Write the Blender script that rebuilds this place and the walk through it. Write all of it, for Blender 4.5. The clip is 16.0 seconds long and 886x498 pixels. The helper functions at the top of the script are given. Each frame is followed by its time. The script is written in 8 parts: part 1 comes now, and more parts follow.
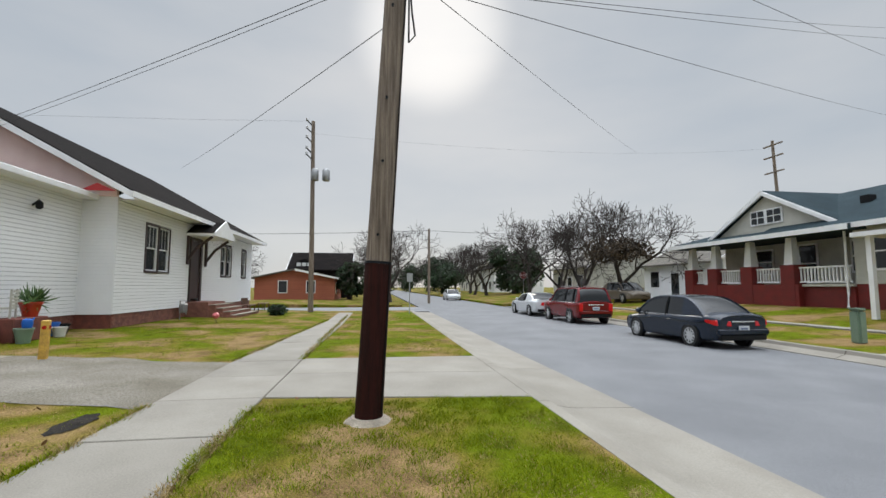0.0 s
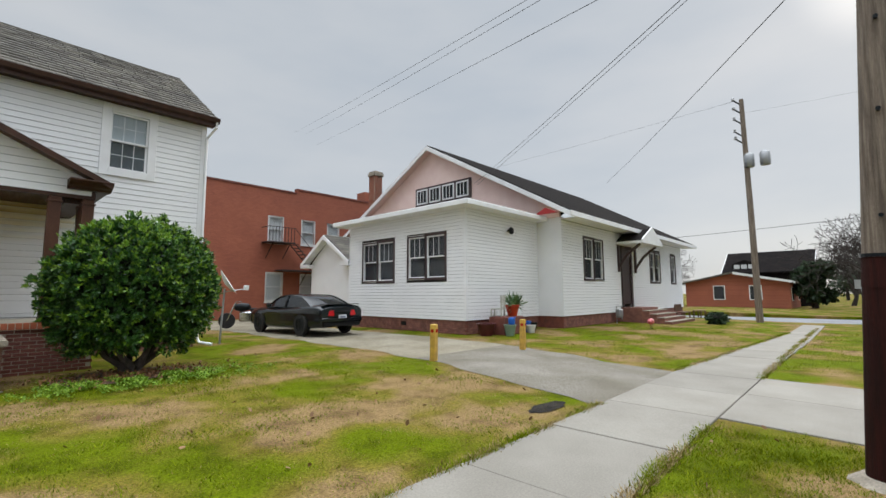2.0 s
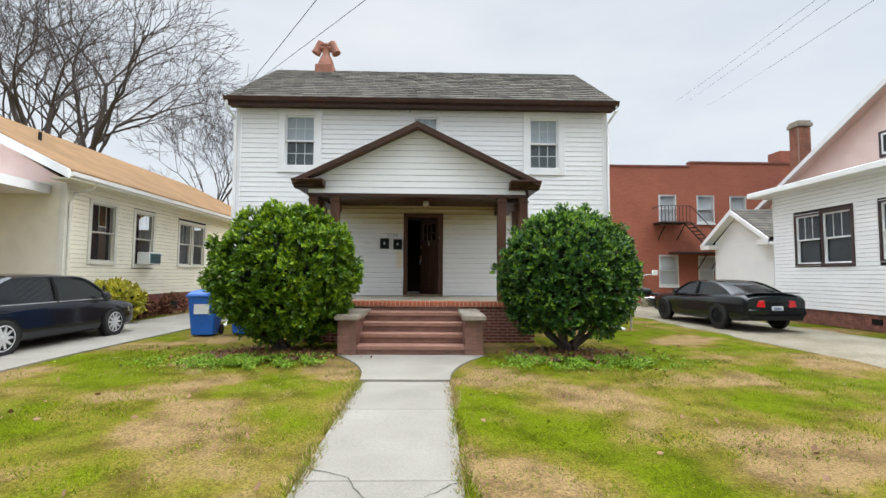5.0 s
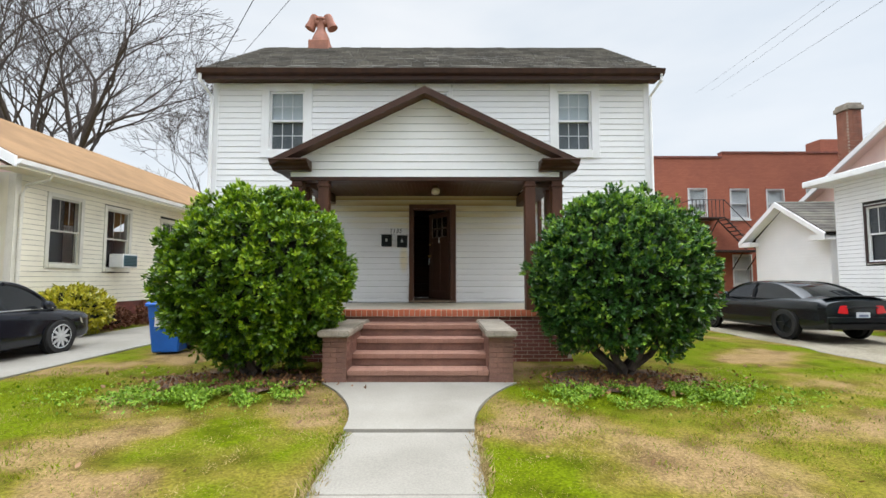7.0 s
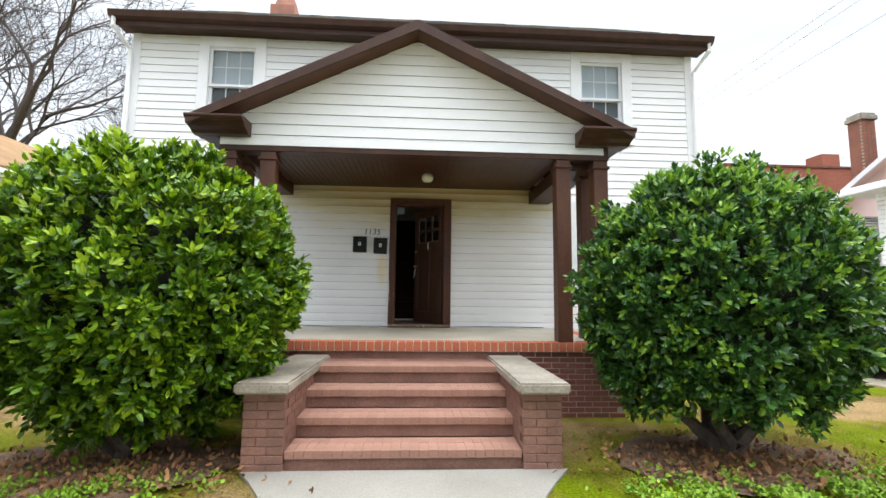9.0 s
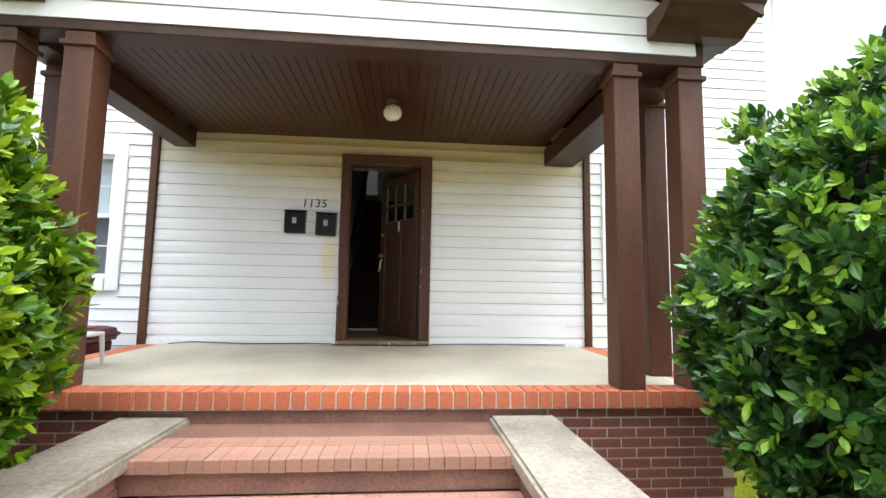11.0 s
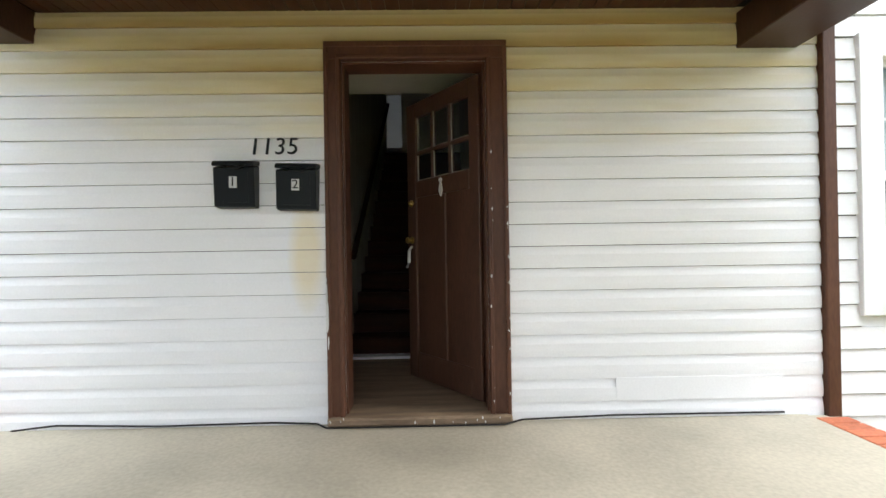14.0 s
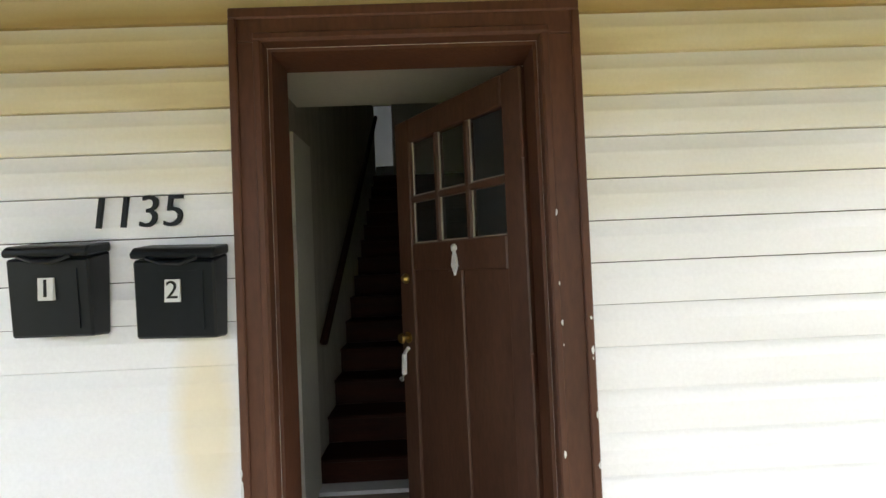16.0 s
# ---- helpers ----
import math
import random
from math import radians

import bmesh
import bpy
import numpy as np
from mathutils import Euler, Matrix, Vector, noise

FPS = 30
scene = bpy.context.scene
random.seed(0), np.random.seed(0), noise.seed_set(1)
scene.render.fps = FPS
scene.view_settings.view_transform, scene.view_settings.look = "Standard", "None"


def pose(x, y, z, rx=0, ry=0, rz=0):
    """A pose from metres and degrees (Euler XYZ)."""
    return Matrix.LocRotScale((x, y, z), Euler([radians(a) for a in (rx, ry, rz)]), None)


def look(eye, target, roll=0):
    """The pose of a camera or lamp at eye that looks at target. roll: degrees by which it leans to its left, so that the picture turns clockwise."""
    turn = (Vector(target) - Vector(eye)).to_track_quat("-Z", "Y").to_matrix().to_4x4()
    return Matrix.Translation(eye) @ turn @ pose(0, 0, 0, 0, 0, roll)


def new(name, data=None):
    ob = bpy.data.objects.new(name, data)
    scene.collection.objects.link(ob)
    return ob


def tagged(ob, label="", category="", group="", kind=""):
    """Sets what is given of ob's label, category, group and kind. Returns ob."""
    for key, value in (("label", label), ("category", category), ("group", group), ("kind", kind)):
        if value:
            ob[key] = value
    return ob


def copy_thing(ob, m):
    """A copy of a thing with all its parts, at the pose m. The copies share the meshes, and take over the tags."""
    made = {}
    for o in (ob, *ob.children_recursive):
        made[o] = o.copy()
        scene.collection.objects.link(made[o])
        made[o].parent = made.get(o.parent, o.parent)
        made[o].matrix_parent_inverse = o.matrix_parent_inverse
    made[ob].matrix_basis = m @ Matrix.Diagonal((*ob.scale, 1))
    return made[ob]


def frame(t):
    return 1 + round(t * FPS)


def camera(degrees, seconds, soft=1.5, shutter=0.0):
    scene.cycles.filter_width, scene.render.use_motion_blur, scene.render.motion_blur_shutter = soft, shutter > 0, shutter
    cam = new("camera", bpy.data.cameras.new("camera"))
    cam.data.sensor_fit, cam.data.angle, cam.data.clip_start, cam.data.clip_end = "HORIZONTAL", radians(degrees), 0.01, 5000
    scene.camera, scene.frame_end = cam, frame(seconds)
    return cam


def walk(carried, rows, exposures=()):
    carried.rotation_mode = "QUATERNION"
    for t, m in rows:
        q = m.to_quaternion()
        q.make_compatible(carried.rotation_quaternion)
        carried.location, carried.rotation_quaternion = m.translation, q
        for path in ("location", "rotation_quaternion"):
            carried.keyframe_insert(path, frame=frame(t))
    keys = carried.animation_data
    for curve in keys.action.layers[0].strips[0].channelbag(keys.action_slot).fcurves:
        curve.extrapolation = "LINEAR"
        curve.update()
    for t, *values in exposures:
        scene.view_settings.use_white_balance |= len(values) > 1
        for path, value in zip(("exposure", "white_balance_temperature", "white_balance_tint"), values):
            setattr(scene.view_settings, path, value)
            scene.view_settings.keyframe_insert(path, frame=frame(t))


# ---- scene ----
cam = camera(89.7, 16.0)
PATH = [
    (0, (0.533, -13.617, 1.426), (2.504, -13.91, 1.596), -0.0),
    (0.3, (0.552, -13.603, 1.428), (2.543, -13.688, 1.596), -0.1),
    (0.4, (0.567, -13.598, 1.428), (2.56, -13.611, 1.594), -0.2),
    (0.5, (0.6, -13.586, 1.431), (2.592, -13.524, 1.602), -0.1),
    (1, (0.677, -13.545, 1.451), (2.612, -13.068, 1.623), -0.2),
    (1.2, (0.67, -13.537, 1.421), (2.551, -12.881, 1.602), -0.1),
    (1.5, (0.749, -13.472, 1.411), (2.511, -12.545, 1.6), -0.2),
    (1.8, (0.769, -13.498, 1.411), (2.361, -12.303, 1.608), -0.2),
    (2, (0.753, -13.437, 1.413), (2.213, -12.085, 1.614), -0.2),
    (2.3, (0.66, -13.409, 1.429), (1.89, -11.846, 1.639), -0.2),
    (2.5, (0.602, -13.34, 1.45), (1.671, -11.663, 1.663), -0.1),
    (2.7, (0.571, -13.24, 1.467), (1.464, -11.465, 1.692), 0.2),
    (2.8, (0.549, -13.205, 1.47), (1.359, -11.389, 1.68), 0.5),
    (3, (0.512, -13.174, 1.462), (1.162, -11.295, 1.682), 0.2),
    (3.5, (0.406, -13.15, 1.478), (0.739, -11.187, 1.673), 0.8),
    (4, (0.33, -13.08, 1.502), (0.486, -11.092, 1.656), 1.2),
    (4.2, (0.301, -12.995, 1.505), (0.42, -11.004, 1.648), 1.1),
    (6.5, (0.306, -11.158, 1.478), (0.312, -9.161, 1.588), 0.0),
    (7, (0.223, -10.561, 1.493), (0.228, -8.565, 1.624), -0.0),
    (7.5, (0.194, -9.963, 1.477), (0.2, -7.97, 1.633), 0.1),
    (8, (0.108, -9.335, 1.489), (0.126, -7.343, 1.665), 0.4),
    (8.5, (0.03, -8.724, 1.482), (0.082, -6.735, 1.678), 0.6),
    (9, (-0.037, -8.071, 1.491), (0.074, -6.085, 1.698), 0.7),
    (9.2, (-0.06, -7.819, 1.491), (0.076, -5.834, 1.694), 0.6),
    (11.3, (0.281, -5.14, 1.592), (0.445, -3.155, 1.78), 0.9),
    (11.5, (0.263, -4.909, 1.599), (0.422, -2.925, 1.79), 0.7),
    (12, (0.243, -4.351, 1.618), (0.387, -2.364, 1.787), 0.5),
    (12.5, (0.23, -3.854, 1.642), (0.337, -1.862, 1.786), 0.2),
    (13, (0.202, -3.405, 1.706), (0.28, -1.41, 1.822), -0.0),
    (13.5, (0.165, -3.053, 1.843), (0.221, -1.054, 1.894), -0.5),
    (14, (0.112, -2.759, 1.965), (0.142, -0.759, 1.973), -0.9),
    (14.5, (0.127, -2.494, 2.095), (0.12, -0.494, 2.085), -1.5),
    (15, (0.054, -2.224, 2.242), (0.072, -0.224, 2.209), -2.0),
    (15.5, (0.045, -1.874, 2.421), (0.043, 0.126, 2.422), -2.0),
    (16, (0.058, -1.455, 2.43), (0.105, 0.544, 2.474), -2.4),
]
walk(cam, [(t, look(eye, target, roll)) for t, eye, target, roll in PATH], [(0, -0.1), (1.5, -0.05), (2.5, 0.08), (4.2, 0.42), (7, 0.6), (9, 1.0), (11.5, 1.68), (12.5, 1.6), (14, 1.72), (15, 1.98), (16, 2.32)])

# ---- world, sun, exposure ----
world = bpy.data.worlds.new("overcast_sky")
scene.world = world
world.use_nodes = True
wn, wl = world.node_tree.nodes, world.node_tree.links
wn.clear()
w_out, w_bg = wn.new("ShaderNodeOutputWorld"), wn.new("ShaderNodeBackground")
w_sky = wn.new("ShaderNodeTexSky")
w_sky.sky_type, w_sky.sun_disc = "NISHITA", False
SUN_EL, SUN_AZ = 31.0, 97.0
w_sky.sun_elevation, w_sky.sun_rotation = radians(SUN_EL), radians(SUN_AZ)
w_co, w_noise, w_ramp = wn.new("ShaderNodeTexCoord"), wn.new("ShaderNodeTexNoise"), wn.new("ShaderNodeValToRGB")
w_map = wn.new("ShaderNodeMapping")
w_map.inputs["Scale"].default_value = (1.0, 1.0, 3.2)
w_noise.inputs["Scale"].default_value, w_noise.inputs["Detail"].default_value = 1.9, 5.0
w_ramp.color_ramp.elements[0].position, w_ramp.color_ramp.elements[0].color = 0.30, (5.1, 5.6, 6.15, 1)
w_ramp.color_ramp.elements[1].position, w_ramp.color_ramp.elements[1].color = 0.72, (6.5, 6.7, 6.9, 1)
w_mix = wn.new("ShaderNodeMixRGB")
w_mix.inputs["Fac"].default_value = 0.90
wl.new(w_co.outputs["Generated"], w_map.inputs["Vector"])
wl.new(w_map.outputs["Vector"], w_noise.inputs["Vector"])
wl.new(w_noise.outputs["Fac"], w_ramp.inputs["Fac"])
wl.new(w_sky.outputs["Color"], w_mix.inputs["Color1"])
wl.new(w_ramp.outputs["Color"], w_mix.inputs["Color2"])
# the veiled sun behind the cloud
w_dot, w_glow, w_add, w_nrm = wn.new("ShaderNodeVectorMath"), wn.new("ShaderNodeMapRange"), wn.new("ShaderNodeMixRGB"), wn.new("ShaderNodeVectorMath")
w_nrm.operation, w_dot.operation, w_add.blend_type = "NORMALIZE", "DOT_PRODUCT", "ADD"
w_dot.inputs[1].default_value = (math.sin(radians(SUN_AZ)) * math.cos(radians(SUN_EL)), math.cos(radians(SUN_AZ)) * math.cos(radians(SUN_EL)), math.sin(radians(SUN_EL)))
w_glow.interpolation_type = "SMOOTHERSTEP"
w_glow.inputs["From Min"].default_value, w_glow.inputs["From Max"].default_value, w_glow.inputs["To Max"].default_value = 0.983, 1.0, 1.0
w_add.inputs["Color2"].default_value = (3.4, 3.1, 2.7, 1)
wl.new(w_co.outputs["Generated"], w_nrm.inputs[0])
wl.new(w_nrm.outputs["Vector"], w_dot.inputs[0])
wl.new(w_dot.outputs["Value"], w_glow.inputs["Value"])
wl.new(w_glow.outputs["Result"], w_add.inputs["Fac"])
wl.new(w_mix.outputs["Color"], w_add.inputs["Color1"])
# an overcast dome is brightest overhead
w_sep, w_up, w_mul = wn.new("ShaderNodeSeparateXYZ"), wn.new("ShaderNodeMapRange"), wn.new("ShaderNodeMixRGB")
w_up.interpolation_type = "SMOOTHSTEP"
w_up.inputs["From Min"].default_value, w_up.inputs["From Max"].default_value = 0.56, 1.0
w_up.inputs["To Min"].default_value, w_up.inputs["To Max"].default_value = 1.0, 7.5
w_mul.blend_type, w_mul.inputs["Fac"].default_value = "MULTIPLY", 1.0
wl.new(w_co.outputs["Generated"], w_sep.inputs["Vector"])
wl.new(w_sep.outputs["Z"], w_up.inputs["Value"])
wl.new(w_add.outputs["Color"], w_mul.inputs["Color1"])
wl.new(w_up.outputs["Result"], w_mul.inputs["Color2"])
wl.new(w_mul.outputs["Color"], w_bg.inputs["Color"])
w_bg.inputs["Strength"].default_value = 0.10
wl.new(w_bg.outputs["Background"], w_out.inputs["Surface"])

sun_data = bpy.data.lights.new("sun", "SUN")
sun_data.energy, sun_data.angle, sun_data.color = 0.85, radians(25), (1.0, 0.94, 0.86)
sun = new("sun", sun_data)
sun_az = radians(SUN_AZ)
sun_way = Vector((math.sin(sun_az) * math.cos(radians(SUN_EL)), math.cos(sun_az) * math.cos(radians(SUN_EL)), math.sin(radians(SUN_EL))))
sun.matrix_basis = look(sun_way * 50, (0, 0, 0))


# ---- materials ----
def mat(name, c1, c2=None, rough=0.6, metal=0.0, scale=2.0, fine=40.0, bump=0.15, spread=0.12, stretch=(1, 1, 1), coat=0.0, depth=0.01, emit=0.0, island=False, spec=0.5):
    """A surface with a slow change of tint, a fine grain and a little relief."""
    m = bpy.data.materials.new(name)
    m.use_nodes = True
    n, l = m.node_tree.nodes, m.node_tree.links
    p = n["Principled BSDF"]
    c2 = c2 or tuple(v * 0.8 for v in c1)
    co, mp = n.new("ShaderNodeTexCoord"), n.new("ShaderNodeMapping")
    mp.inputs["Scale"].default_value = stretch
    l.new(co.outputs["Object"], mp.inputs["Vector"])
    big, small = n.new("ShaderNodeTexNoise"), n.new("ShaderNodeTexNoise")
    big.inputs["Scale"].default_value, big.inputs["Detail"].default_value = scale, 6.0
    small.inputs["Scale"].default_value, small.inputs["Detail"].default_value = fine, 5.0
    ramp = n.new("ShaderNodeValToRGB")
    ramp.color_ramp.elements[0].position, ramp.color_ramp.elements[1].position = 0.35, 0.66
    ramp.color_ramp.elements[0].color, ramp.color_ramp.elements[1].color = (*c2, 1), (*c1, 1)
    for t in (big, small):
        l.new(mp.outputs["Vector"], t.inputs["Vector"])
    l.new(big.outputs["Fac"], ramp.inputs["Fac"])
    hsv, info = n.new("ShaderNodeHueSaturation"), n.new("ShaderNodeNewGeometry" if island else "ShaderNodeObjectInfo")
    add, rnd = n.new("ShaderNodeMath"), n.new("ShaderNodeMath")
    grain = n.new("ShaderNodeMapRange")
    grain.inputs["To Min"].default_value, grain.inputs["To Max"].default_value = 1 - spread, 1 + spread
    grain.inputs["From Min"].default_value, grain.inputs["From Max"].default_value = 0.25, 0.75
    l.new(small.outputs["Fac"], grain.inputs["Value"])
    rnd.operation = "MULTIPLY_ADD"
    rnd.inputs[1].default_value, rnd.inputs[2].default_value = spread * 0.8, -spread * 0.4
    l.new(info.outputs["Random Per Island" if island else "Random"], rnd.inputs[0])
    l.new(grain.outputs["Result"], add.inputs[0])
    l.new(rnd.outputs["Value"], add.inputs[1])
    l.new(add.outputs["Value"], hsv.inputs["Value"])
    l.new(ramp.outputs["Color"], hsv.inputs["Color"])
    l.new(hsv.outputs["Color"], p.inputs["Base Color"])
    rr = n.new("ShaderNodeMapRange")
    rr.inputs["To Min"].default_value, rr.inputs["To Max"].default_value = max(0.02, rough - 0.1), min(1, rough + 0.1)
    l.new(big.outputs["Fac"], rr.inputs["Value"])
    l.new(rr.outputs["Result"], p.inputs["Roughness"])
    p.inputs["Metallic"].default_value, p.inputs["Coat Weight"].default_value, p.inputs["Specular IOR Level"].default_value = metal, coat, spec
    if bump:
        b = n.new("ShaderNodeBump")
        b.inputs["Strength"].default_value, b.inputs["Distance"].default_value = bump, depth
        l.new(small.outputs["Fac"], b.inputs["Height"])
        l.new(b.outputs["Normal"], p.inputs["Normal"])
    if emit:
        p.inputs["Emission Color"].default_value, p.inputs["Emission Strength"].default_value = (*c1, 1), emit
    return m


def glass_mat(name, tint=(0.9, 0.95, 1.0), rough=0.02, alpha=0.25):
    m = bpy.data.materials.new(name)
    m.use_nodes = True
    p = m.node_tree.nodes["Principled BSDF"]
    p.inputs["Base Color"].default_value = (*tint, 1)
    p.inputs["Roughness"].default_value, p.inputs["Alpha"].default_value = rough, alpha
    p.inputs["IOR"].default_value = 1.95
    return m


# black for sheets behind clapboards: the laps' shadow lines put into colour
LAP_SHADE = mat("black_lap_shade", (0.03, 0.028, 0.026), (0.02, 0.019, 0.018), 0.95)
BRICK_FOUND = mat("brown_red_foundation_brick", (0.27, 0.115, 0.085), (0.17, 0.070, 0.055), 0.85, scale=5, fine=60, bump=0.4, spread=0.4, island=True)
PUTTY = mat("old_grey_putty", (0.42, 0.38, 0.32), (0.26, 0.22, 0.18), 0.8)
LEAF_BROWN = mat("brown_door_leaf_paint", (0.086, 0.040, 0.025), (0.062, 0.028, 0.017), 0.45, spec=0.35, scale=5, fine=70, bump=0.12, spread=0.18, stretch=(1, 1, 0.25))
DOOR_BROWN = mat("dark_brown_door_paint", (0.062, 0.026, 0.015), (0.042, 0.018, 0.011), 0.45, spec=0.3, scale=5, fine=70, bump=0.12, spread=0.18, stretch=(1, 1, 0.25))
WHITE = mat("white_vinyl_siding", (0.86, 0.865, 0.87), (0.80, 0.805, 0.81), 0.65, scale=0.8, fine=90, bump=0.04, spread=0.03, stretch=(0.25, 1, 1))
WHITE_TRIM = mat("white_painted_trim", (0.85, 0.86, 0.87), (0.78, 0.78, 0.78), 0.4, spread=0.02, bump=0.03)
BROWN = mat("brown_painted_wood", (0.108, 0.045, 0.025), (0.075, 0.031, 0.018), 0.5, spec=0.3, scale=5, fine=70, bump=0.12, spread=0.18, stretch=(1, 1, 0.25))
BROWN_DARK = mat("dark_brown_stained_boards", (0.068, 0.024, 0.011), (0.044, 0.015, 0.008), 0.4, spec=0.35, scale=4, fine=50, bump=0.1, spread=0.2, stretch=(3, 0.3, 1))
SHINGLE = mat("weathered_grey_shingle", (0.135, 0.122, 0.10), (0.068, 0.062, 0.052), 0.9, scale=1.5, fine=60, bump=0.5, spread=0.55, island=True)
SHINGLE_DARK = mat("black_asphalt_shingle", (0.018, 0.015, 0.014), (0.010, 0.009, 0.009), 0.98, spec=0.04, scale=1.5, fine=60, bump=0.4, spread=0.3)
SHINGLE_TAN = mat("tan_asphalt_shingle", (0.27, 0.165, 0.085), (0.20, 0.12, 0.06), 0.9, spec=0.15, scale=1.2, fine=70, bump=0.4, spread=0.2)
SHINGLE_BLUE = mat("slate_blue_shingle", (0.036, 0.056, 0.066), (0.025, 0.040, 0.048), 0.95, spec=0.1, scale=1.0, fine=60, bump=0.3, spread=0.2)
CONCRETE = mat("worn_concrete", (0.262, 0.243, 0.208), (0.205, 0.188, 0.158), 0.85, scale=1.1, fine=55, bump=0.25, spread=0.14)
CONCRETE_PORCH = mat("stained_porch_concrete", (0.49, 0.445, 0.35), (0.33, 0.30, 0.235), 0.55, scale=1.0, fine=45, bump=0.12, spread=0.12)
ASPHALT = mat("greyed_asphalt", (0.20, 0.205, 0.215), (0.15, 0.155, 0.165), 0.85, scale=0.7, fine=120, bump=0.35, spread=0.3)
GRAVEL = mat("packed_gravel", (0.225, 0.208, 0.176), (0.150, 0.134, 0.104), 0.95, scale=0.9, fine=38, bump=0.8, spread=0.5, spec=0.15, depth=0.02)
GRAVEL_PALE = mat("pale_sandy_gravel", (0.30, 0.270, 0.208), (0.21, 0.182, 0.128), 0.95, scale=0.8, fine=38, bump=0.7, spread=0.4, spec=0.15, depth=0.02)
SOIL = mat("dark_soil", (0.19, 0.110, 0.060), (0.085, 0.052, 0.032), 0.95, scale=4, fine=40, bump=0.8, spread=0.4, depth=0.03)
BRICK_ORANGE = mat("orange_red_brick", (0.47, 0.135, 0.058), (0.36, 0.095, 0.045), 0.7, scale=6, fine=60, bump=0.3, spread=0.22)
BRICK_RED = mat("dark_red_brick", (0.23, 0.068, 0.046), (0.14, 0.045, 0.034), 0.75, scale=5, fine=60, bump=0.3, spread=0.3)
MORTAR = mat("pale_mortar", (0.52, 0.47, 0.38), (0.42, 0.38, 0.31), 0.95, fine=80, bump=0.3)
BRICK_PAINT = mat("brown_painted_brick", (0.225, 0.112, 0.080), (0.158, 0.077, 0.056), 0.6, scale=4, fine=60, bump=0.35, spread=0.25)
BRICK_TREAD = mat("worn_brick_tread", (0.355, 0.188, 0.132), (0.245, 0.125, 0.088), 0.7, scale=4, fine=60, bump=0.35, spread=0.14)
CAP = mat("mossy_concrete_cap", (0.34, 0.295, 0.235), (0.20, 0.172, 0.135), 0.85, scale=3, fine=40, bump=0.5, spread=0.25)
GLASS = glass_mat("window_glass", (0.05, 0.06, 0.07), 0.03, 0.15)
GLASS_CAR = glass_mat("tinted_car_glass", (0.012, 0.014, 0.016), 0.02, 1.0)
GLASS_CAR.node_tree.nodes["Principled BSDF"].inputs["IOR"].default_value = 1.45
# opaque sheets behind lower panes; the rooms' dark is in their colour
SHADE = mat("grey_screen_backing", (0.140, 0.175, 0.190), (0.105, 0.130, 0.142), 0.9)
SHADE_DARK = mat("dark_pane_backing", (0.030, 0.034, 0.040), (0.020, 0.023, 0.027), 0.9)
MUNTIN_GREY = mat("grey_window_grid", (0.74, 0.77, 0.79), None, 0.5)
# beige pane tinted to pass for the lit wall patch above the stairs
LANDING_PATCH = glass_mat("bright_landing_patch", (0.45, 0.45, 0.36), 0.4, 0.85)
# dark sheet standing in for the unlit room behind each window
ROOM_DARK = mat("dark_room_backing", (0.10, 0.10, 0.095), (0.07, 0.07, 0.065), 0.9)
# blue-white sheet behind the upper sashes; the sky's reflection is painted in
SKY_SHEET = mat("pale_sky_reflection", (0.68, 0.78, 0.84), (0.60, 0.70, 0.76), 0.9, scale=6, stretch=(8, 8, 0.3))
CURTAIN_PALE = mat("pale_window_blind", (0.74, 0.78, 0.80), (0.66, 0.70, 0.72), 0.9, scale=6, stretch=(8, 8, 0.3))
BLACK = mat("black_plastic", (0.007, 0.007, 0.008), (0.005, 0.005, 0.005), 0.55, spec=0.25, bump=0.03)
BLACK_METAL = mat("black_enamelled_metal", (0.007, 0.010, 0.013), (0.004, 0.006, 0.008), 0.4, spec=0.25, bump=0.03)
CHROME = mat("chrome", (0.62, 0.62, 0.63), (0.5, 0.5, 0.5), 0.2, metal=1.0, bump=0)
BRASS = mat("brass", (0.55, 0.38, 0.12), (0.42, 0.28, 0.09), 0.3, metal=1.0, bump=0)
RUBBER = mat("tyre_rubber", (0.018, 0.018, 0.018), (0.013, 0.013, 0.013), 0.8, bump=0.1)
POLE_WOOD = mat("weathered_pole_wood", (0.27, 0.215, 0.165), (0.12, 0.09, 0.068), 0.85, scale=6, fine=60, bump=0.8, spread=0.3, stretch=(6, 6, 0.25), depth=0.02)
POLE_TAR = mat("tarred_pole_wood", (0.036, 0.008, 0.006), (0.017, 0.005, 0.004), 0.75, spec=0.15, scale=6, fine=50, bump=0.6, spread=0.3, stretch=(5, 5, 0.3))
GALV = mat("galvanised_steel", (0.42, 0.43, 0.44), (0.33, 0.34, 0.35), 0.45, metal=0.7)
BARK = mat("grey_bark", (0.12, 0.095, 0.08), (0.055, 0.044, 0.038), 0.9, scale=4, fine=30, bump=0.6, spread=0.3, stretch=(3, 3, 0.6))
BARK_DARK = mat("dark_bark", (0.045, 0.034, 0.028), (0.022, 0.017, 0.014), 0.9, scale=4, fine=30, bump=0.6, spread=0.3)
PINK = mat("pale_pink_paint", (0.93, 0.72, 0.67), (0.88, 0.66, 0.61), 0.6, spread=0.04, bump=0.05)
CREAM = mat("cream_siding", (0.80, 0.76, 0.62), (0.73, 0.69, 0.56), 0.55, spread=0.04, bump=0.05)
BEIGE = mat("beige_siding", (0.52, 0.51, 0.45), (0.44, 0.43, 0.38), 0.6, spread=0.05, bump=0.05)
BRICK_WALL = mat("painted_red_brick_wall", (0.40, 0.125, 0.070), (0.33, 0.098, 0.056), 0.8, scale=0.6, fine=30, bump=0.4, spread=0.16)


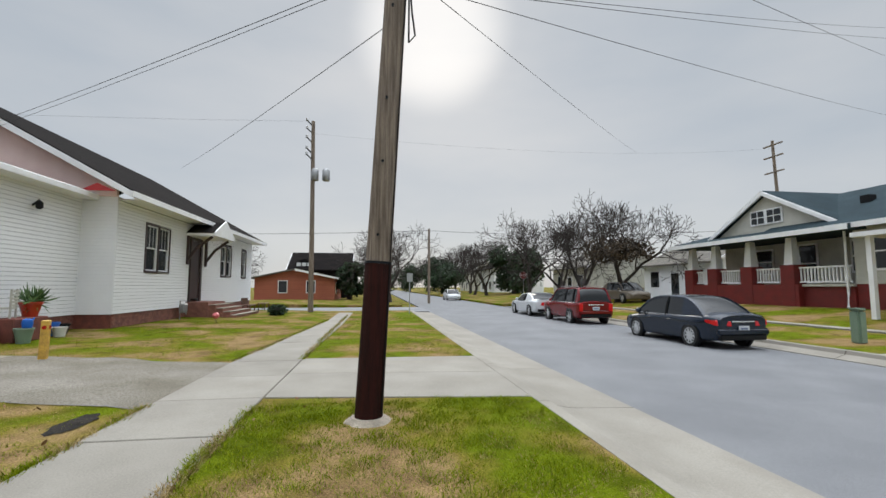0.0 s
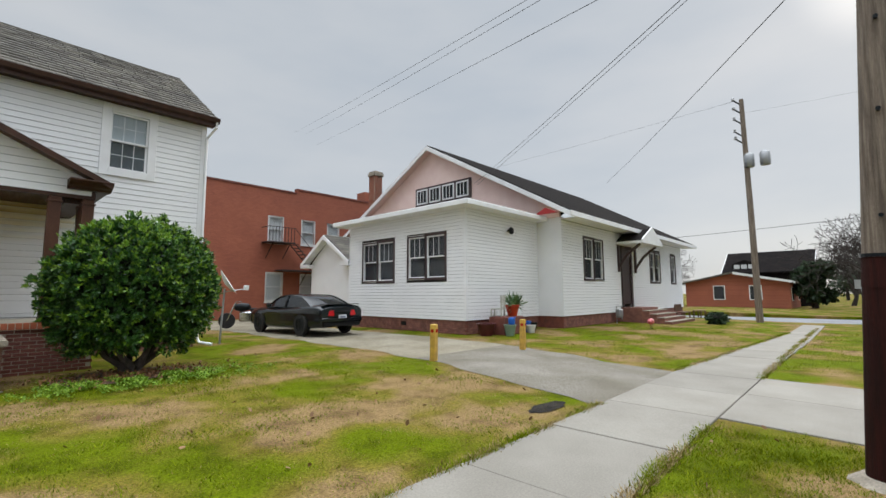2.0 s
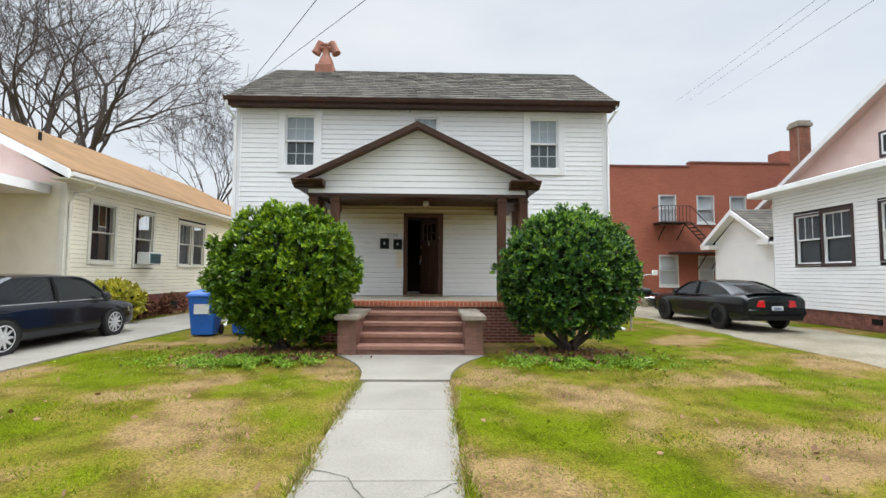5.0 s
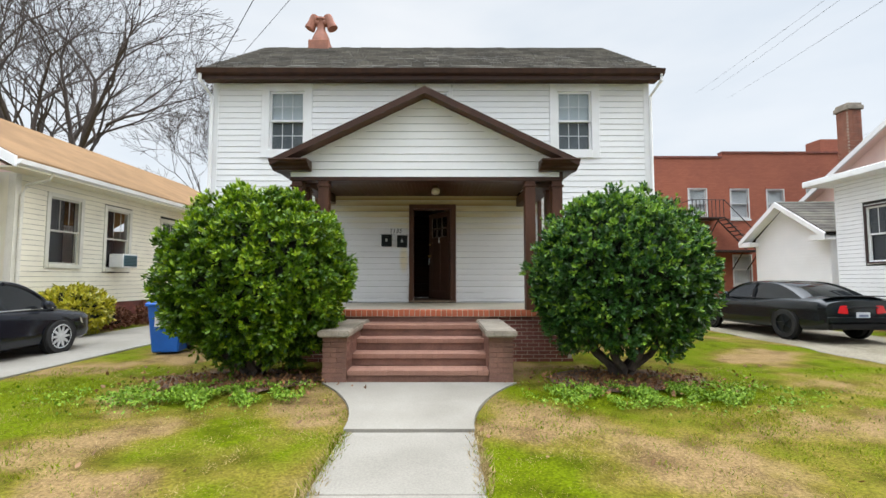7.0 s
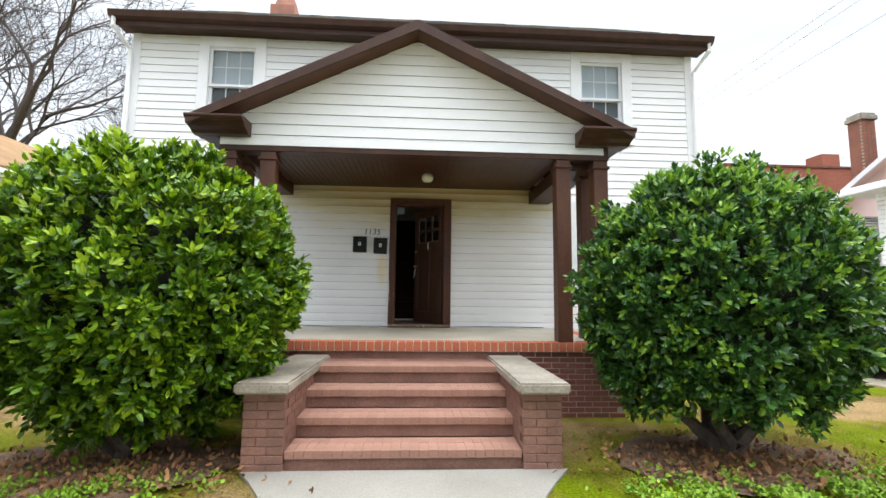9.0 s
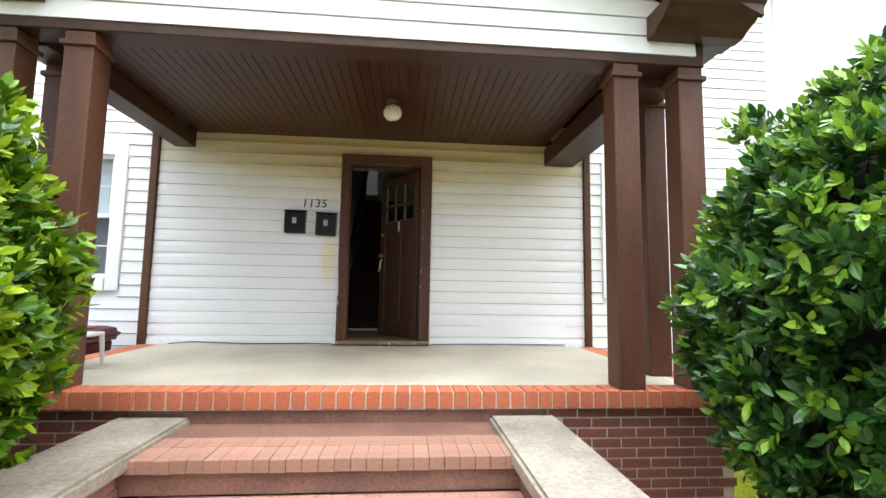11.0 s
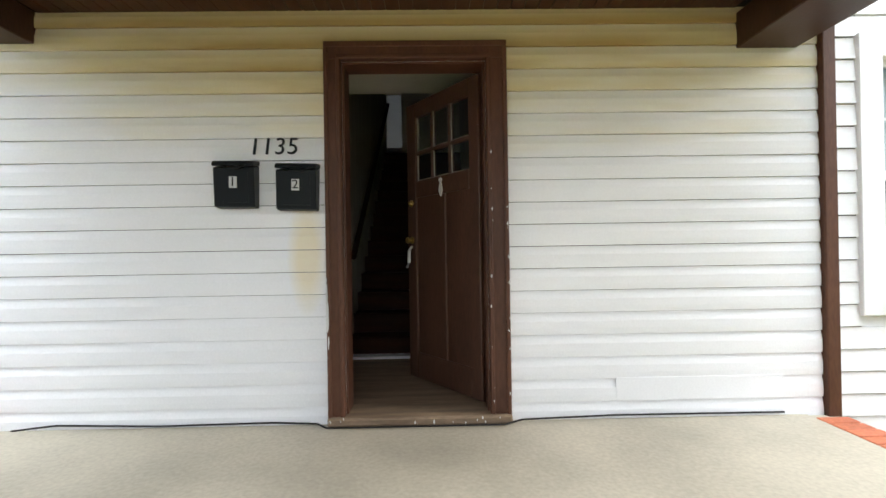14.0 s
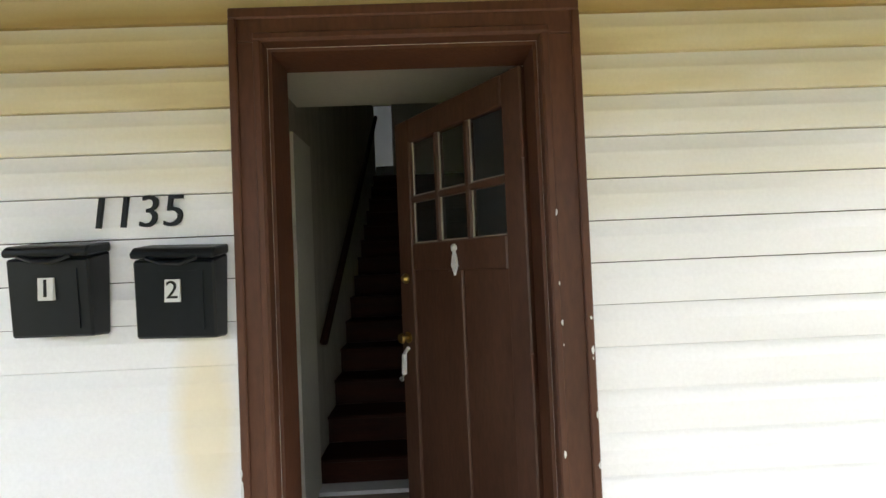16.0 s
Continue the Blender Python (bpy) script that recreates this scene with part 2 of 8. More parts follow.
def coursed(m):
    """Fine brick courses under the paint of a far wall."""
    n, l = m.node_tree.nodes, m.node_tree.links
    p = n["Principled BSDF"]
    old = p.inputs["Base Color"].links[0].from_socket
    geo, sep, com, br, mx = (n.new(k) for k in ("ShaderNodeNewGeometry", "ShaderNodeSeparateXYZ", "ShaderNodeCombineXYZ", "ShaderNodeTexBrick", "ShaderNodeMixRGB"))
    l.new(geo.outputs["Position"], sep.inputs["Vector"])
    l.new(sep.outputs["X"], com.inputs["X"])
    l.new(sep.outputs["Z"], com.inputs["Y"])
    l.new(com.outputs["Vector"], br.inputs["Vector"])
    for k, v in (("Scale", 1.0), ("Brick Width", 0.215), ("Row Height", 0.076), ("Mortar Size", 0.008), ("Mortar Smooth", 0.3)):
        br.inputs[k].default_value = v
    br.inputs["Color1"].default_value, br.inputs["Color2"].default_value, br.inputs["Mortar"].default_value = (1, 1, 1, 1), (0.80, 0.78, 0.78, 1), (0.62, 0.62, 0.64, 1)
    mx.blend_type, mx.inputs["Fac"].default_value = "MULTIPLY", 0.75
    l.new(old, mx.inputs["Color1"])
    l.new(br.outputs["Color"], mx.inputs["Color2"])
    l.new(mx.outputs["Color"], p.inputs["Base Color"])
    return m


coursed(BRICK_WALL)
RED_PAINT = mat("red_porch_paint", (0.17, 0.015, 0.013), (0.12, 0.012, 0.010), 0.6, fine=30, spread=0.15)
YELLOW = mat("yellow_post_paint", (0.62, 0.38, 0.06), (0.44, 0.26, 0.05), 0.6, scale=8, spread=0.2)
BLUE_BIN = mat("blue_bin_plastic", (0.012, 0.13, 0.52), (0.01, 0.10, 0.42), 0.4, spread=0.06)
RED_LENS = mat("red_lamp_lens", (0.62, 0.015, 0.02), (0.5, 0.012, 0.015), 0.12, spread=0.05, bump=0)
PLATE = mat("licence_plate", (0.62, 0.64, 0.66), (0.5, 0.52, 0.56), 0.4)
GREEN_BOX = mat("green_utility_paint", (0.20, 0.28, 0.21), (0.16, 0.23, 0.17), 0.5)
TERRACOTTA = mat("red_clay", (0.36, 0.15, 0.10), (0.26, 0.11, 0.075), 0.75, scale=4)
STEEL_WHITE = mat("white_enamel", (0.72, 0.73, 0.72), (0.6, 0.61, 0.6), 0.35, bump=0.02, spread=0.03)
WOOD_FLOOR = mat("worn_wood_floor", (0.26, 0.185, 0.12), (0.14, 0.095, 0.06), 0.6, scale=4, fine=40, stretch=(0.5, 4, 1), spread=0.25)
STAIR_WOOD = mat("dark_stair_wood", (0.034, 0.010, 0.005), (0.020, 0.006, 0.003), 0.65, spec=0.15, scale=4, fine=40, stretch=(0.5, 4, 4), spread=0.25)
HALL_WALL = mat("off_white_hall_wall", (0.74, 0.73, 0.64), (0.66, 0.65, 0.57), 0.7, bump=0.05, spread=0.04)
RED_DARK = mat("maroon_vinyl", (0.09, 0.012, 0.018), (0.06, 0.010, 0.013), 0.4)


def leaf_mat(name, c1, c2, rough=0.32, spec=0.4, through_light=0.0):
    m = bpy.data.materials.new(name)
    m.use_nodes = True
    n, l = m.node_tree.nodes, m.node_tree.links
    p = n["Principled BSDF"]
    geo, ramp = n.new("ShaderNodeNewGeometry"), n.new("ShaderNodeValToRGB")
    ramp.color_ramp.elements[0].color, ramp.color_ramp.elements[1].color = (*c1, 1), (*c2, 1)
    l.new(geo.outputs["Random Per Island"], ramp.inputs["Fac"])
    l.new(ramp.outputs["Color"], p.inputs["Base Color"])
    p.inputs["Roughness"].default_value = rough
    p.inputs["Specular IOR Level"].default_value = spec
    if through_light:
        tr, mix, out = n.new("ShaderNodeBsdfTranslucent"), n.new("ShaderNodeMixShader"), n["Material Output"]
        mix.inputs["Fac"].default_value = through_light
        l.new(ramp.outputs["Color"], tr.inputs["Color"])
        l.new(p.outputs["BSDF"], mix.inputs[1])
        l.new(tr.outputs["BSDF"], mix.inputs[2])
        l.new(mix.outputs["Shader"], out.inputs["Surface"])
    return m


LEAF = leaf_mat("glossy_mid_green_leaf", (0.013, 0.058, 0.002), (0.128, 0.245, 0.008), 0.36, through_light=0.18)
LEAF_NEW = leaf_mat("young_yellow_green_leaf", (0.11, 0.22, 0.004), (0.30, 0.42, 0.014), 0.42, through_light=0.25)
LEAF_DARK = leaf_mat("glossy_deep_green_leaf", (0.008, 0.042, 0.009), (0.070, 0.180, 0.030), 0.33, 0.5, through_light=0.25)
LEAF_FRESH = leaf_mat("young_mid_green_leaf", (0.08, 0.19, 0.015), (0.23, 0.38, 0.036), 0.40, through_light=0.25)
LEAF_YELLOW = leaf_mat("yellow_green_leaf", (0.24, 0.25, 0.010), (0.60, 0.52, 0.04))
LEAF_EVER = leaf_mat("evergreen_needle", (0.012, 0.030, 0.012), (0.03, 0.06, 0.02), 0.6)
# near-black: the shade deep inside a shrub, held as a colour
SHRUB_SHADE = mat("dark_inner_shade", (0.008, 0.012, 0.004), (0.005, 0.007, 0.003), 0.9, spread=0.3)
LEAF_DRY = leaf_mat("dry_brown_leaf", (0.022, 0.016, 0.010), (0.075, 0.050, 0.028), 0.8)
LEAF_RUST = leaf_mat("withered_rust_leaf", (0.10, 0.035, 0.02), (0.24, 0.10, 0.05), 0.7)
BLADE = leaf_mat("grass_blade", (0.085, 0.130, 0.002), (0.225, 0.260, 0.006), 0.7, 0.08)
STRAW = leaf_mat("dry_grass_blade", (0.23, 0.160, 0.065), (0.41, 0.315, 0.155), 0.8, 0.08)


def ground_mat():
    """Winter lawn: green patches, straw and bare brown earth."""
    m = bpy.data.materials.new("winter_lawn")
    m.use_nodes = True
    n, l = m.node_tree.nodes, m.node_tree.links
    p = n["Principled BSDF"]
    co = n.new("ShaderNodeTexCoord")
    a, b, c = (n.new("ShaderNodeTexNoise") for _ in range(3))
    for t, s, d in ((a, 0.55, 5), (b, 2.3, 6), (c, 40, 4)):
        t.inputs["Scale"].default_value, t.inputs["Detail"].default_value = s, d
        l.new(co.outputs["Object"], t.inputs["Vector"])
    r1, r2 = n.new("ShaderNodeValToRGB"), n.new("ShaderNodeValToRGB")
    r1.color_ramp.elements[0].position, r1.color_ramp.elements[0].color = 0.42, (0.245, 0.165, 0.075, 1)
    r1.color_ramp.elements[1].position, r1.color_ramp.elements[1].color = 0.58, (0.100, 0.130, 0.002, 1)
    mid = r1.color_ramp.elements.new(0.49)
    mid.color = (0.165, 0.135, 0.022, 1)
    r2.color_ramp.elements[0].position, r2.color_ramp.elements[0].color = 0.33, (0.16, 0.115, 0.06, 1)
    r2.color_ramp.elements[1].position, r2.color_ramp.elements[1].color = 0.52, (1, 1, 1, 1)
    l.new(a.outputs["Fac"], r1.inputs["Fac"])
    l.new(b.outputs["Fac"], r2.inputs["Fac"])
    mx = n.new("ShaderNodeMixRGB")
    mx.blend_type, mx.inputs["Fac"].default_value = "MULTIPLY", 0.45
    l.new(r1.outputs["Color"], mx.inputs["Color1"])
    l.new(r2.outputs["Color"], mx.inputs["Color2"])
    hs, mr = n.new("ShaderNodeHueSaturation"), n.new("ShaderNodeMapRange")
    mr.inputs["From Min"].default_value, mr.inputs["From Max"].default_value = 0.3, 0.7
    mr.inputs["To Min"].default_value, mr.inputs["To Max"].default_value = 0.6, 1.35
    l.new(c.outputs["Fac"], mr.inputs["Value"])
    l.new(mr.outputs["Result"], hs.inputs["Value"])
    l.new(mx.outputs["Color"], hs.inputs["Color"])
    l.new(hs.outputs["Color"], p.inputs["Base Color"])
    p.inputs["Roughness"].default_value, p.inputs["Specular IOR Level"].default_value = 0.95, 0.06
    bp = n.new("ShaderNodeBump")
    bp.inputs["Strength"].default_value, bp.inputs["Distance"].default_value = 0.7, 0.04
    l.new(c.outputs["Fac"], bp.inputs["Height"])
    l.new(bp.outputs["Normal"], p.inputs["Normal"])
    return m


LAWN = ground_mat()


PORCH_Z, PORCH_ST = 0.8826, 0.1374


def stained_shaded_siding():
    """White siding with yellow-brown mildew running down from under the porch ceiling, and lap shade in its tint."""
    m = mat("mildewed_shaded_siding", (0.87, 0.88, 0.90), (0.82, 0.83, 0.84), 0.6, scale=0.8, fine=80, bump=0.04, spread=0.03)
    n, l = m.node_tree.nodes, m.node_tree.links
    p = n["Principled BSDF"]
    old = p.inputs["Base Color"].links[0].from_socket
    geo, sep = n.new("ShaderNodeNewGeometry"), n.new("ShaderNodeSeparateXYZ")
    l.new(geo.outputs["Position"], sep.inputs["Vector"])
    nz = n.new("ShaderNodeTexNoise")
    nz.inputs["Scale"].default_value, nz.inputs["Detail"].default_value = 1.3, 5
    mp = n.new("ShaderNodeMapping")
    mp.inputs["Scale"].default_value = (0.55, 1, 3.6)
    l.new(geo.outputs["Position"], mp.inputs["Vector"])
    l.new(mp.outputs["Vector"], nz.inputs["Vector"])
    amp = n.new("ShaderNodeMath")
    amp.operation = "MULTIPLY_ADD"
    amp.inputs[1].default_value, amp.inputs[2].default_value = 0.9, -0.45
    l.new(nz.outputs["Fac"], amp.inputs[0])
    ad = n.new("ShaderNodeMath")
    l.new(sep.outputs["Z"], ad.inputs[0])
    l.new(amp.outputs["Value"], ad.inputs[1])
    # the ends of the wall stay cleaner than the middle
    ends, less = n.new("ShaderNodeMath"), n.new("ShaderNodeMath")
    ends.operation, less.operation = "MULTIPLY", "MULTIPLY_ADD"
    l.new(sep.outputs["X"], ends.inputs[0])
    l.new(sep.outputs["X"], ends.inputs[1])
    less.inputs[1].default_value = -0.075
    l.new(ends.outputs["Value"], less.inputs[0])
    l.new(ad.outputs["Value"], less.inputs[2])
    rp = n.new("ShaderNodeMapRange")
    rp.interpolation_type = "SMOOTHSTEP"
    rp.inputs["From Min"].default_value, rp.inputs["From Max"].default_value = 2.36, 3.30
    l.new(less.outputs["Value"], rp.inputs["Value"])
    # dirt and painted lap shade, both heaviest at each board's lower edge
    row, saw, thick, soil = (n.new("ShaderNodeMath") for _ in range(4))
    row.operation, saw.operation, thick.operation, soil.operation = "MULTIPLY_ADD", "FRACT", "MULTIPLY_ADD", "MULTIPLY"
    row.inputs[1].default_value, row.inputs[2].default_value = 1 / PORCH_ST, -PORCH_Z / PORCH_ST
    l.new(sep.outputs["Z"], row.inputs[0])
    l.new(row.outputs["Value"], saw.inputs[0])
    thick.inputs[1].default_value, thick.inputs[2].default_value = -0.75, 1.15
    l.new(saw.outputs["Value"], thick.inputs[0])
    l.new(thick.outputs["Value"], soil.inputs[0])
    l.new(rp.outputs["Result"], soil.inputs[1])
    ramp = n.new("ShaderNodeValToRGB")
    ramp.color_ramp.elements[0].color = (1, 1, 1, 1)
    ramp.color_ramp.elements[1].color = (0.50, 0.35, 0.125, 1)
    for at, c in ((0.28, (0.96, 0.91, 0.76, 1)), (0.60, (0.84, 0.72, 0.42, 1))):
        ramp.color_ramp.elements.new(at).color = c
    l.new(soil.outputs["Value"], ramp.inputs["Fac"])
    # a yellow run below the mailboxes
    dx, dz, dd, bl = (n.new("ShaderNodeMath") for _ in range(4))
    dx.operation = dz.operation = "MULTIPLY_ADD"
    dx.inputs[1].default_value, dx.inputs[2].default_value = 9.0, 6.1
    dz.inputs[1].default_value, dz.inputs[2].default_value = 3.0, -5.85
    l.new(sep.outputs["X"], dx.inputs[0])
    l.new(sep.outputs["Z"], dz.inputs[0])
    comb, ln = n.new("ShaderNodeCombineXYZ"), n.new("ShaderNodeVectorMath")
    ln.operation = "LENGTH"
    l.new(dx.outputs["Value"], comb.inputs["X"])
    l.new(dz.outputs["Value"], comb.inputs["Y"])
    l.new(amp.outputs["Value"], comb.inputs["Z"])
    l.new(comb.outputs["Vector"], ln.inputs[0])
    blot = n.new("ShaderNodeMapRange")
    blot.inputs["From Min"].default_value, blot.inputs["From Max"].default_value = 1.15, 0.5
    blot.inputs["To Max"].default_value = 0.55
    l.new(ln.outputs["Value"], blot.inputs["Value"])
    tint = n.new("ShaderNodeMixRGB")
    tint.inputs["Color2"].default_value = (0.80, 0.66, 0.34, 1)
    l.new(blot.outputs["Result"], tint.inputs["Fac"])
    l.new(old, tint.inputs["Color1"])
    old = tint.outputs["Color"]
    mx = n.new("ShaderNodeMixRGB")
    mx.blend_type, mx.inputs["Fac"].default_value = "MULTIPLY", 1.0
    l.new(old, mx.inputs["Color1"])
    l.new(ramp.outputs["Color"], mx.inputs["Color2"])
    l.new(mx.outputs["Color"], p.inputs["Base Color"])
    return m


SIDING_PORCH = stained_shaded_siding()


# ---- mesh helpers ----
class Shape:
    """Collects vertices and faces for one mesh."""

    def __init__(self):
        self.v, self.f = [], []

    def poly(self, points):
        k = len(self.v)
        self.v += [tuple(p) for p in points]
        self.f.append(tuple(range(k, k + len(points))))
        return self

    def hexa(self, p):
        k = len(self.v)
        self.v += [tuple(q) for q in p]
        self.f += [tuple(k + i for i in q) for q in ((3, 2, 1, 0), (4, 5, 6, 7), (0, 1, 5, 4), (1, 2, 6, 5), (2, 3, 7, 6), (3, 0, 4, 7))]
        return self

    def box(self, x0, y0, z0, x1, y1, z1):
        return self.hexa([(x0, y0, z0), (x1, y0, z0), (x1, y1, z0), (x0, y1, z0), (x0, y0, z1), (x1, y0, z1), (x1, y1, z1), (x0, y1, z1)])

    def prism(self, poly, axis, a, b):
        """A polygon, given in the two other axes in order, drawn out along an axis from a to b."""
        def put(p, w):
            return {"x": (w, p[0], p[1]), "y": (p[0], w, p[1]), "z": (p[0], p[1], w)}[axis]
        k, n = len(self.v), len(poly)
        self.v += [put(p, a) for p in poly] + [put(p, b) for p in poly]
        self.f += [tuple(k + i for i in range(n))[::-1], tuple(k + n + i for i in range(n))]
        self.f += [(k + i, k + (i + 1) % n, k + n + (i + 1) % n, k + n + i) for i in range(n)]
        return self

    def tube(self, points, radii, n=8, caps=True):
        points = [Vector(p) for p in points]
        k = len(self.v)
        for i, p in enumerate(points):
            d = (points[min(i + 1, len(points) - 1)] - points[max(i - 1, 0)]).normalized()
            u = d.cross(Vector((0, 0, 1)) if abs(d.z) < 0.9 else Vector((1, 0, 0))).normalized()
            w = d.cross(u)
            r = radii[i] if isinstance(radii, (list, tuple)) else radii
            for j in range(n):
                a = 2 * math.pi * j / n
                self.v.append(tuple(p + u * (r * math.cos(a)) + w * (r * math.sin(a))))
        for i in range(len(points) - 1):
            for j in range(n):
                q = (j + 1) % n
                self.f.append((k + i * n + j, k + i * n + q, k + (i + 1) * n + q, k + (i + 1) * n + j))
        if caps:
            self.f.append(tuple(k + j for j in range(n))[::-1])
            e = k + (len(points) - 1) * n
            self.f.append(tuple(e + j for j in range(n)))
        return self

    def lathe(self, profile, n=20, at=(0, 0, 0), axis="z"):
        k = len(self.v)
        for r, h in profile:
            for j in range(n):
                a = 2 * math.pi * j / n
                c, s = r * math.cos(a), r * math.sin(a)
                q = {"z": (c, s, h), "y": (c, h, s), "x": (h, c, s)}[axis]
                self.v.append((q[0] + at[0], q[1] + at[1], q[2] + at[2]))
        for i in range(len(profile) - 1):
            for j in range(n):
                q = (j + 1) % n
                self.f.append((k + i * n + j, k + i * n + q, k + (i + 1) * n + q, k + (i + 1) * n + j))
        self.f.append(tuple(k + j for j in range(n))[::-1])
        e = k + (len(profile) - 1) * n
        self.f.append(tuple(e + j for j in range(n)))
        return self

    def loft(self, sections, close=True):
        """Rings with the same number of points, skinned in order."""
        k, n = len(self.v), len(sections[0])
        for s in sections:
            self.v += [tuple(p) for p in s]
        for i in range(len(sections) - 1):
            for j in range(n):
                q = (j + 1) % n
                self.f.append((k + i * n + j, k + i * n + q, k + (i + 1) * n + q, k + (i + 1) * n + j))
        if close:
            self.f.append(tuple(k + j for j in range(n))[::-1])
            e = k + (len(sections) - 1) * n
            self.f.append(tuple(e + j for j in range(n)))
        return self


def mesh_of(name, shape, material, bevel=0.0, smooth=False, segments=1, extra=()):
    me = bpy.data.meshes.new(name)
    me.from_pydata(shape.v, [], shape.f)
    bm = bmesh.new()
    bm.from_mesh(me)
    if bevel:
        bmesh.ops.bevel(bm, geom=bm.edges[:], offset=bevel, segments=segments, affect="EDGES", clamp_overlap=True)
    bmesh.ops.recalc_face_normals(bm, faces=bm.faces[:])
    if smooth:
        for f in bm.faces:
            f.smooth = True
        for e in bm.edges:
            if len(e.link_faces) == 2 and e.calc_face_angle() > 0.7:
                e.smooth = False
    bm.to_mesh(me)
    bm.free()
    me.materials.append(material)
    return me


def part(name, shape, material, parent, label="", bevel=0.0, smooth=False, segments=1, kind=""):
    ob = new(name, mesh_of(name, shape, material, bevel, smooth, segments))
    ob.parent = parent
    return tagged(ob, label=label, kind=kind)


def sheets(name, shape, material, parent):
    """Each box of a shape as a part of its own."""
    for k in range(0, len(shape.v), 8):
        part(name, Shape().hexa(shape.v[k:k + 8]), material, parent)


def thing(name, label, category, m=None, group="", kind=""):
    ob = new(name)
    ob.empty_display_size = 0.2
    ob.matrix_basis = m or Matrix()
    return tagged(ob, label, category, group, kind)


def structure(name, shape, material, label="", category="", bevel=0.0):
    ob = new(name, mesh_of(name, shape, material, bevel))
    return tagged(ob, label, category or name.split("_")[0], kind="structure")


def lap_boards(parent, spans, z0, z1, step, y, material, axis="x", name="siding_board", single=True, lap=0.022, sign=-1, gap=0.007, bulge=0.0):
    """Clapboards on a wall facing sign along the other axis; spans(z) gives the stretches that are free of openings."""
    joined = Shape()
    z = z0
    while z < z1 - 0.02:
        top = min(z + step, z1)
        for a, b in spans(z, top):
            s = Shape() if single else joined
            o, i = y + sign * lap, y + sign * 0.003
            prof = [(i, z + gap), (o, z + gap), (o, z + gap + 0.004), (y + sign * 0.011, top), (i, top)]
            if bulge:
                prof[3:3] = [(o + sign * bulge, z + 0.3 * (top - z)), (o + sign * bulge * 0.5, z + 0.62 * (top - z))]
            if axis == "x":
                s.prism(prof, "x", a, b)
            else:
                s.prism([(p[0], p[1]) for p in prof], "y", a, b)
            if single:
                part(name, s, material, parent)
        z += step
    if not single:
        part("siding", joined, material, parent, kind="stuff")


def cut(lo, hi, holes):
    """The stretches of lo..hi that the holes leave free at a height band."""
    def spans(z, top):
        out, at = [], lo
        for a, b, c, d in sorted(holes):
            if c < top - 0.03 and d > z + 0.03 and b > lo and a < hi:
                if a > at:
                    out.append((at, a))
                at = max(at, b)
        if at < hi:
            out.append((at, hi))
        return out
    return spans


def pierced(shape, lo, hi, z0, z1, t0, t1, holes, axis="x"):
    """A wall along an axis, t0 to t1 thick, with openings (a, b, bottom, top) through it."""
    us = sorted({lo, hi, *[h[0] for h in holes], *[h[1] for h in holes]})
    zs = sorted({z0, z1, *[h[2] for h in holes], *[h[3] for h in holes]})
    for u0, u1 in zip(us, us[1:]):
        run = None
        for a, b in zip(zs, zs[1:]):
            mid = ((u0 + u1) / 2, (a + b) / 2)
            solid = lo <= mid[0] <= hi and not any(h[0] < mid[0] < h[1] and h[2] < mid[1] < h[3] for h in holes)
            if solid:
                run = (run[0], b) if run else (a, b)
            if run and (not solid or b == zs[-1]):
                if axis == "x":
                    shape.box(u0, t0, run[0], u1, t1, run[1])
                else:
                    shape.box(t0, u0, run[0], t1, u1, run[1])
                run = None
    return shape


# ---- ground, road, pavement ----
def ground_z(y):
    if y >= -4.5:
        return 0.0
    if y >= -10.6:
        return -0.15 * (-4.5 - y) / 6.1
    if y >= -15.85:
        return -0.15
    if y >= -25.0:
        return -0.40
    if y >= -28.0:
        return -0.15 + 0.22 * (-25.0 - y) / 3.0
    return min(0.5, 0.07 + 0.43 * (-28.0 - y) / 5.0)


ROAD_Y0, ROAD_Y1, CROSS_X0, CROSS_X1 = -24.8, -17.28, 31.0, 40.0
g = Shape()
gx = [-900, -200, -60, -30] + [-20 + 1.0 * i for i in range(51)] + [CROSS_X0 - 0.02, CROSS_X0, CROSS_X1, CROSS_X1 + 0.02, 48, 60, 90, 200, 900]
gy = [-900, -300, -100, -60, -40, -34, -33, -31, -29, -28, -26.5, -25.01, -25.0, -21, -15.86, -15.85, -14, -12.5, -10.6] + [-9.6 + 1.02 * i for i in range(6)] + [-3, -1, 2, 6, 10, 16, 30, 60, 120, 300, 900]
for yy in gy:
    for xx in gx:
        zz = ground_z(yy) if yy > -15.855 or yy < -25.005 else -0.40
        if CROSS_X0 <= xx <= CROSS_X1:
            zz = min(zz, -0.40)
        bumpy = 0.02 * noise.noise((xx * 0.7, yy * 0.7, 0)) if -9 < yy < -3 and -20 < xx < 30 else 0
        g.v.append((xx, yy, zz + bumpy))
nx = len(gx)
for j in range(len(gy) - 1):
    for i in range(nx - 1):
        g.f.append((j * nx + i, j * nx + i + 1, (j + 1) * nx + i + 1, (j + 1) * nx + i))
structure("ground", g, LAWN, "patchy winter lawn, green and straw-coloured", "ground")

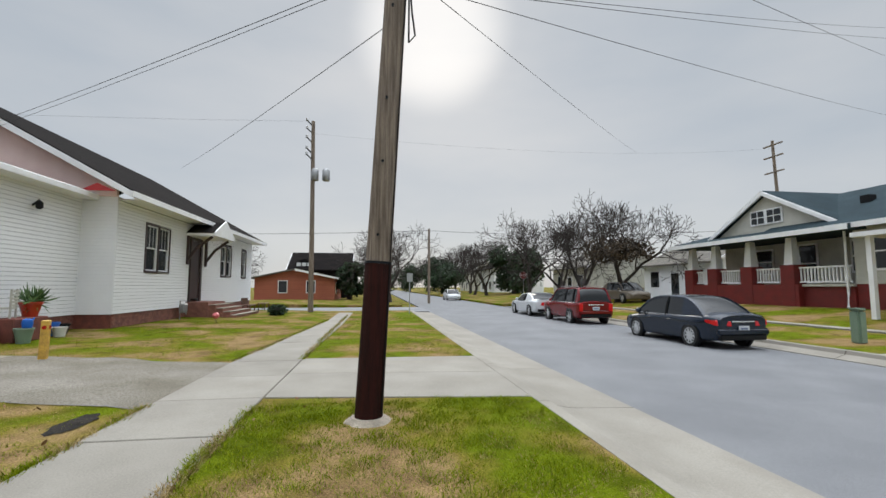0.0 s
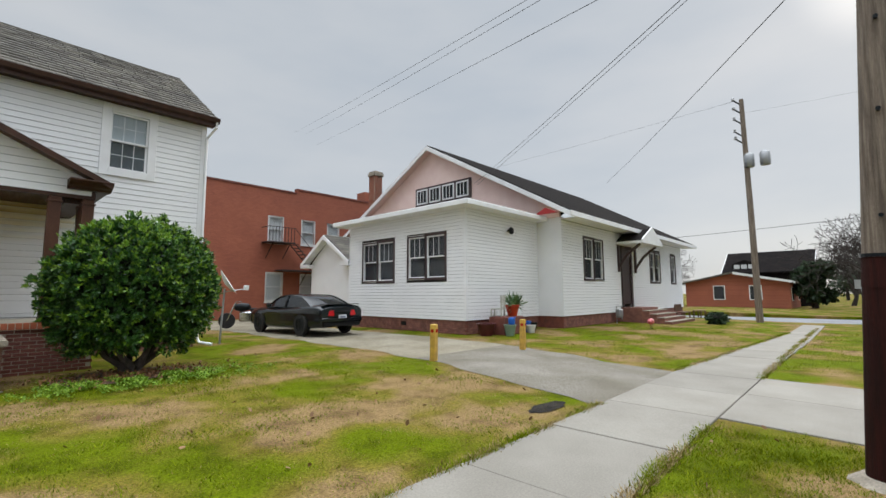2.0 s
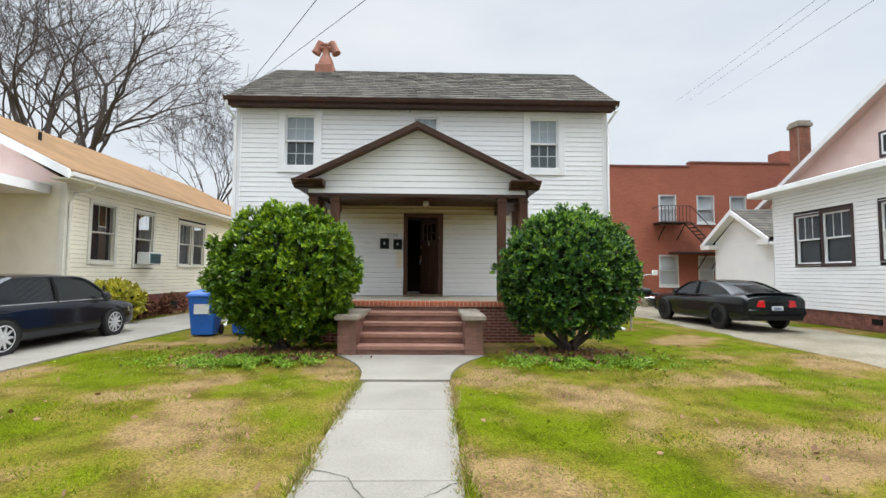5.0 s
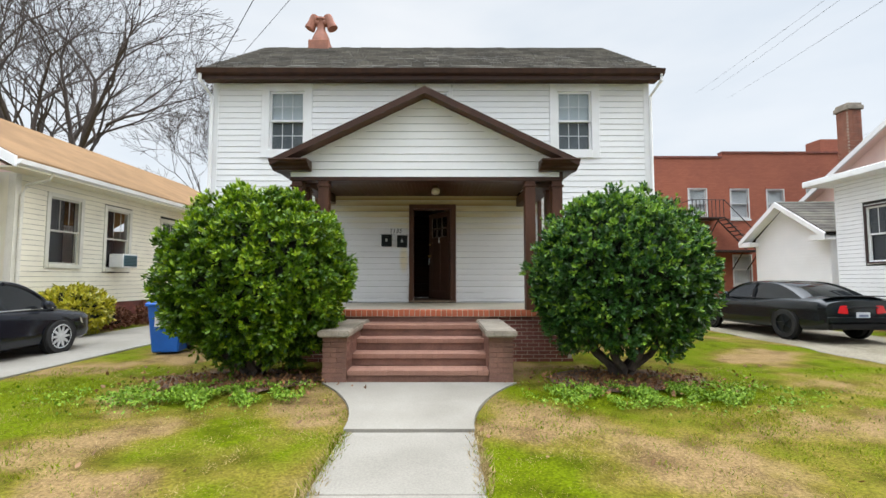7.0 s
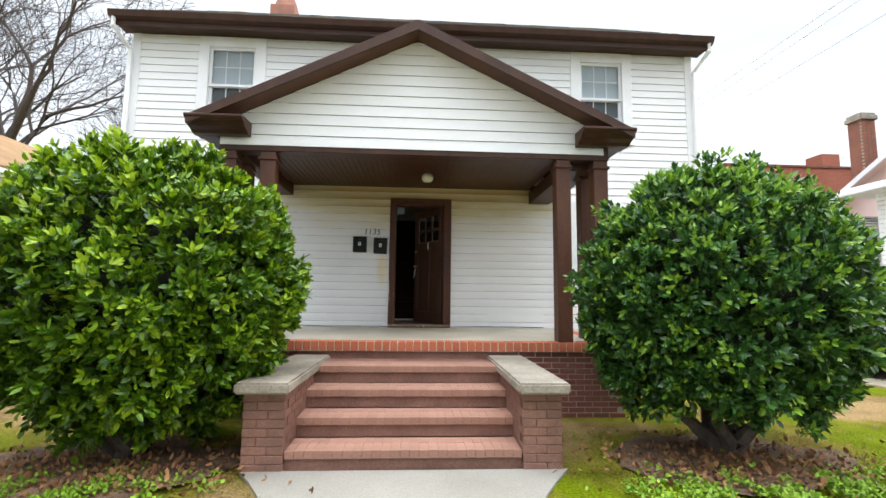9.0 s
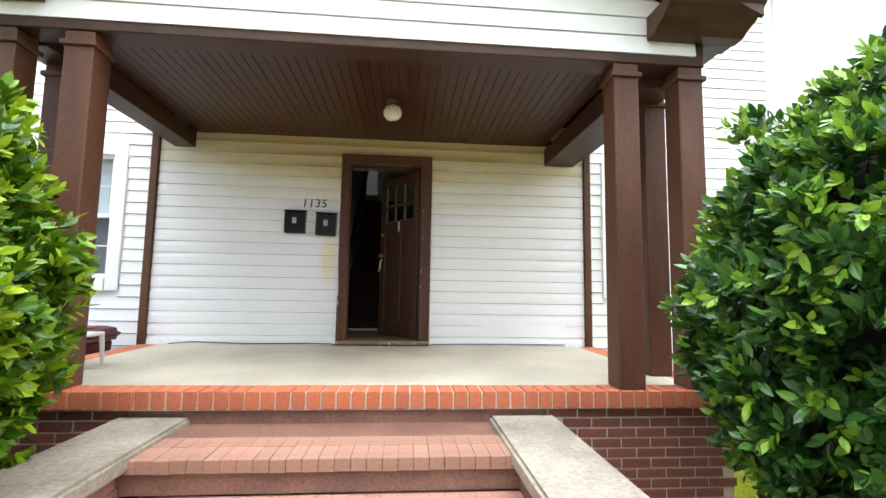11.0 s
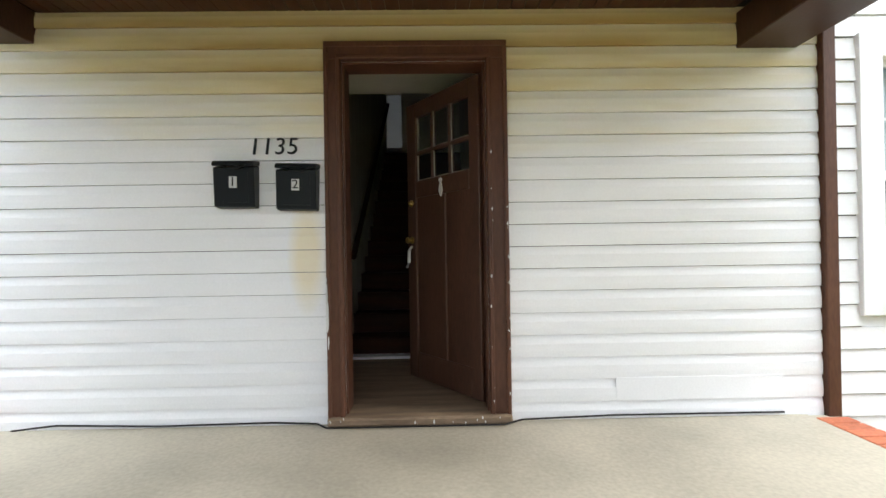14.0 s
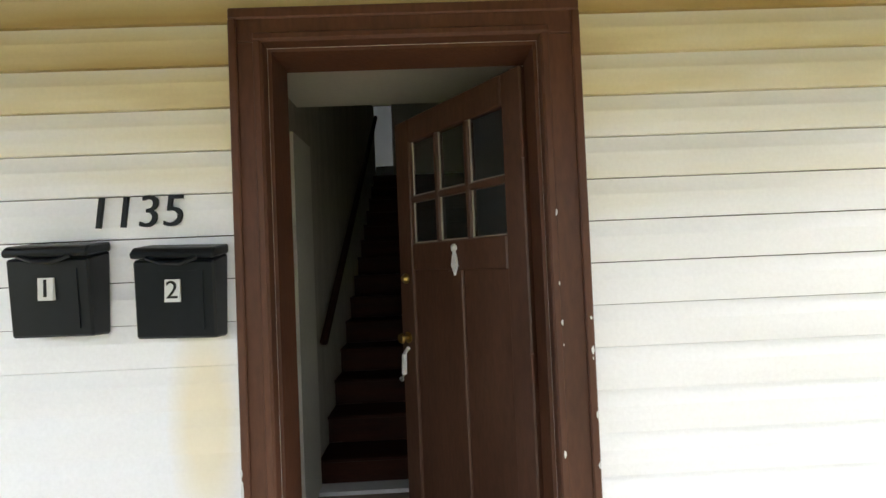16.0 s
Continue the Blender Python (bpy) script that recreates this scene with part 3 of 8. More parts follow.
r = Shape()
crown = [(-24.8, -0.31), (-22.5, -0.26), (-20.9, -0.24), (-19.0, -0.26), (ROAD_Y1, -0.30), (ROAD_Y1, -0.38), (-24.8, -0.38)]
r.prism(crown, "x", -400, 400)
structure("road", r, ASPHALT, "grey worn asphalt street", "road")
r = Shape()
r.prism([(CROSS_X0 + 1.1, -0.38), (CROSS_X0 + 1.1, -0.285), (35.5, -0.25), (CROSS_X1 - 1.1, -0.285), (CROSS_X1 - 1.1, -0.38)], "y", -17.27, 300)
structure("road_cross", r, ASPHALT, "grey asphalt side street at the corner", "road")
r = Shape()
r.prism([(CROSS_X0 + 1.1, -0.38), (CROSS_X0 + 1.1, -0.285), (35.5, -0.25), (CROSS_X1 - 1.1, -0.285), (CROSS_X1 - 1.1, -0.38)], "y", -300, -24.81)
structure("road_cross_far", r, ASPHALT, "grey asphalt side street beyond the corner", "road")

# kerb with a broad gutter pan, cast in bays
KERB = [(-15.85, -0.145), (-16.02, -0.150), (-16.10, -0.215), (-16.35, -0.262), (ROAD_Y1 + 0.004, -0.292), (ROAD_Y1 + 0.004, -0.39), (-15.85, -0.39)]
kerb = thing("kerb_near", "pale concrete kerb and gutter along the street", "kerb", kind="structure")
x = -30.0
while x < CROSS_X0:
    w = min(3.05, CROSS_X0 - x)
    part("kerb_bay", Shape().prism(KERB, "x", x + 0.008, x + w - 0.008), CONCRETE, kerb)
    x += 3.05
kerb2 = thing("kerb_far", "pale concrete kerb on the far side of the street", "kerb", kind="structure")
for i in range(26):
    x = -45 + 3.05 * i
    if x + 3.05 > CROSS_X0 and x < CROSS_X1:
        continue
    part("kerb_bay", Shape().prism([(-25.0, -0.10), (-24.84, -0.105), (-24.80, -0.19), (-24.5, -0.285), (-24.5, -0.39), (-25.0, -0.39)], "x", x + 0.008, x + 3.04), CONCRETE, kerb2)

SW0, SW1 = -12.05, -10.67


def walk_edge(x):
    """The lawn side of the pavement, overgrown beyond the drive."""
    return SW1 - min(0.72, max(0.0, 0.062 * (x - 10.9)))


walkway = thing("pavement_public", "cracked pale concrete pavement beside the lawn", "pavement", kind="structure")
for i in range(30):
    x = -20.3 + 1.62 * i
    if x > 27.5:
        break
    d = random.uniform(-0.006, 0.006)
    xa, xb, far = x + 0.006, x + 1.614, -0.02 * max(0.0, min(8.0, x - 10.9))
    e0, e1 = walk_edge(xa), walk_edge(xb)
    part("slab", Shape().hexa([(xa, SW0 + far, -0.25), (xb, SW0 + far, -0.25), (xb, e1, -0.25), (xa, e0, -0.25), (xa, SW0 + far, d - 0.125), (xb, SW0 + far, d - 0.125), (xb, e1, d - 0.125), (xa, e0, d - 0.125)]), CONCRETE, walkway, bevel=0.008)
apron = thing("pavement_apron", "wide pale concrete driveway apron", "pavement", kind="structure")
for i, (a0, a1, b0, b1) in enumerate(((7.3, 9.05, 6.85, 8.75), (9.06, 10.75, 8.76, 10.65))):
    part("slab", Shape().hexa([(b0, -15.84, -0.3), (b1, -15.84, -0.3), (a1, -12.06, -0.3), (a0, -12.06, -0.3), (b0, -15.84, -0.137), (b1, -15.84, -0.137), (a1, -12.06, -0.128), (a0, -12.06, -0.128)]), CONCRETE, apron, bevel=0.008)
far_walk = thing("pavement_far", "pale concrete pavement across the street", "pavement", kind="structure")
for i in range(24):
    x = -20 + 2.1 * i
    part("slab", Shape().box(x + 0.008, -29.4, -0.1, x + 2.09, -28.1, 0.13), CONCRETE, far_walk)
part("slab", Shape().hexa([(3.5, -28.1, -0.1), (8.4, -28.1, -0.1), (9.4, -25, -0.3), (3.0, -25, -0.3), (3.5, -28.1, 0.10), (8.4, -28.1, 0.10), (9.4, -25, -0.12), (3.0, -25, -0.12)]), CONCRETE, far_walk)

# garden path with a flared end at the steps
path = thing("pavement_path", "cracked pale concrete path to the porch steps", "pavement", kind="structure")
PX0, PX1 = -0.74, 0.545
rows = [(-10.66, -9.0), (-8.99, -7.3), (-7.29, -6.1)]
for a, b in rows:
    part("slab", Shape().hexa([(PX0, a, -0.3), (PX1, a, -0.3), (PX1, b, -0.3), (PX0, b, -0.3), (PX0, a, ground_z(a) + 0.03), (PX1, a, ground_z(a) + 0.03), (PX1, b, ground_z(b) + 0.03), (PX0, b, ground_z(b) + 0.03)]), CONCRETE, path, bevel=0.006)
flare = []
for k in range(9):
    u = k / 8
    flare.append((PX1 + 0.74 * u * u, -6.095 + 1.965 * u))
for k in range(8, -1, -1):
    u = k / 8
    flare.append((PX0 - 0.74 * u * u, -6.095 + 1.965 * u))
part("slab", Shape().prism(flare, "z", -0.2, 0.022), CONCRETE, path)

# gravel drive beside the neighbour's house, and the concrete drive on the other side
def draped(name, x0, x1, y0, y1, z, material, label, lean=0.0, seed=3):
    """A strip laid over the ground, with uneven edges."""
    s, n, ny = Shape(), 10, max(6, int(abs(y1 - y0) / 0.5))
    for j in range(ny + 1):
        y = y0 + (y1 - y0) * j / ny
        a = x0 + lean * j / ny + 0.4 * noise.noise((seed, y * 0.8, 0))
        b = x1 + lean * j / ny + 0.4 * noise.noise((seed + 9, y * 0.8, 0))
        for i in range(n + 1):
            s.v.append((a + (b - a) * i / n, y, ground_z(y) + z + 0.01 * noise.noise((i, y * 2, 4))))
    for j in range(ny):
        for i in range(n):
            k = j * (n + 1) + i
            s.f.append((k, k + 1, k + n + 2, k + n + 1))
    return structure(name, s, material, label, "driveway")


draped("road_gravel_drive", 7.0, 10.5, -10.66, -6.0, 0.010, GRAVEL, "grey packed gravel drive beside the lawn", 0.9)
draped("road_gravel_drive_rear", 7.9, 11.4, -6.0, 12.0, 0.010, GRAVEL_PALE, "pale packed gravel drive running back between houses", 0.0, 3)
drive_l = thing("pavement_drive", "pale concrete drive beside the cream house", "driveway", kind="structure")
for k in range(7):
    y0 = -10.66 + 3.0 * k
    part("slab", Shape().hexa([(-8.9, y0, -0.3), (-6.3, y0, -0.3), (-6.3, y0 + 2.99, -0.3), (-8.9, y0 + 2.99, -0.3), (-8.9, y0, ground_z(y0) + 0.03), (-6.3, y0, ground_z(y0) + 0.03), (-6.3, y0 + 2.99, ground_z(y0 + 3) + 0.03), (-8.9, y0 + 2.99, ground_z(y0 + 3) + 0.03)]), CONCRETE, drive_l, bevel=0.006)

# ---- the white two-storey house ----
HX0, HX1, HD = -5.29, 5.22, 7.0
house = thing("house", "white clapboard two-storey house with brown porch", "house")
DOOR = (-0.455, 0.43, 0.92, 3.14)
WINS = [(-3.945, -3.11, 4.57, 6.02), (3.02, 3.84, 4.57, 6.02), (-0.32, 0.38, 4.95, 6.02), (2.90, 3.62, 1.67, 3.13), (-3.95, -3.21, 1.67, 3.13)]
CASINGS = (0.19, 0.19, 0.1, 0.15, 0.15)
s = pierced(Shape(), HX0, HX1, 0.55, 6.45, 0.0, 0.16, [DOOR] + WINS)
part("front_wall", s, WHITE, house)
part("side_wall", Shape().prism([(0.16, 0.55), (0.16, 6.45), (3.5, 8.8), (HD, 6.45), (HD, 0.55)], "x", HX1 - 0.16, HX1), WHITE, house)
part("side_wall", Shape().prism([(0.16, 0.55), (0.16, 6.45), (3.5, 8.8), (HD, 6.45), (HD, 0.55)], "x", HX0, HX0 + 0.16), WHITE, house)
# opening and pane added so sky shows as the stair's lit patch
part("rear_wall", pierced(Shape(), HX0 + 0.16, HX1 - 0.16, 0.55, 6.45, HD - 0.16, HD, [(-1.3, -0.3, 4.2, 5.9)]), WHITE, house)
part("landing_window", Shape().box(-1.3, HD - 0.09, 4.2, -0.3, HD - 0.08, 5.9), LANDING_PATCH, house)
part("foundation", Shape().box(HX0 + 0.03, 0.03, -0.3, HX1 - 0.03, HD - 0.03, 0.55), BRICK_PAINT, house, "brown painted brick foundation")
part("upper_floor", Shape().box(HX0 + 0.17, 0.17, 3.75, HX1 - 0.17, 1.2, 3.95), HALL_WALL, house)

# roof: two slopes of shingles, boxed eaves, gutter
def slope_roof(parent, name, x0, x1, eave_y, eave_z, ridge_y, ridge_z, material, t=0.12):
    d = Vector((0, ridge_y - eave_y, ridge_z - eave_z)).normalized()
    nrm = Vector((0, -d.z, d.y)) if d.y > 0 else Vector((0, d.z, -d.y))
    q = [(eave_y, eave_z), (ridge_y, ridge_z), (ridge_y, ridge_z - t), (eave_y, eave_z - t)]
    return part(name, Shape().prism(q, "x", x0, x1), material, parent)


def shingle_courses(parent, x0, x1, eave_y, eave_z, ridge_y, ridge_z, material, rows, tab, seed=5, kind="stuff"):
    rnd, s = random.Random(seed), Shape()
    for r_ in range(rows):
        u0, u1 = r_ / rows, (r_ + 1.12) / rows
        x = x0 - rnd.uniform(0, tab)
        while x < x1:
            a, b = max(x0, x + 0.006), min(x1, x + tab - 0.006)
            if b - a > 0.02:
                lift, low = 0.044 + rnd.uniform(-0.006, 0.012), rnd.uniform(-0.012, 0.012)
                def pt(u, xx, h):
                    return (xx, eave_y + (ridge_y - eave_y) * u, eave_z + (ridge_z - eave_z) * u + h)
                ub, ut = max(0.0, u0 + low / rows), min(1.0, u1)
                s.hexa([pt(ub, a, 0.0), pt(ub, b, 0.0), pt(ut, b, 0.0), pt(ut, a, 0.0), pt(ub, a, lift), pt(ub, b, lift), pt(ut, b, 0.006), pt(ut, a, 0.006)])
            x += tab
    part("shingles", s, material, parent, kind=kind)


EY, EZ = -0.33, 6.43
slope_roof(house, "roof_slope", HX0 - 0.2, HX1 + 0.2, EY, EZ, 3.5, 8.98, SHINGLE)
slope_roof(house, "roof_slope", HX0 - 0.2, HX1 + 0.2, 7.33, EZ, 3.5, 8.98, SHINGLE)
part("soffit", Shape().box(HX0 - 0.18, EY + 0.03, 6.22, HX1 + 0.18, 0.0, 6.26), DOOR_BROWN, house)
part("fascia", Shape().box(HX0 - 0.2, EY - 0.01, 6.18, HX1 + 0.2, EY + 0.03, 6.36), DOOR_BROWN, house, "dark brown eave board")
part("gutter", Shape().prism([(EY - 0.02, 6.26), (EY - 0.10, 6.30), (EY - 0.13, 6.40), (EY - 0.11, 6.41), (EY - 0.02, 6.41)], "x", HX0 - 0.24, HX1 + 0.24), DOOR_BROWN, house, "dark brown gutter")
part("gable_trim", Shape().prism([(EY, 6.30), (3.5, 8.86), (3.5, 8.72), (EY, 6.16)], "x", HX1 + 0.17, HX1 + 0.21), DOOR_BROWN, house)
part("gable_trim", Shape().prism([(EY, 6.30), (3.5, 8.86), (3.5, 8.72), (EY, 6.16)], "x", HX0 - 0.21, HX0 - 0.17), DOOR_BROWN, house)
for sx in (HX0, HX1):
    sg = 1 if sx > 0 else -1
    part("corner_post", Shape().box(min(sx - sg * 0.11, sx + sg * 0.03), -0.03, 0.55, max(sx - sg * 0.11, sx + sg * 0.03), 0.03, 6.22), WHITE_TRIM, house)
    dx = sx + sg * 0.02
    part("downpipe", Shape().tube([(dx + sg * 0.15, EY - 0.05, 6.30), (dx + sg * 0.15, EY - 0.05, 6.15), (dx, -0.09, 5.85), (dx, -0.09, 0.25), (dx + sg * 0.05, -0.15, 0.12), (dx + sg * 0.3, -0.35, 0.06)], 0.042, 8), WHITE_TRIM, house, "white downpipe")


def sash_window(parent, x0, x1, z0, z1, y, casing, casing_mat, grid=(3, 2), frame_mat=None, lower_grid=True, face=-1, axis="x", curtain=None, name="window"):
    """A double-hung window in an opening; face: which way it looks along the other axis."""
    frame_mat = frame_mat or WHITE_TRIM
    def bx(sh, a, b, c, d, e, f):
        # a..b along the wall, c..d outward from the wall face, e..f up
        if axis == "x":
            sh.box(a, y + face * d if face > 0 else y - d, e, b, y + face * c if face > 0 else y - c, f)
        else:
            sh.box(y + face * c if face < 0 else y + c, a, e, y + face * d if face < 0 else y + d, b, f)
        return sh
    cw = casing
    root = part(name, bx(Shape(), x0, x1, 0.0, 0.045, z1, z1 + cw), casing_mat, parent, bevel=0.004)
    for a, b in ((x0 - cw, x0), (x1, x1 + cw)):
        part("side_casing", bx(Shape(), a, b, 0.0, 0.045, z0 - cw, z1 + cw), casing_mat, root, bevel=0.004)
    part("sill", bx(Shape(), x0, x1, 0.0, 0.06, z0 - cw, z0), casing_mat, root, bevel=0.004)
    zm, fr = (z0 + z1) / 2, 0.045
    for lo, hi, o, nm in ((zm - 0.02, z1, -0.045, "upper_sash"), (z0, zm + 0.02, -0.085, "lower_sash")):
        sh = Shape()
        bx(sh, x0, x0 + fr, o, o + 0.035, lo, hi)
        bx(sh, x1 - fr, x1, o, o + 0.035, lo, hi)
        bx(sh, x0 + fr, x1 - fr, o, o + 0.035, lo, lo + fr)
        bx(sh, x0 + fr, x1 - fr, o, o + 0.035, hi - fr, hi)
        part(nm, sh, frame_mat, root)
        pane = part("pane", bx(Shape(), x0 + fr, x1 - fr, o + 0.014, o + 0.018, lo + fr, hi - fr), GLASS, root)
        pane.visible_shadow = False
        if grid and (lo > z0 + 0.1 or lower_grid):
            sh = Shape()
            for k in range(1, grid[0]):
                u = x0 + fr + (x1 - x0 - 2 * fr) * k / grid[0]
                bx(sh, u - 0.008, u + 0.008, o + 0.019, o + 0.027, lo + fr, hi - fr)
            for k in range(1, grid[1]):
                u = lo + fr + (hi - lo - 2 * fr) * k / grid[1]
                bx(sh, x0 + fr, x1 - fr, o + 0.019, o + 0.0265, u - 0.008, u + 0.008)
            part("muntin", sh, frame_mat if lower_grid is False else MUNTIN_GREY, root)
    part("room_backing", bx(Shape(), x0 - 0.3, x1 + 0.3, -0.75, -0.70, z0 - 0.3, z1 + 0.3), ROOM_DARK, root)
    # tinted sheets behind each sash carry the pane's painted reflection and dark
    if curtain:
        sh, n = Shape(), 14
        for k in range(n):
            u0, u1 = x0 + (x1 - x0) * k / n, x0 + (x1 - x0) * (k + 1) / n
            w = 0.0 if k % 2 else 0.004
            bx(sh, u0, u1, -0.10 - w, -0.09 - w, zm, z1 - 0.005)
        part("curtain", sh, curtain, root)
        part("screen", bx(Shape(), x0 + 0.005, x1 - 0.005, -0.13, -0.125, z0 + 0.005, zm), {SKY_SHEET.name: SHADE, CURTAIN_PALE.name: CURTAIN_PALE}.get(curtain.name, SHADE_DARK), root)
    return root


for i, (a, b, c, d) in enumerate(WINS):
    sash_window(house, a, b, c, d, 0.0, CASINGS[i], WHITE_TRIM, (3, 2), curtain=SKY_SHEET)

# porch: brick base, concrete floor, rowlock border, posts, beams, gable
PXL, PXR, PY, PZ = -2.75, 2.60, -2.50, 0.92
part("porch_base", Shape().box(PXL + 0.03, PY + 0.06, -0.2, PXR - 0.03, -0.003, 0.80), BRICK_PAINT, house, "brick porch base")
part("porch_floor", Shape().box(PXL + 0.205, PY + 0.205, 0.80, PXR - 0.205, -0.003, PZ - 0.004), CONCRETE_PORCH, house, "stained concrete porch floor")
part("mortar_bed", Shape().box(PXL + 0.012, PY + 0.012, 0.80, PXR - 0.012, PY + 0.203, PZ - 0.012).box(PXL + 0.012, PY + 0.203, 0.80, PXL + 0.203, -0.004, PZ - 0.012).box(PXR - 0.203, PY + 0.203, 0.80, PXR - 0.012, -0.004, PZ - 0.012), MORTAR, house)
rowlock = mesh_of("rowlock_brick", Shape().box(-0.0415, 0.0, 0.0, 0.0415, 0.20, 0.112), BRICK_ORANGE, bevel=0.004)
n = int((PXR - PXL) / 0.0955)
for i in range(n):
    b = new("brick", rowlock)
    b.parent = house
    b.location = (PXL + 0.044 + i * (PXR - PXL - 0.088) / (n - 1), PY + random.uniform(-0.003, 0.003), 0.808 + random.uniform(-0.002, 0.002))
for sx in (PXL, PXR):
    for i in range(23):
        b = new("brick", rowlock)
        b.parent = house
        b.rotation_euler = (0, 0, radians(-90 if sx < 0 else 90))
        b.location = (sx, PY + 0.252 + 0.0965 * i, 0.808 + random.uniform(-0.002, 0.002))

# red stretcher brick of the porch front beside the steps
stretcher = mesh_of("stretcher_brick", Shape().box(-0.098, 0, 0, 0.098, 0.02, 0.056), BRICK_RED, bevel=0.003)
for row in range(13):
    z = 0.738 - 0.0675 * row
    for x0, x1 in ((PXL + 0.04, -1.50), (1.25, PXR - 0.04)):
        x = x0 + (0.1 if row % 2 else 0.0)
        while x + 0.2 < x1 + 0.05:
            b = new("brick", stretcher)
            b.parent = house
            b.location = (x + 0.098, PY + 0.045, z)
            x += 0.208
for a, b in ((PXL + 0.04, -1.49), (1.24, PXR - 0.04)):
    part("porch_mortar", Shape().box(a, PY + 0.052, -0.1, b, PY + 0.059, 0.80), MORTAR, house)

# posts
def post(x0, x1, y0, y1, label=""):
    ob = part("porch_post", Shape().box(x0, y0, PZ, x1, y1, 3.28), BROWN, house, label, bevel=0.008)
    part("post_cap", Shape().box(x0 - 0.02, y0 - 0.02, 3.17, x1 + 0.02, y1 + 0.02, 3.21), BROWN, ob, bevel=0.006)


for x0, x1 in ((1.75, 1.94), (2.25, 2.44), (-2.05, -1.86), (-2.54, -2.35)):
    post(x0, x1, -2.47, -2.28)
post(2.25, 2.44, -1.98, -1.79)
post(-2.54, -2.35, -1.98, -1.79)
part("front_beam", Shape().box(-2.56, -2.48, 3.28, 2.45, -2.27, 3.45), DOOR_BROWN, house, bevel=0.006)
# darker brown than the posts: the porch's inner shade put into colour
part("side_beam", Shape().box(2.0, -2.27, 3.20, 2.38, -0.002, 3.42), DOOR_BROWN, house, bevel=0.006)
part("side_beam", Shape().box(-2.55, -2.27, 3.26, -2.31, -0.002, 3.46), DOOR_BROWN, house, bevel=0.006)
tb = Shape()
x = -2.30
while x < 1.99:
    tb.box(x + 0.004, -2.26, 3.455, min(x + 0.083, 1.998), -0.002, 3.475)
    x += 0.085
tb.box(-2.31, -2.27, 3.478, 2.0, -0.002, 3.50)
structure("ceiling_porch", tb, BROWN_DARK, "dark brown beadboard porch ceiling", "ceiling")
for a in (-2.80, -2.75 + 5.26):
    part("wall_trim", Shape().box(a, -0.055, PZ - 0.1, a + 0.085, -0.002, 3.5), BROWN, house, "brown vertical trim board", bevel=0.006)

# gable over the porch
GX, GP, GE = -0.085, 4.93, 3.60
gb = Shape().prism([(-2.55, 3.37), (2.38, 3.37), (2.38, 3.60), (GX, GP - 0.10), (-2.55, 3.60)], "y", -2.47, -2.40)
part("gable_wall", gb, WHITE, house)
for sg in (-1, 1):
    ex = GX + sg * 2.74
    part("porch_roof_slope", Shape().prism([(GX, GP), (ex, GE), (ex, GE - 0.07), (GX, GP - 0.07)], "y", -2.78, 0.0), SHINGLE_DARK, house, "dark shingled porch roof")
    part("rake_board", Shape().prism([(GX, GP - 0.005), (ex, GE - 0.005), (ex, GE - 0.115), (GX, GP - 0.135)], "y", -2.815, -2.782), DOOR_BROWN, house, "dark brown rake board")
    # lighter than the rake board: bounce light put into the soffit's colour
    part("rake_soffit", Shape().prism([(GX, GP - 0.073), (ex - sg * 0.02, GE - 0.064), (ex - sg * 0.02, GE - 0.088), (GX, GP - 0.097)], "y", -2.78, -2.495), BROWN, house, "brown soffit under the rake")
    lo, hi = sorted((ex + sg * 0.02, ex - sg * 0.66))
    part("cornice_return", Shape().prism([(-2.83, 3.585), (-2.83, 3.612), (-2.50, 3.625), (-2.50, 3.44), (-2.60, 3.445), (-2.64, 3.475), (-2.72, 3.50), (-2.77, 3.545), (-2.80, 3.555)], "x", lo, hi), DOOR_BROWN, house, bevel=0.004)
    part("return_block", Shape().box(min(ex, ex - sg * 0.24), -2.50, 3.44, max(ex, ex - sg * 0.24), -2.39, 3.60), DOOR_BROWN, house)
    lo, hi = sorted((ex, ex - sg * 0.25))
    part("porch_eave", Shape().box(lo, -2.39, 3.46, hi, -0.03, 3.56), DOOR_BROWN, house)

# clapboards as separate boards: front wall and gable
holes = [(a - q + 0.01, b + q - 0.01, c - q + 0.01, d + q - 0.01) for (a, b, c, d), q in zip(WINS, CASINGS)] + [(-0.548, 0.548, 0.92, 3.215)]
lap_shade_holes = [(a - q + 0.02, b + q - 0.02, c - 0.29, min(d + 0.29, 6.2)) for (a, b, c, d), q in zip(WINS, CASINGS)] + [(-0.54, 0.54, 0.92, 3.20)]
# black sheets seen through the gaps draw the shadow line under each board
sheets("building_paper", pierced(Shape(), HX0 + 0.03, HX1 - 0.03, 0.56, 6.21, -0.0025, -0.0005, lap_shade_holes), LAP_SHADE, house)
part("building_paper", Shape().prism([(-2.5, 3.38), (2.33, 3.38), (2.33, 3.55), (GX, GP - 0.19), (-2.5, 3.55)], "y", -2.4725, -2.4705), LAP_SHADE, house)
ST = 0.1394
lap_boards(house, cut(HX0 + 0.10, HX1 - 0.10, holes), 3.538, 6.22, ST, 0.0, WHITE)
lap_boards(house, cut(HX0 + 0.10, -2.81, holes), 3.538 - 22 * ST, 3.538, ST, 0.0, WHITE)
lap_boards(house, cut(2.60, HX1 - 0.10, holes), 3.538 - 22 * ST, 3.538, ST, 0.0, WHITE)
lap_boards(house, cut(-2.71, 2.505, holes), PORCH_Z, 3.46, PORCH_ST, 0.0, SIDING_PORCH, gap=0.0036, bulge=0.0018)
z = 3.345
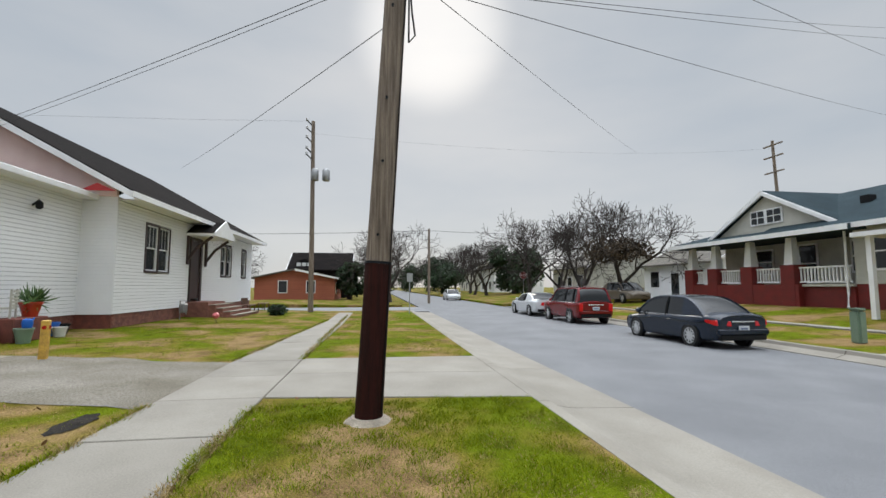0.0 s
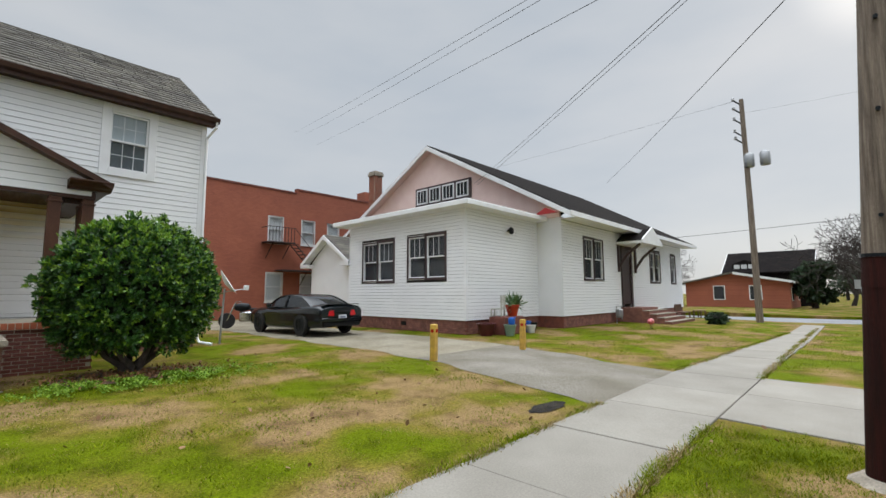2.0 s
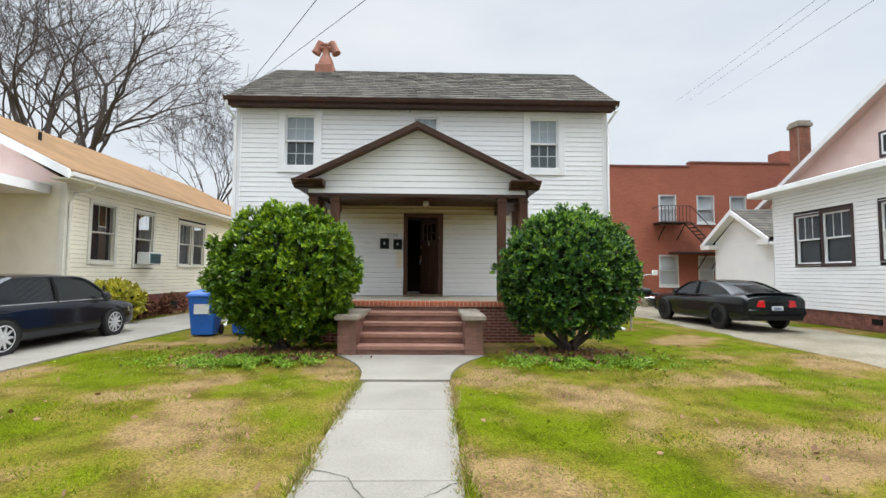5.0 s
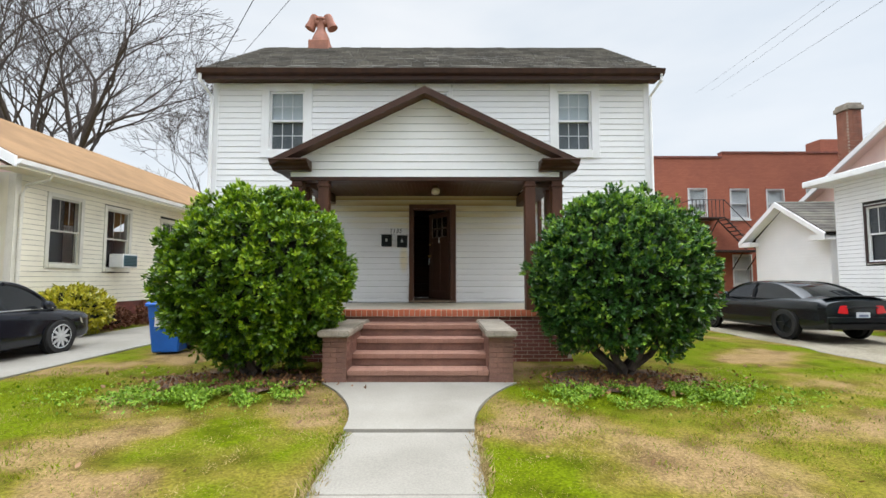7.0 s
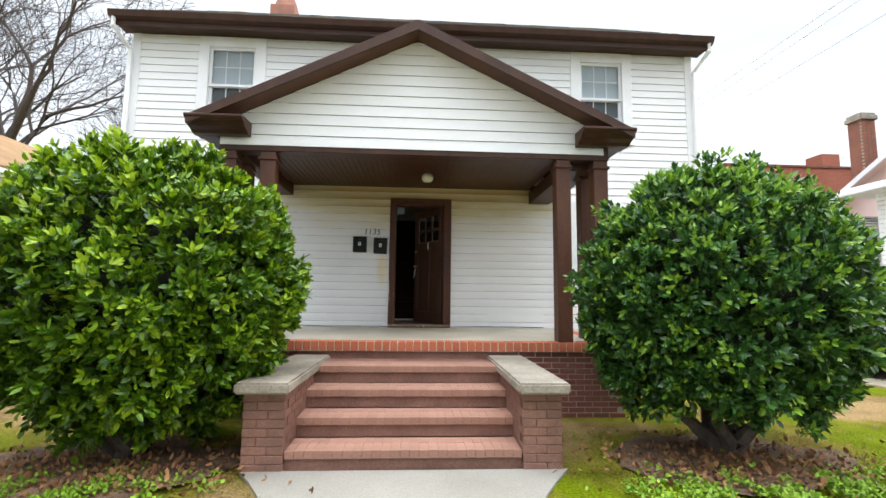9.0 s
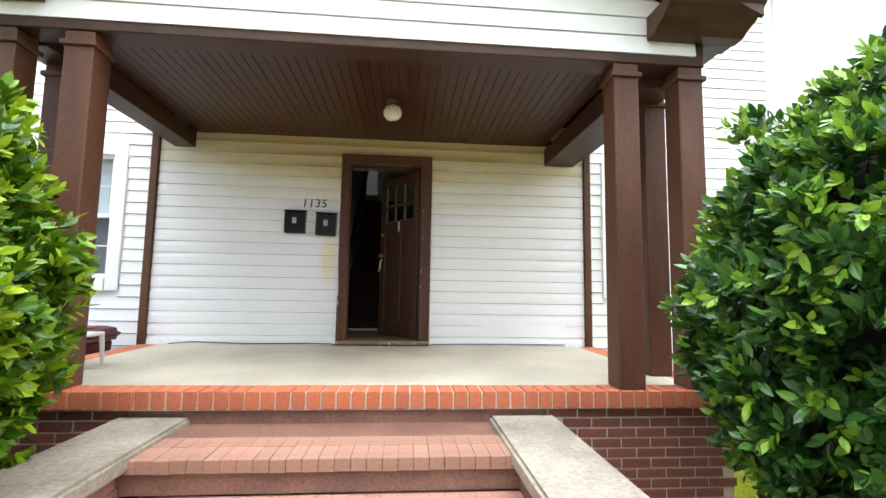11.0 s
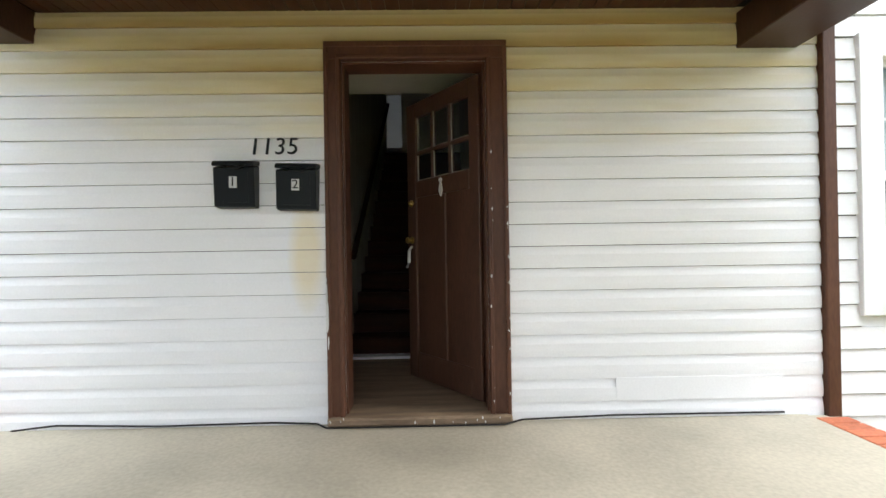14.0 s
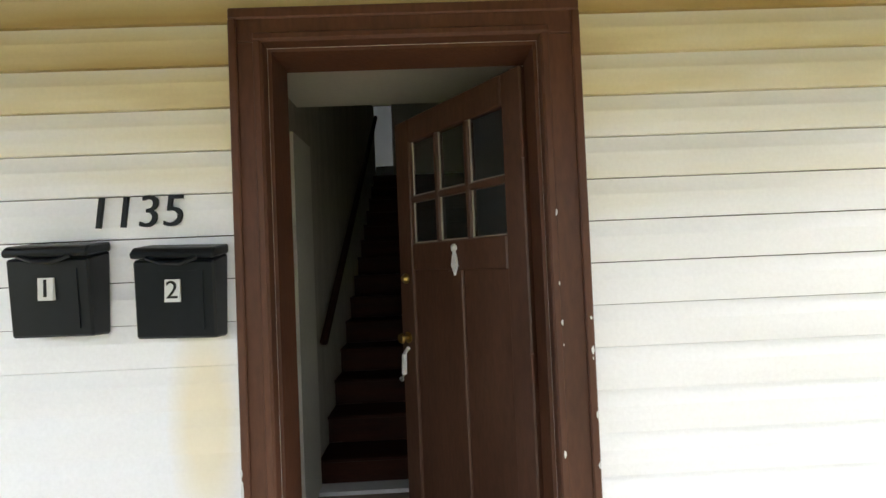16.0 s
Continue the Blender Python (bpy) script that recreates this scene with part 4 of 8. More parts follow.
while z < 4.80:
    top = min(z + 0.1425, GP - 0.12)
    prof = [(-2.473, z + 0.007), (-2.492, z + 0.007), (-2.492, z + 0.011), (-2.481, top), (-2.473, top)]
    ends = [[(max(-2.55, min(2.38, GX + sg * 2.74 * max(0.0, GP - 0.10 - q[1]) / (GP - GE))), *q) for q in prof] for sg in (-1, 1)]
    part("siding_board", Shape().loft(ends), WHITE, house)
    z += 0.1425
lap_boards(house, lambda z, t: [(0.16, HD)], 0.471, 6.40, ST, HX1, WHITE, "y", single=False, sign=1)
shingle_courses(house, HX0 - 0.2, HX1 + 0.2, EY, EZ, 3.5, 8.98, SHINGLE, 17, 0.33)

# clay ventilator on the ridge
cowl = thing("chimney_cowl", "weathered red clay double-headed chimney cowl", "chimney", pose(-3.72, 3.5, 8.9) @ Matrix.Scale(0.9, 4))
part("chimney_block", Shape().box(-0.36, -0.36, -0.2, 0.36, 0.36, 0.22), TERRACOTTA, cowl, bevel=0.02)
part("flue", Shape().lathe([(0.34, 0.22), (0.31, 0.40), (0.22, 0.62), (0.15, 0.75), (0.14, 1.05), (0.19, 1.12), (0.17, 1.18)], 20), TERRACOTTA, cowl, smooth=True)
for sg in (-1, 1):
    part("cowl_arm", Shape().tube([(0, 0, 1.0), (sg * 0.24, 0, 1.02)], 0.13, 12), TERRACOTTA, cowl, smooth=True)
    part("cowl_head", Shape().tube([(sg * 0.22, 0, 1.28), (sg * 0.26, 0, 1.16), (sg * 0.33, 0, 0.99), (sg * 0.42, 0, 0.80)], [0.14, 0.165, 0.165, 0.19], 14), TERRACOTTA, cowl, smooth=True)

# steps
steps = thing("porch_steps", "brown painted brick steps with concrete-capped cheek walls", "steps")
TF = [-4.12, -3.78, -3.44, -3.10]
SX0, SX1 = -1.13, 0.89
for k, yf in enumerate(TF):
    z = 0.18 * (k + 1)
    yb = TF[k + 1] if k < 3 else -2.44
    step = part("step", Shape().box(SX0, yf + 0.03, z - 0.18, SX1, yb + 0.03 if k < 3 else yb, z - 0.075), BRICK_PAINT, steps)
    part("step_mortar", Shape().box(SX0 + 0.002, yf + 0.012, z - 0.075, SX1 - 0.002, yb + 0.03 if k < 3 else yb, z - 0.008), BRICK_PAINT, step)
    nb = 25
    brick = mesh_of("nosing_brick", Shape().box(-0.0393, 0, 0, 0.0393, 0.19, 0.068), BRICK_TREAD, bevel=0.003)
    for i in range(nb):
        b = new("nosing_brick", brick)
        b.parent = step
        b.location = (SX0 + 0.041 + i * (SX1 - SX0 - 0.082) / (nb - 1), yf + random.uniform(-0.003, 0.003), z - 0.069 + random.uniform(-0.0015, 0.0015))
    back = mesh_of("tread_brick", Shape().box(-0.0398, 0, 0, 0.0398, 0.15, 0.068), BRICK_TREAD, bevel=0.002)
    for i in range(nb):
        b = new("tread_brick", back)
        b.parent = step
        b.location = (SX0 + 0.041 + i * (SX1 - SX0 - 0.082) / (nb - 1), yf + 0.193, z - 0.069 + random.uniform(-0.001, 0.001))
part("top_riser", Shape().box(SX0, -2.46, 0.60, SX1, -2.44, 0.81), BRICK_PAINT, steps)
for x0, x1 in ((-1.48, -1.13), (0.89, 1.24)):
    cheek = part("cheek_wall", Shape().box(x0 + 0.012, -4.128, 0.0, x1 - 0.012, -2.44, 0.66), BRICK_PAINT, steps)
    cap = part("wall_cap", Shape().box(x0 - 0.05, -4.24, 0.66, x1 + 0.05, -2.44, 0.755), CAP, steps, "worn concrete cap", bevel=0.018, segments=2)
    for row in range(9):
        z = 0.004 + row * 0.073
        cuts = [x0 + 0.002, x0 + (0.12 if row % 2 else 0.21), x1 - 0.002]
        for a, b in zip(cuts, cuts[1:]):
            part("brick", Shape().box(a + 0.002, -4.140, z, b - 0.002, -4.125, z + 0.068), BRICK_PAINT, cheek, bevel=0.004)
        for side in (x0, x1):
            y = -4.135 + (0.1 if row % 2 else 0)
            while y < -2.50:
                e = min(y + 0.2, -2.45)
                part("brick", Shape().box(side - 0.006 if side == x1 else side, y + 0.002, z, side if side == x1 else side + 0.006, e - 0.002, z + 0.068), BRICK_PAINT, cheek)
                y += 0.208

# front door: casing, jamb, threshold, open leaf
entry = thing("door_entry", "dark brown panelled front door standing half open", "door", pose(0, 0, PZ), kind="structure")
for x0, z0, x1, z1, y0 in ((-0.552, 0.0, -0.455, 2.22, -0.05), (0.43, 0.0, 0.552, 2.22, -0.05), (-0.552, 2.22, 0.552, 2.318, -0.052)):
    part("casing", Shape().box(x0, y0, z0, x1, 0.0, z1), BROWN, entry, bevel=0.003)
for x0, z0, x1, z1, y0 in ((-0.556, 2.29, 0.556, 2.325, -0.062), (-0.556, 0.0, -0.531, 2.29, -0.064), (0.531, 0.0, 0.556, 2.29, -0.064), (-0.482, 0.0, -0.457, 2.222, -0.060), (0.432, 0.0, 0.457, 2.222, -0.060), (-0.482, 2.222, 0.457, 2.245, -0.061)):
    part("casing_bead", Shape().box(x0, y0, z0, x1, -0.050, z1), BROWN, entry, bevel=0.004)
for x0, z0, x1, z1 in ((-0.455, 0.0, -0.443, 2.22), (0.418, 0.0, 0.43, 2.22), (-0.443, 2.208, 0.418, 2.22)):
    part("jamb", Shape().box(x0, 0.0, z0, x1, 0.16, z1), BROWN, entry)
part("threshold", Shape().box(-0.556, -0.09, 0.0, 0.556, 0.17, 0.05), WOOD_FLOOR, entry, "worn bare wooden threshold", bevel=0.01)
leaf = new("leaf")
leaf.parent = entry
leaf.matrix_basis = pose(0.412, 0.14, 0.06, 0, 0, -53)
LW, LH = 0.845, 2.14
def leaf_box(sh, a, b, z0, z1, y0=-0.02, y1=0.022):
    return sh.box(-b, y0, z0, -a, y1, z1)
sh = Shape()
leaf_box(sh, 0.0, 0.10, 0, LH)
leaf_box(sh, LW - 0.12, LW, 0, LH)
leaf_box(sh, 0.10, LW - 0.12, 0, 0.20)
leaf_box(sh, 0.10, LW - 0.12, LH - 0.12, LH)
leaf_box(sh, 0.10, LW - 0.12, 1.40, 1.53)
leaf_box(sh, LW / 2 - 0.06, LW / 2 + 0.04, 0.20, 1.40)
for k in (1, 2):
    u = 0.10 + (LW - 0.22) * k / 3
    leaf_box(sh, u - 0.015, u + 0.015, 1.53, LH - 0.12)
leaf_box(sh, 0.10, LW - 0.12, 1.727, 1.757, -0.019, 0.021)
me = mesh_of("door_frame", sh, LEAF_BROWN, bevel=0.006)
leaf_ob = new("stiles_and_rails", me)
leaf_ob.parent = leaf
part("panel", leaf_box(Shape(), 0.10, LW / 2 - 0.06, 0.20, 1.40, -0.006, 0.008), LEAF_BROWN, leaf)
part("panel", leaf_box(Shape(), LW / 2 + 0.04, LW - 0.12, 0.20, 1.40, -0.006, 0.008), LEAF_BROWN, leaf)
for i in range(3):
    for z0, z1 in ((1.53, 1.727), (1.757, LH - 0.12)):
        u = 0.10 + (LW - 0.22) * i / 3
        pn = part("pane", leaf_box(Shape(), u + 0.015 if i else u, u + (LW - 0.22) / 3 - 0.015, z0, z1, -0.002, 0.002), GLASS, leaf)
        a, b = (u + 0.015 if i else u), u + (LW - 0.22) / 3 - 0.015
        part("putty_bead", leaf_box(leaf_box(Shape(), b - 0.006, b, z0, z1, -0.010, -0.003), a, b - 0.006, z0, z0 + 0.006, -0.010, -0.003), PUTTY, pn)
kn = Shape().lathe([(0.012, -0.02), (0.018, -0.025), (0.02, -0.03), (0.008, -0.04)], 10, (-0.40, 0, 1.495), "y")
kn.prism([(-0.40, 1.375), (-0.38, 1.42), (-0.388, 1.46), (-0.40, 1.49), (-0.412, 1.46), (-0.42, 1.42)], "y", -0.034, -0.02)
part("knocker", kn, STEEL_WHITE, leaf, "white painted door knocker", bevel=0.003)
part("deadbolt", Shape().lathe([(0.026, -0.02), (0.026, -0.028), (0.014, -0.038), (0.012, -0.045)], 14, (-LW + 0.06, 0, 1.36), "y"), BRASS, leaf, "brass deadbolt", smooth=True)
part("latch_knob", Shape().lathe([(0.028, -0.02), (0.028, -0.026), (0.012, -0.03), (0.012, -0.05), (0.026, -0.058), (0.022, -0.07)], 14, (-LW + 0.06, 0, 1.07), "y"), BRASS, leaf, "brass knob", smooth=True)
part("pull_handle", Shape().tube([(-LW + 0.06, -0.022, 1.02), (-LW + 0.06, -0.05, 0.99), (-LW + 0.062, -0.055, 0.90), (-LW + 0.03, -0.05, 0.865), (-LW + 0.0, -0.035, 0.86)], [0.012, 0.012, 0.014, 0.012, 0.010], 8), STEEL_WHITE, leaf, "worn white pull handle", smooth=True)
for z in (0.25, 1.05, 1.85):
    part("hinge", Shape().tube([(0.004, -0.024, z - 0.05), (0.004, -0.024, z + 0.05)], 0.008, 8), BROWN, leaf)

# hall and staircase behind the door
# darker copy of HALL_WALL: the hall's shade put into the colour
HALL_SHADED = mat("shaded_cream_hall_wall", (0.48, 0.46, 0.39), (0.40, 0.38, 0.32), 0.7, scale=3, stretch=(1, 4, 0.3), spread=0.2)
part("hall_casing", Shape().box(-0.739, 1.12, PZ + 0.05, -0.72, 1.48, 3.2), HALL_WALL, house, "pale door casing in the hall")
part("hall_floor", Shape().box(-1.1, 0.17, PZ - 0.1, 1.25, 1.52, PZ + 0.045), WOOD_FLOOR, house, "worn hall floorboards")
part("hall_wall", Shape().box(-0.84, 0.165, PZ + 0.045, -0.74, 5.2, 6.3), HALL_SHADED, house)
part("hall_wall", Shape().box(0.55, 1.30, PZ + 0.045, 0.65, 5.2, 6.3), HALL_SHADED, house)
part("hall_wall", Shape().box(1.25, 0.165, PZ + 0.045, 1.35, 1.4, 3.74), HALL_WALL, house)
part("hall_wall", Shape().box(0.65, 1.30, PZ + 0.045, 1.25, 1.40, 3.74), HALL_WALL, house)
# gap at the left shows the added pane as a lit patch
part("hall_end_wall", Shape().box(-0.46, 5.0, 3.7, 0.55, 5.1, 6.3).box(-0.74, 5.0, 4.72, -0.46, 5.1, 6.3), HALL_WALL, house)
part("hall_ceiling", Shape().box(-0.74, 0.165, 3.40, 1.25, 1.29, 3.50), HALL_WALL, house)
part("stair_ceiling", Shape().box(-0.74, 1.21, 6.2, 0.55, 5.1, 6.3), HALL_WALL, house)
stairs = thing("staircase", "dark stained wooden staircase with pale bottom riser", "staircase", pose(0, 0, PZ + 0.045))
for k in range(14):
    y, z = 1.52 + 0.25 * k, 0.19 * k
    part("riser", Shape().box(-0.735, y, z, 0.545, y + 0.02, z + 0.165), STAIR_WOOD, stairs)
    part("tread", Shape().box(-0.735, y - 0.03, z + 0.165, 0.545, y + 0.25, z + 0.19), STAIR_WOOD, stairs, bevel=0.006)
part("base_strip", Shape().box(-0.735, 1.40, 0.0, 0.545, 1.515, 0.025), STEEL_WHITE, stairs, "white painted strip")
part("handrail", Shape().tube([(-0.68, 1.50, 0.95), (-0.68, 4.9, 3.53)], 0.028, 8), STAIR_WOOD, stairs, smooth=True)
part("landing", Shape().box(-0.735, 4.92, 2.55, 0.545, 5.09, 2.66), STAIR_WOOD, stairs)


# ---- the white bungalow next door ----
# near-black sheet behind upper panes: the unlit room painted as colour
PANE_DARK = mat("dark_upper_pane_backing", (0.055, 0.063, 0.073), (0.028, 0.032, 0.038), 0.9, scale=6, stretch=(8, 8, 0.3))
PLUM = mat("dark_plum_paint", (0.055, 0.030, 0.030), (0.042, 0.024, 0.024), 0.5)
NX, NY, WY, NB = 12.73, -3.43, -4.58, 0.48
bung = thing("bungalow", "white clapboard bungalow with dark roof and pink gable", "house")


def pair_window(parent, a, b, z0, z1, at, axis, face, cas=0.10):
    """Two sashes side by side in one dark casing."""
    m = (a + b) / 2
    sash_window(parent, a + cas, m - cas / 2, z0 + cas, z1 - cas, at, cas, PLUM, (3, 1), lower_grid=False, axis=axis, face=face, curtain=PANE_DARK)
    sash_window(parent, m + cas / 2, b - cas, z0 + cas, z1 - cas, at, cas / 2 + 0.001, PLUM, (3, 1), lower_grid=False, axis=axis, face=face, curtain=PANE_DARK)


fr_holes = [(-2.54, -0.39, 1.93, 3.71), (0.32, 2.53, 1.87, 3.67)]
def cas_in(h, c=0.10):
    m = (h[0] + h[1]) / 2
    return [(h[0] + c, m - c / 2, h[2] + c, h[3] - c), (m + c / 2, h[1] - c, h[2] + c, h[3] - c)]
part("front_wall", pierced(Shape(), NY + 0.15, 3.45, NB, 4.55, NX, NX + 0.15, cas_in(fr_holes[0]) + cas_in(fr_holes[1]), "y"), WHITE, bung)
part("side_wall", Shape().box(NX, NY, NB, 17.55, NY + 0.15, 4.55), WHITE, bung)
part("rear_wall", Shape().box(NX + 0.15, 3.30, NB, 17.6, 3.45, 4.55), WHITE, bung)
part("wing_end_wall", Shape().box(17.55, WY + 0.15, NB, 17.7, 10.0, 4.6), WHITE, bung)
w_holes = [(19.48, 21.66, 1.98, 3.99), (28.1, 30.1, 2.0, 3.9), (32.1, 33.2, 2.0, 3.9)]
part("wing_wall", pierced(Shape(), 17.55, 34.6, NB, 4.6, WY, WY + 0.15, cas_in(w_holes[0]) + cas_in(w_holes[1]) + [(32.2, 33.1, 2.1, 3.8), (23.9, 25.2, NB, 3.75)]), WHITE, bung)
part("far_wall", Shape().box(34.45, WY + 0.15, NB, 34.6, 10.0, 4.6), WHITE, bung)
part("wing_rear_wall", Shape().box(17.7, 9.85, NB, 34.45, 10.0, 4.6), WHITE, bung)
part("foundation", Shape().box(NX + 0.03, NY + 0.03, -0.3, 17.6, 3.4, NB).box(17.58, WY + 0.03, -0.3, 34.57, 9.95, NB), BRICK_RED, bung, "dark red brick foundation")
for h in fr_holes:
    pair_window(bung, *h, NX, "y", -1)
for h in w_holes[:2]:
    pair_window(bung, *h, WY, "x", -1)
sash_window(bung, 32.2, 33.1, 2.1, 3.8, WY, 0.1, PLUM, (3, 1), lower_grid=False)
# black sheets behind the boards again stand in for lap shadow
sheets("building_paper", pierced(Shape(), NY + 0.02, 3.43, NB, 4.5, NX - 0.0025, NX - 0.0005, [(a + 0.02, b - 0.02, c + 0.02, d - 0.02) for a, b, c, d in fr_holes], "y"), LAP_SHADE, bung)
part("building_paper", Shape().box(NX, NY - 0.0025, NB, 17.54, NY - 0.0005, 4.5), LAP_SHADE, bung)
sheets("building_paper", pierced(Shape(), 17.56, 34.5, NB, 4.5, WY - 0.0025, WY - 0.0005, [(a + 0.02, b - 0.02, c + 0.02, d - 0.02) for a, b, c, d in w_holes] + [(23.9, 25.2, NB, 3.80)]), LAP_SHADE, bung)
part("corner_board", Shape().box(NX - 0.028, NY - 0.028, NB, NX + 0.07, NY + 0.07, 4.46), WHITE_TRIM, bung)
lap_boards(bung, cut(NY, 3.45, fr_holes), NB, 4.5, 0.125, NX, WHITE, "y", sign=-1, name="siding_board")
lap_boards(bung, lambda z, t: [(NX, 17.55)], NB, 4.5, 0.125, NY, WHITE, single=False)
lap_boards(bung, cut(17.55, 34.6, w_holes + [(23.7, 25.4, NB, 3.95)]), NB, 4.5, 0.125, WY, WHITE, single=False)
lap_boards(bung, lambda z, t: [(WY, NY)], NB, 4.5, 0.125, 17.55, WHITE, "y", single=False)
# course joints of the brick foundation along the drive
fb = Shape()
for row in range(6):
    z = 0.02 + row * 0.076
    y = NY + (0.1 if row % 2 else 0)
    while y < 3.3:
        fb.box(NX + 0.018, y, z, NX + 0.03, y + 0.195, z + 0.064)
        y += 0.207
    x = NX + 0.02 + (0.1 if row % 2 else 0)
    while x < 17.4:
        fb.box(x, NY + 0.018, z, x + 0.195, NY + 0.03, z + 0.064)
        x += 0.207
for row in range(6):
    z = 0.02 + row * 0.076
    x = 17.62 + (0.1 if row % 2 else 0)
    while x < 34.3:
        fb.box(x, WY + 0.018, z, x + 0.195, WY + 0.03, z + 0.064)
        x += 0.207
part("foundation_bricks", fb, BRICK_FOUND, bung, kind="stuff")
part("vent", Shape().box(NX + 0.0, -0.35, 0.2, NX + 0.02, -0.05, 0.36), BLACK, bung)
# front-room skirt roof with white boxed eave
ov = 0.55
sk = Shape()
sk.hexa([(NX - ov, NY - ov, 4.66), (17.4, NY - ov, 4.66), (17.4, 3.45 + ov, 4.66), (NX - ov, 3.45 + ov, 4.66), (NX + 2.6, NY + 2.4, 5.35), (17.4, NY + 2.4, 5.35), (17.4, 1.6, 5.35), (NX + 2.6, 1.6, 5.35)])
part("skirt_roof", sk, SHINGLE_DARK, bung)
part("eave_box", Shape().box(NX - ov - 0.02, NY - ov - 0.02, 4.46, 17.5, 3.45 + ov + 0.02, 4.655), WHITE_TRIM, bung, "white boxed eave", bevel=0.02)
# main roof and pink gable
PKY, PKZ, REY, REZ = 2.73, 9.25, -5.45, 4.66
LEY = 2 * PKY - REY
part("gable_wall", Shape().prism([(WY + 0.02, 4.6), (WY + 0.02, 4.97), (PKY, PKZ - 0.17), (10.0, 4.99), (10.0, 4.6)], "x", 17.45, 17.6), PINK, bung, "pale pink boarded gable")
for sg, ey in ((-1, REY), (1, LEY)):
    part("roof_slope", Shape().prism([(PKY, PKZ), (ey, REZ), (ey, REZ - 0.12), (PKY, PKZ - 0.12)], "x", 17.0, 35.2), SHINGLE_DARK, bung)
    part("rake_board", Shape().prism([(PKY, PKZ - 0.05), (ey, REZ - 0.05), (ey, REZ - 0.26), (PKY, PKZ - 0.29)], "x", 16.92, 17.0), WHITE_TRIM, bung)
    part("rake_soffit", Shape().prism([(PKY, PKZ - 0.14), (ey, REZ - 0.14), (ey, REZ - 0.18), (PKY, PKZ - 0.18)], "x", 17.0, 17.45), PINK, bung)
part("eave_fascia", Shape().box(16.7, REY - 0.03, 4.46, 35.2, REY + 0.05, 4.66), WHITE_TRIM, bung)
part("eave_soffit", Shape().box(17.6, REY + 0.05, 4.50, 35.2, WY, 4.54), WHITE_TRIM, bung)
part("flashing", Shape().prism([(-4.85, 4.67), (-4.25, 4.93), (-3.75, 4.67)], "x", 16.85, 16.91), mat("red_flashing", (0.45, 0.03, 0.03), None, 0.5), bung, "red painted flashing")
aw = part("attic_window", Shape().box(17.37, 0.10, 6.12, 17.45, 3.98, 7.12), PLUM, bung)
for k in range(4):
    y0 = 0.22 + 0.945 * k
    part("sash", Shape().box(17.34, y0, 6.22, 17.37, y0 + 0.80, 7.02), WHITE_TRIM, aw)
    part("pane", Shape().box(17.332, y0 + 0.08, 6.30, 17.338, y0 + 0.72, 6.94), GLASS_CAR, aw)
    for j in (1, 2):
        part("muntin", Shape().box(17.325, y0 + 0.08 + 0.213 * j - 0.015, 6.30, 17.331, y0 + 0.08 + 0.213 * j + 0.015, 6.94), WHITE_TRIM, aw)
# chimney
BRICK_CHIMNEY = mat("old_red_brick", (0.34, 0.13, 0.08), (0.22, 0.085, 0.055), 0.85, scale=5, fine=60, spread=0.4, island=True)
ch = part("chimney", Shape().box(18.55, 9.05, 4.5, 19.15, 9.65, 9.1), MORTAR, bung, "red brick chimney")
part("chimney_cap", Shape().box(18.47, 8.97, 9.1, 19.23, 9.73, 9.3).box(18.52, 9.02, 9.3, 19.18, 9.68, 9.42), CAP, ch, bevel=0.02)
cb = Shape()
for row in range(48):
    z = 5.6 + row * 0.074
    for k in range(3):
        cb.box(18.535, 9.05 + 0.2 * k + (0.1 if row % 2 else 0.0), z, 18.55, min(9.65, 9.05 + 0.2 * k + (0.1 if row % 2 else 0) + 0.185), z + 0.06)
        cb.box(18.55 + 0.2 * k, 9.035, z, 18.55 + 0.2 * k + 0.185, 9.05, z + 0.06)
part("chimney_bricks", cb, BRICK_CHIMNEY, ch, kind="stuff")
# small rear gable
part("rear_wing", Shape().prism([(5.5, 0.3), (5.5, 3.2), (7.5, 4.45), (9.3, 3.2), (9.3, 0.3)], "x", 14.3, 17.5), WHITE, bung)
for sg in (-1, 1):
    part("rear_wing_roof", Shape().prism([(7.5, 4.62), (7.5 + sg * 2.3, 3.15), (7.5 + sg * 2.3, 3.02), (7.5, 4.5)], "x", 13.9, 17.5), SHINGLE_DARK, bung)
    part("rear_wing_rake", Shape().prism([(7.5, 4.60), (7.5 + sg * 2.3, 3.12), (7.5 + sg * 2.3, 2.92), (7.5, 4.38)], "x", 13.84, 13.9), WHITE_TRIM, bung)
    part("rear_wing_soffit", Shape().prism([(7.5, 4.49), (7.5 + sg * 2.3, 3.01), (7.5 + sg * 2.3, 2.97), (7.5, 4.45)], "x", 13.9, 14.3), WHITE_TRIM, bung)
    lo, hi = sorted((7.5 + sg * 2.3, 7.5 + sg * 1.6))
    part("rear_wing_return", Shape().box(13.86, lo, 2.88, 14.3, hi, 3.08), WHITE_TRIM, bung)
def wing_spans(z, top):
    half = 1.9 if top < 3.2 else 1.9 * (4.45 - top) / 1.25
    return [(7.4 - half, 7.4 + half)] if half > 0.1 else []
lap_boards(bung, wing_spans, 0.4, 4.3, 0.125, 14.3, WHITE, "y", single=False)
lap_boards(bung, lambda z, t: [(14.3, 17.4)], 0.4, 3.1, 0.125, 5.5, WHITE, single=False)
bs = Shape()
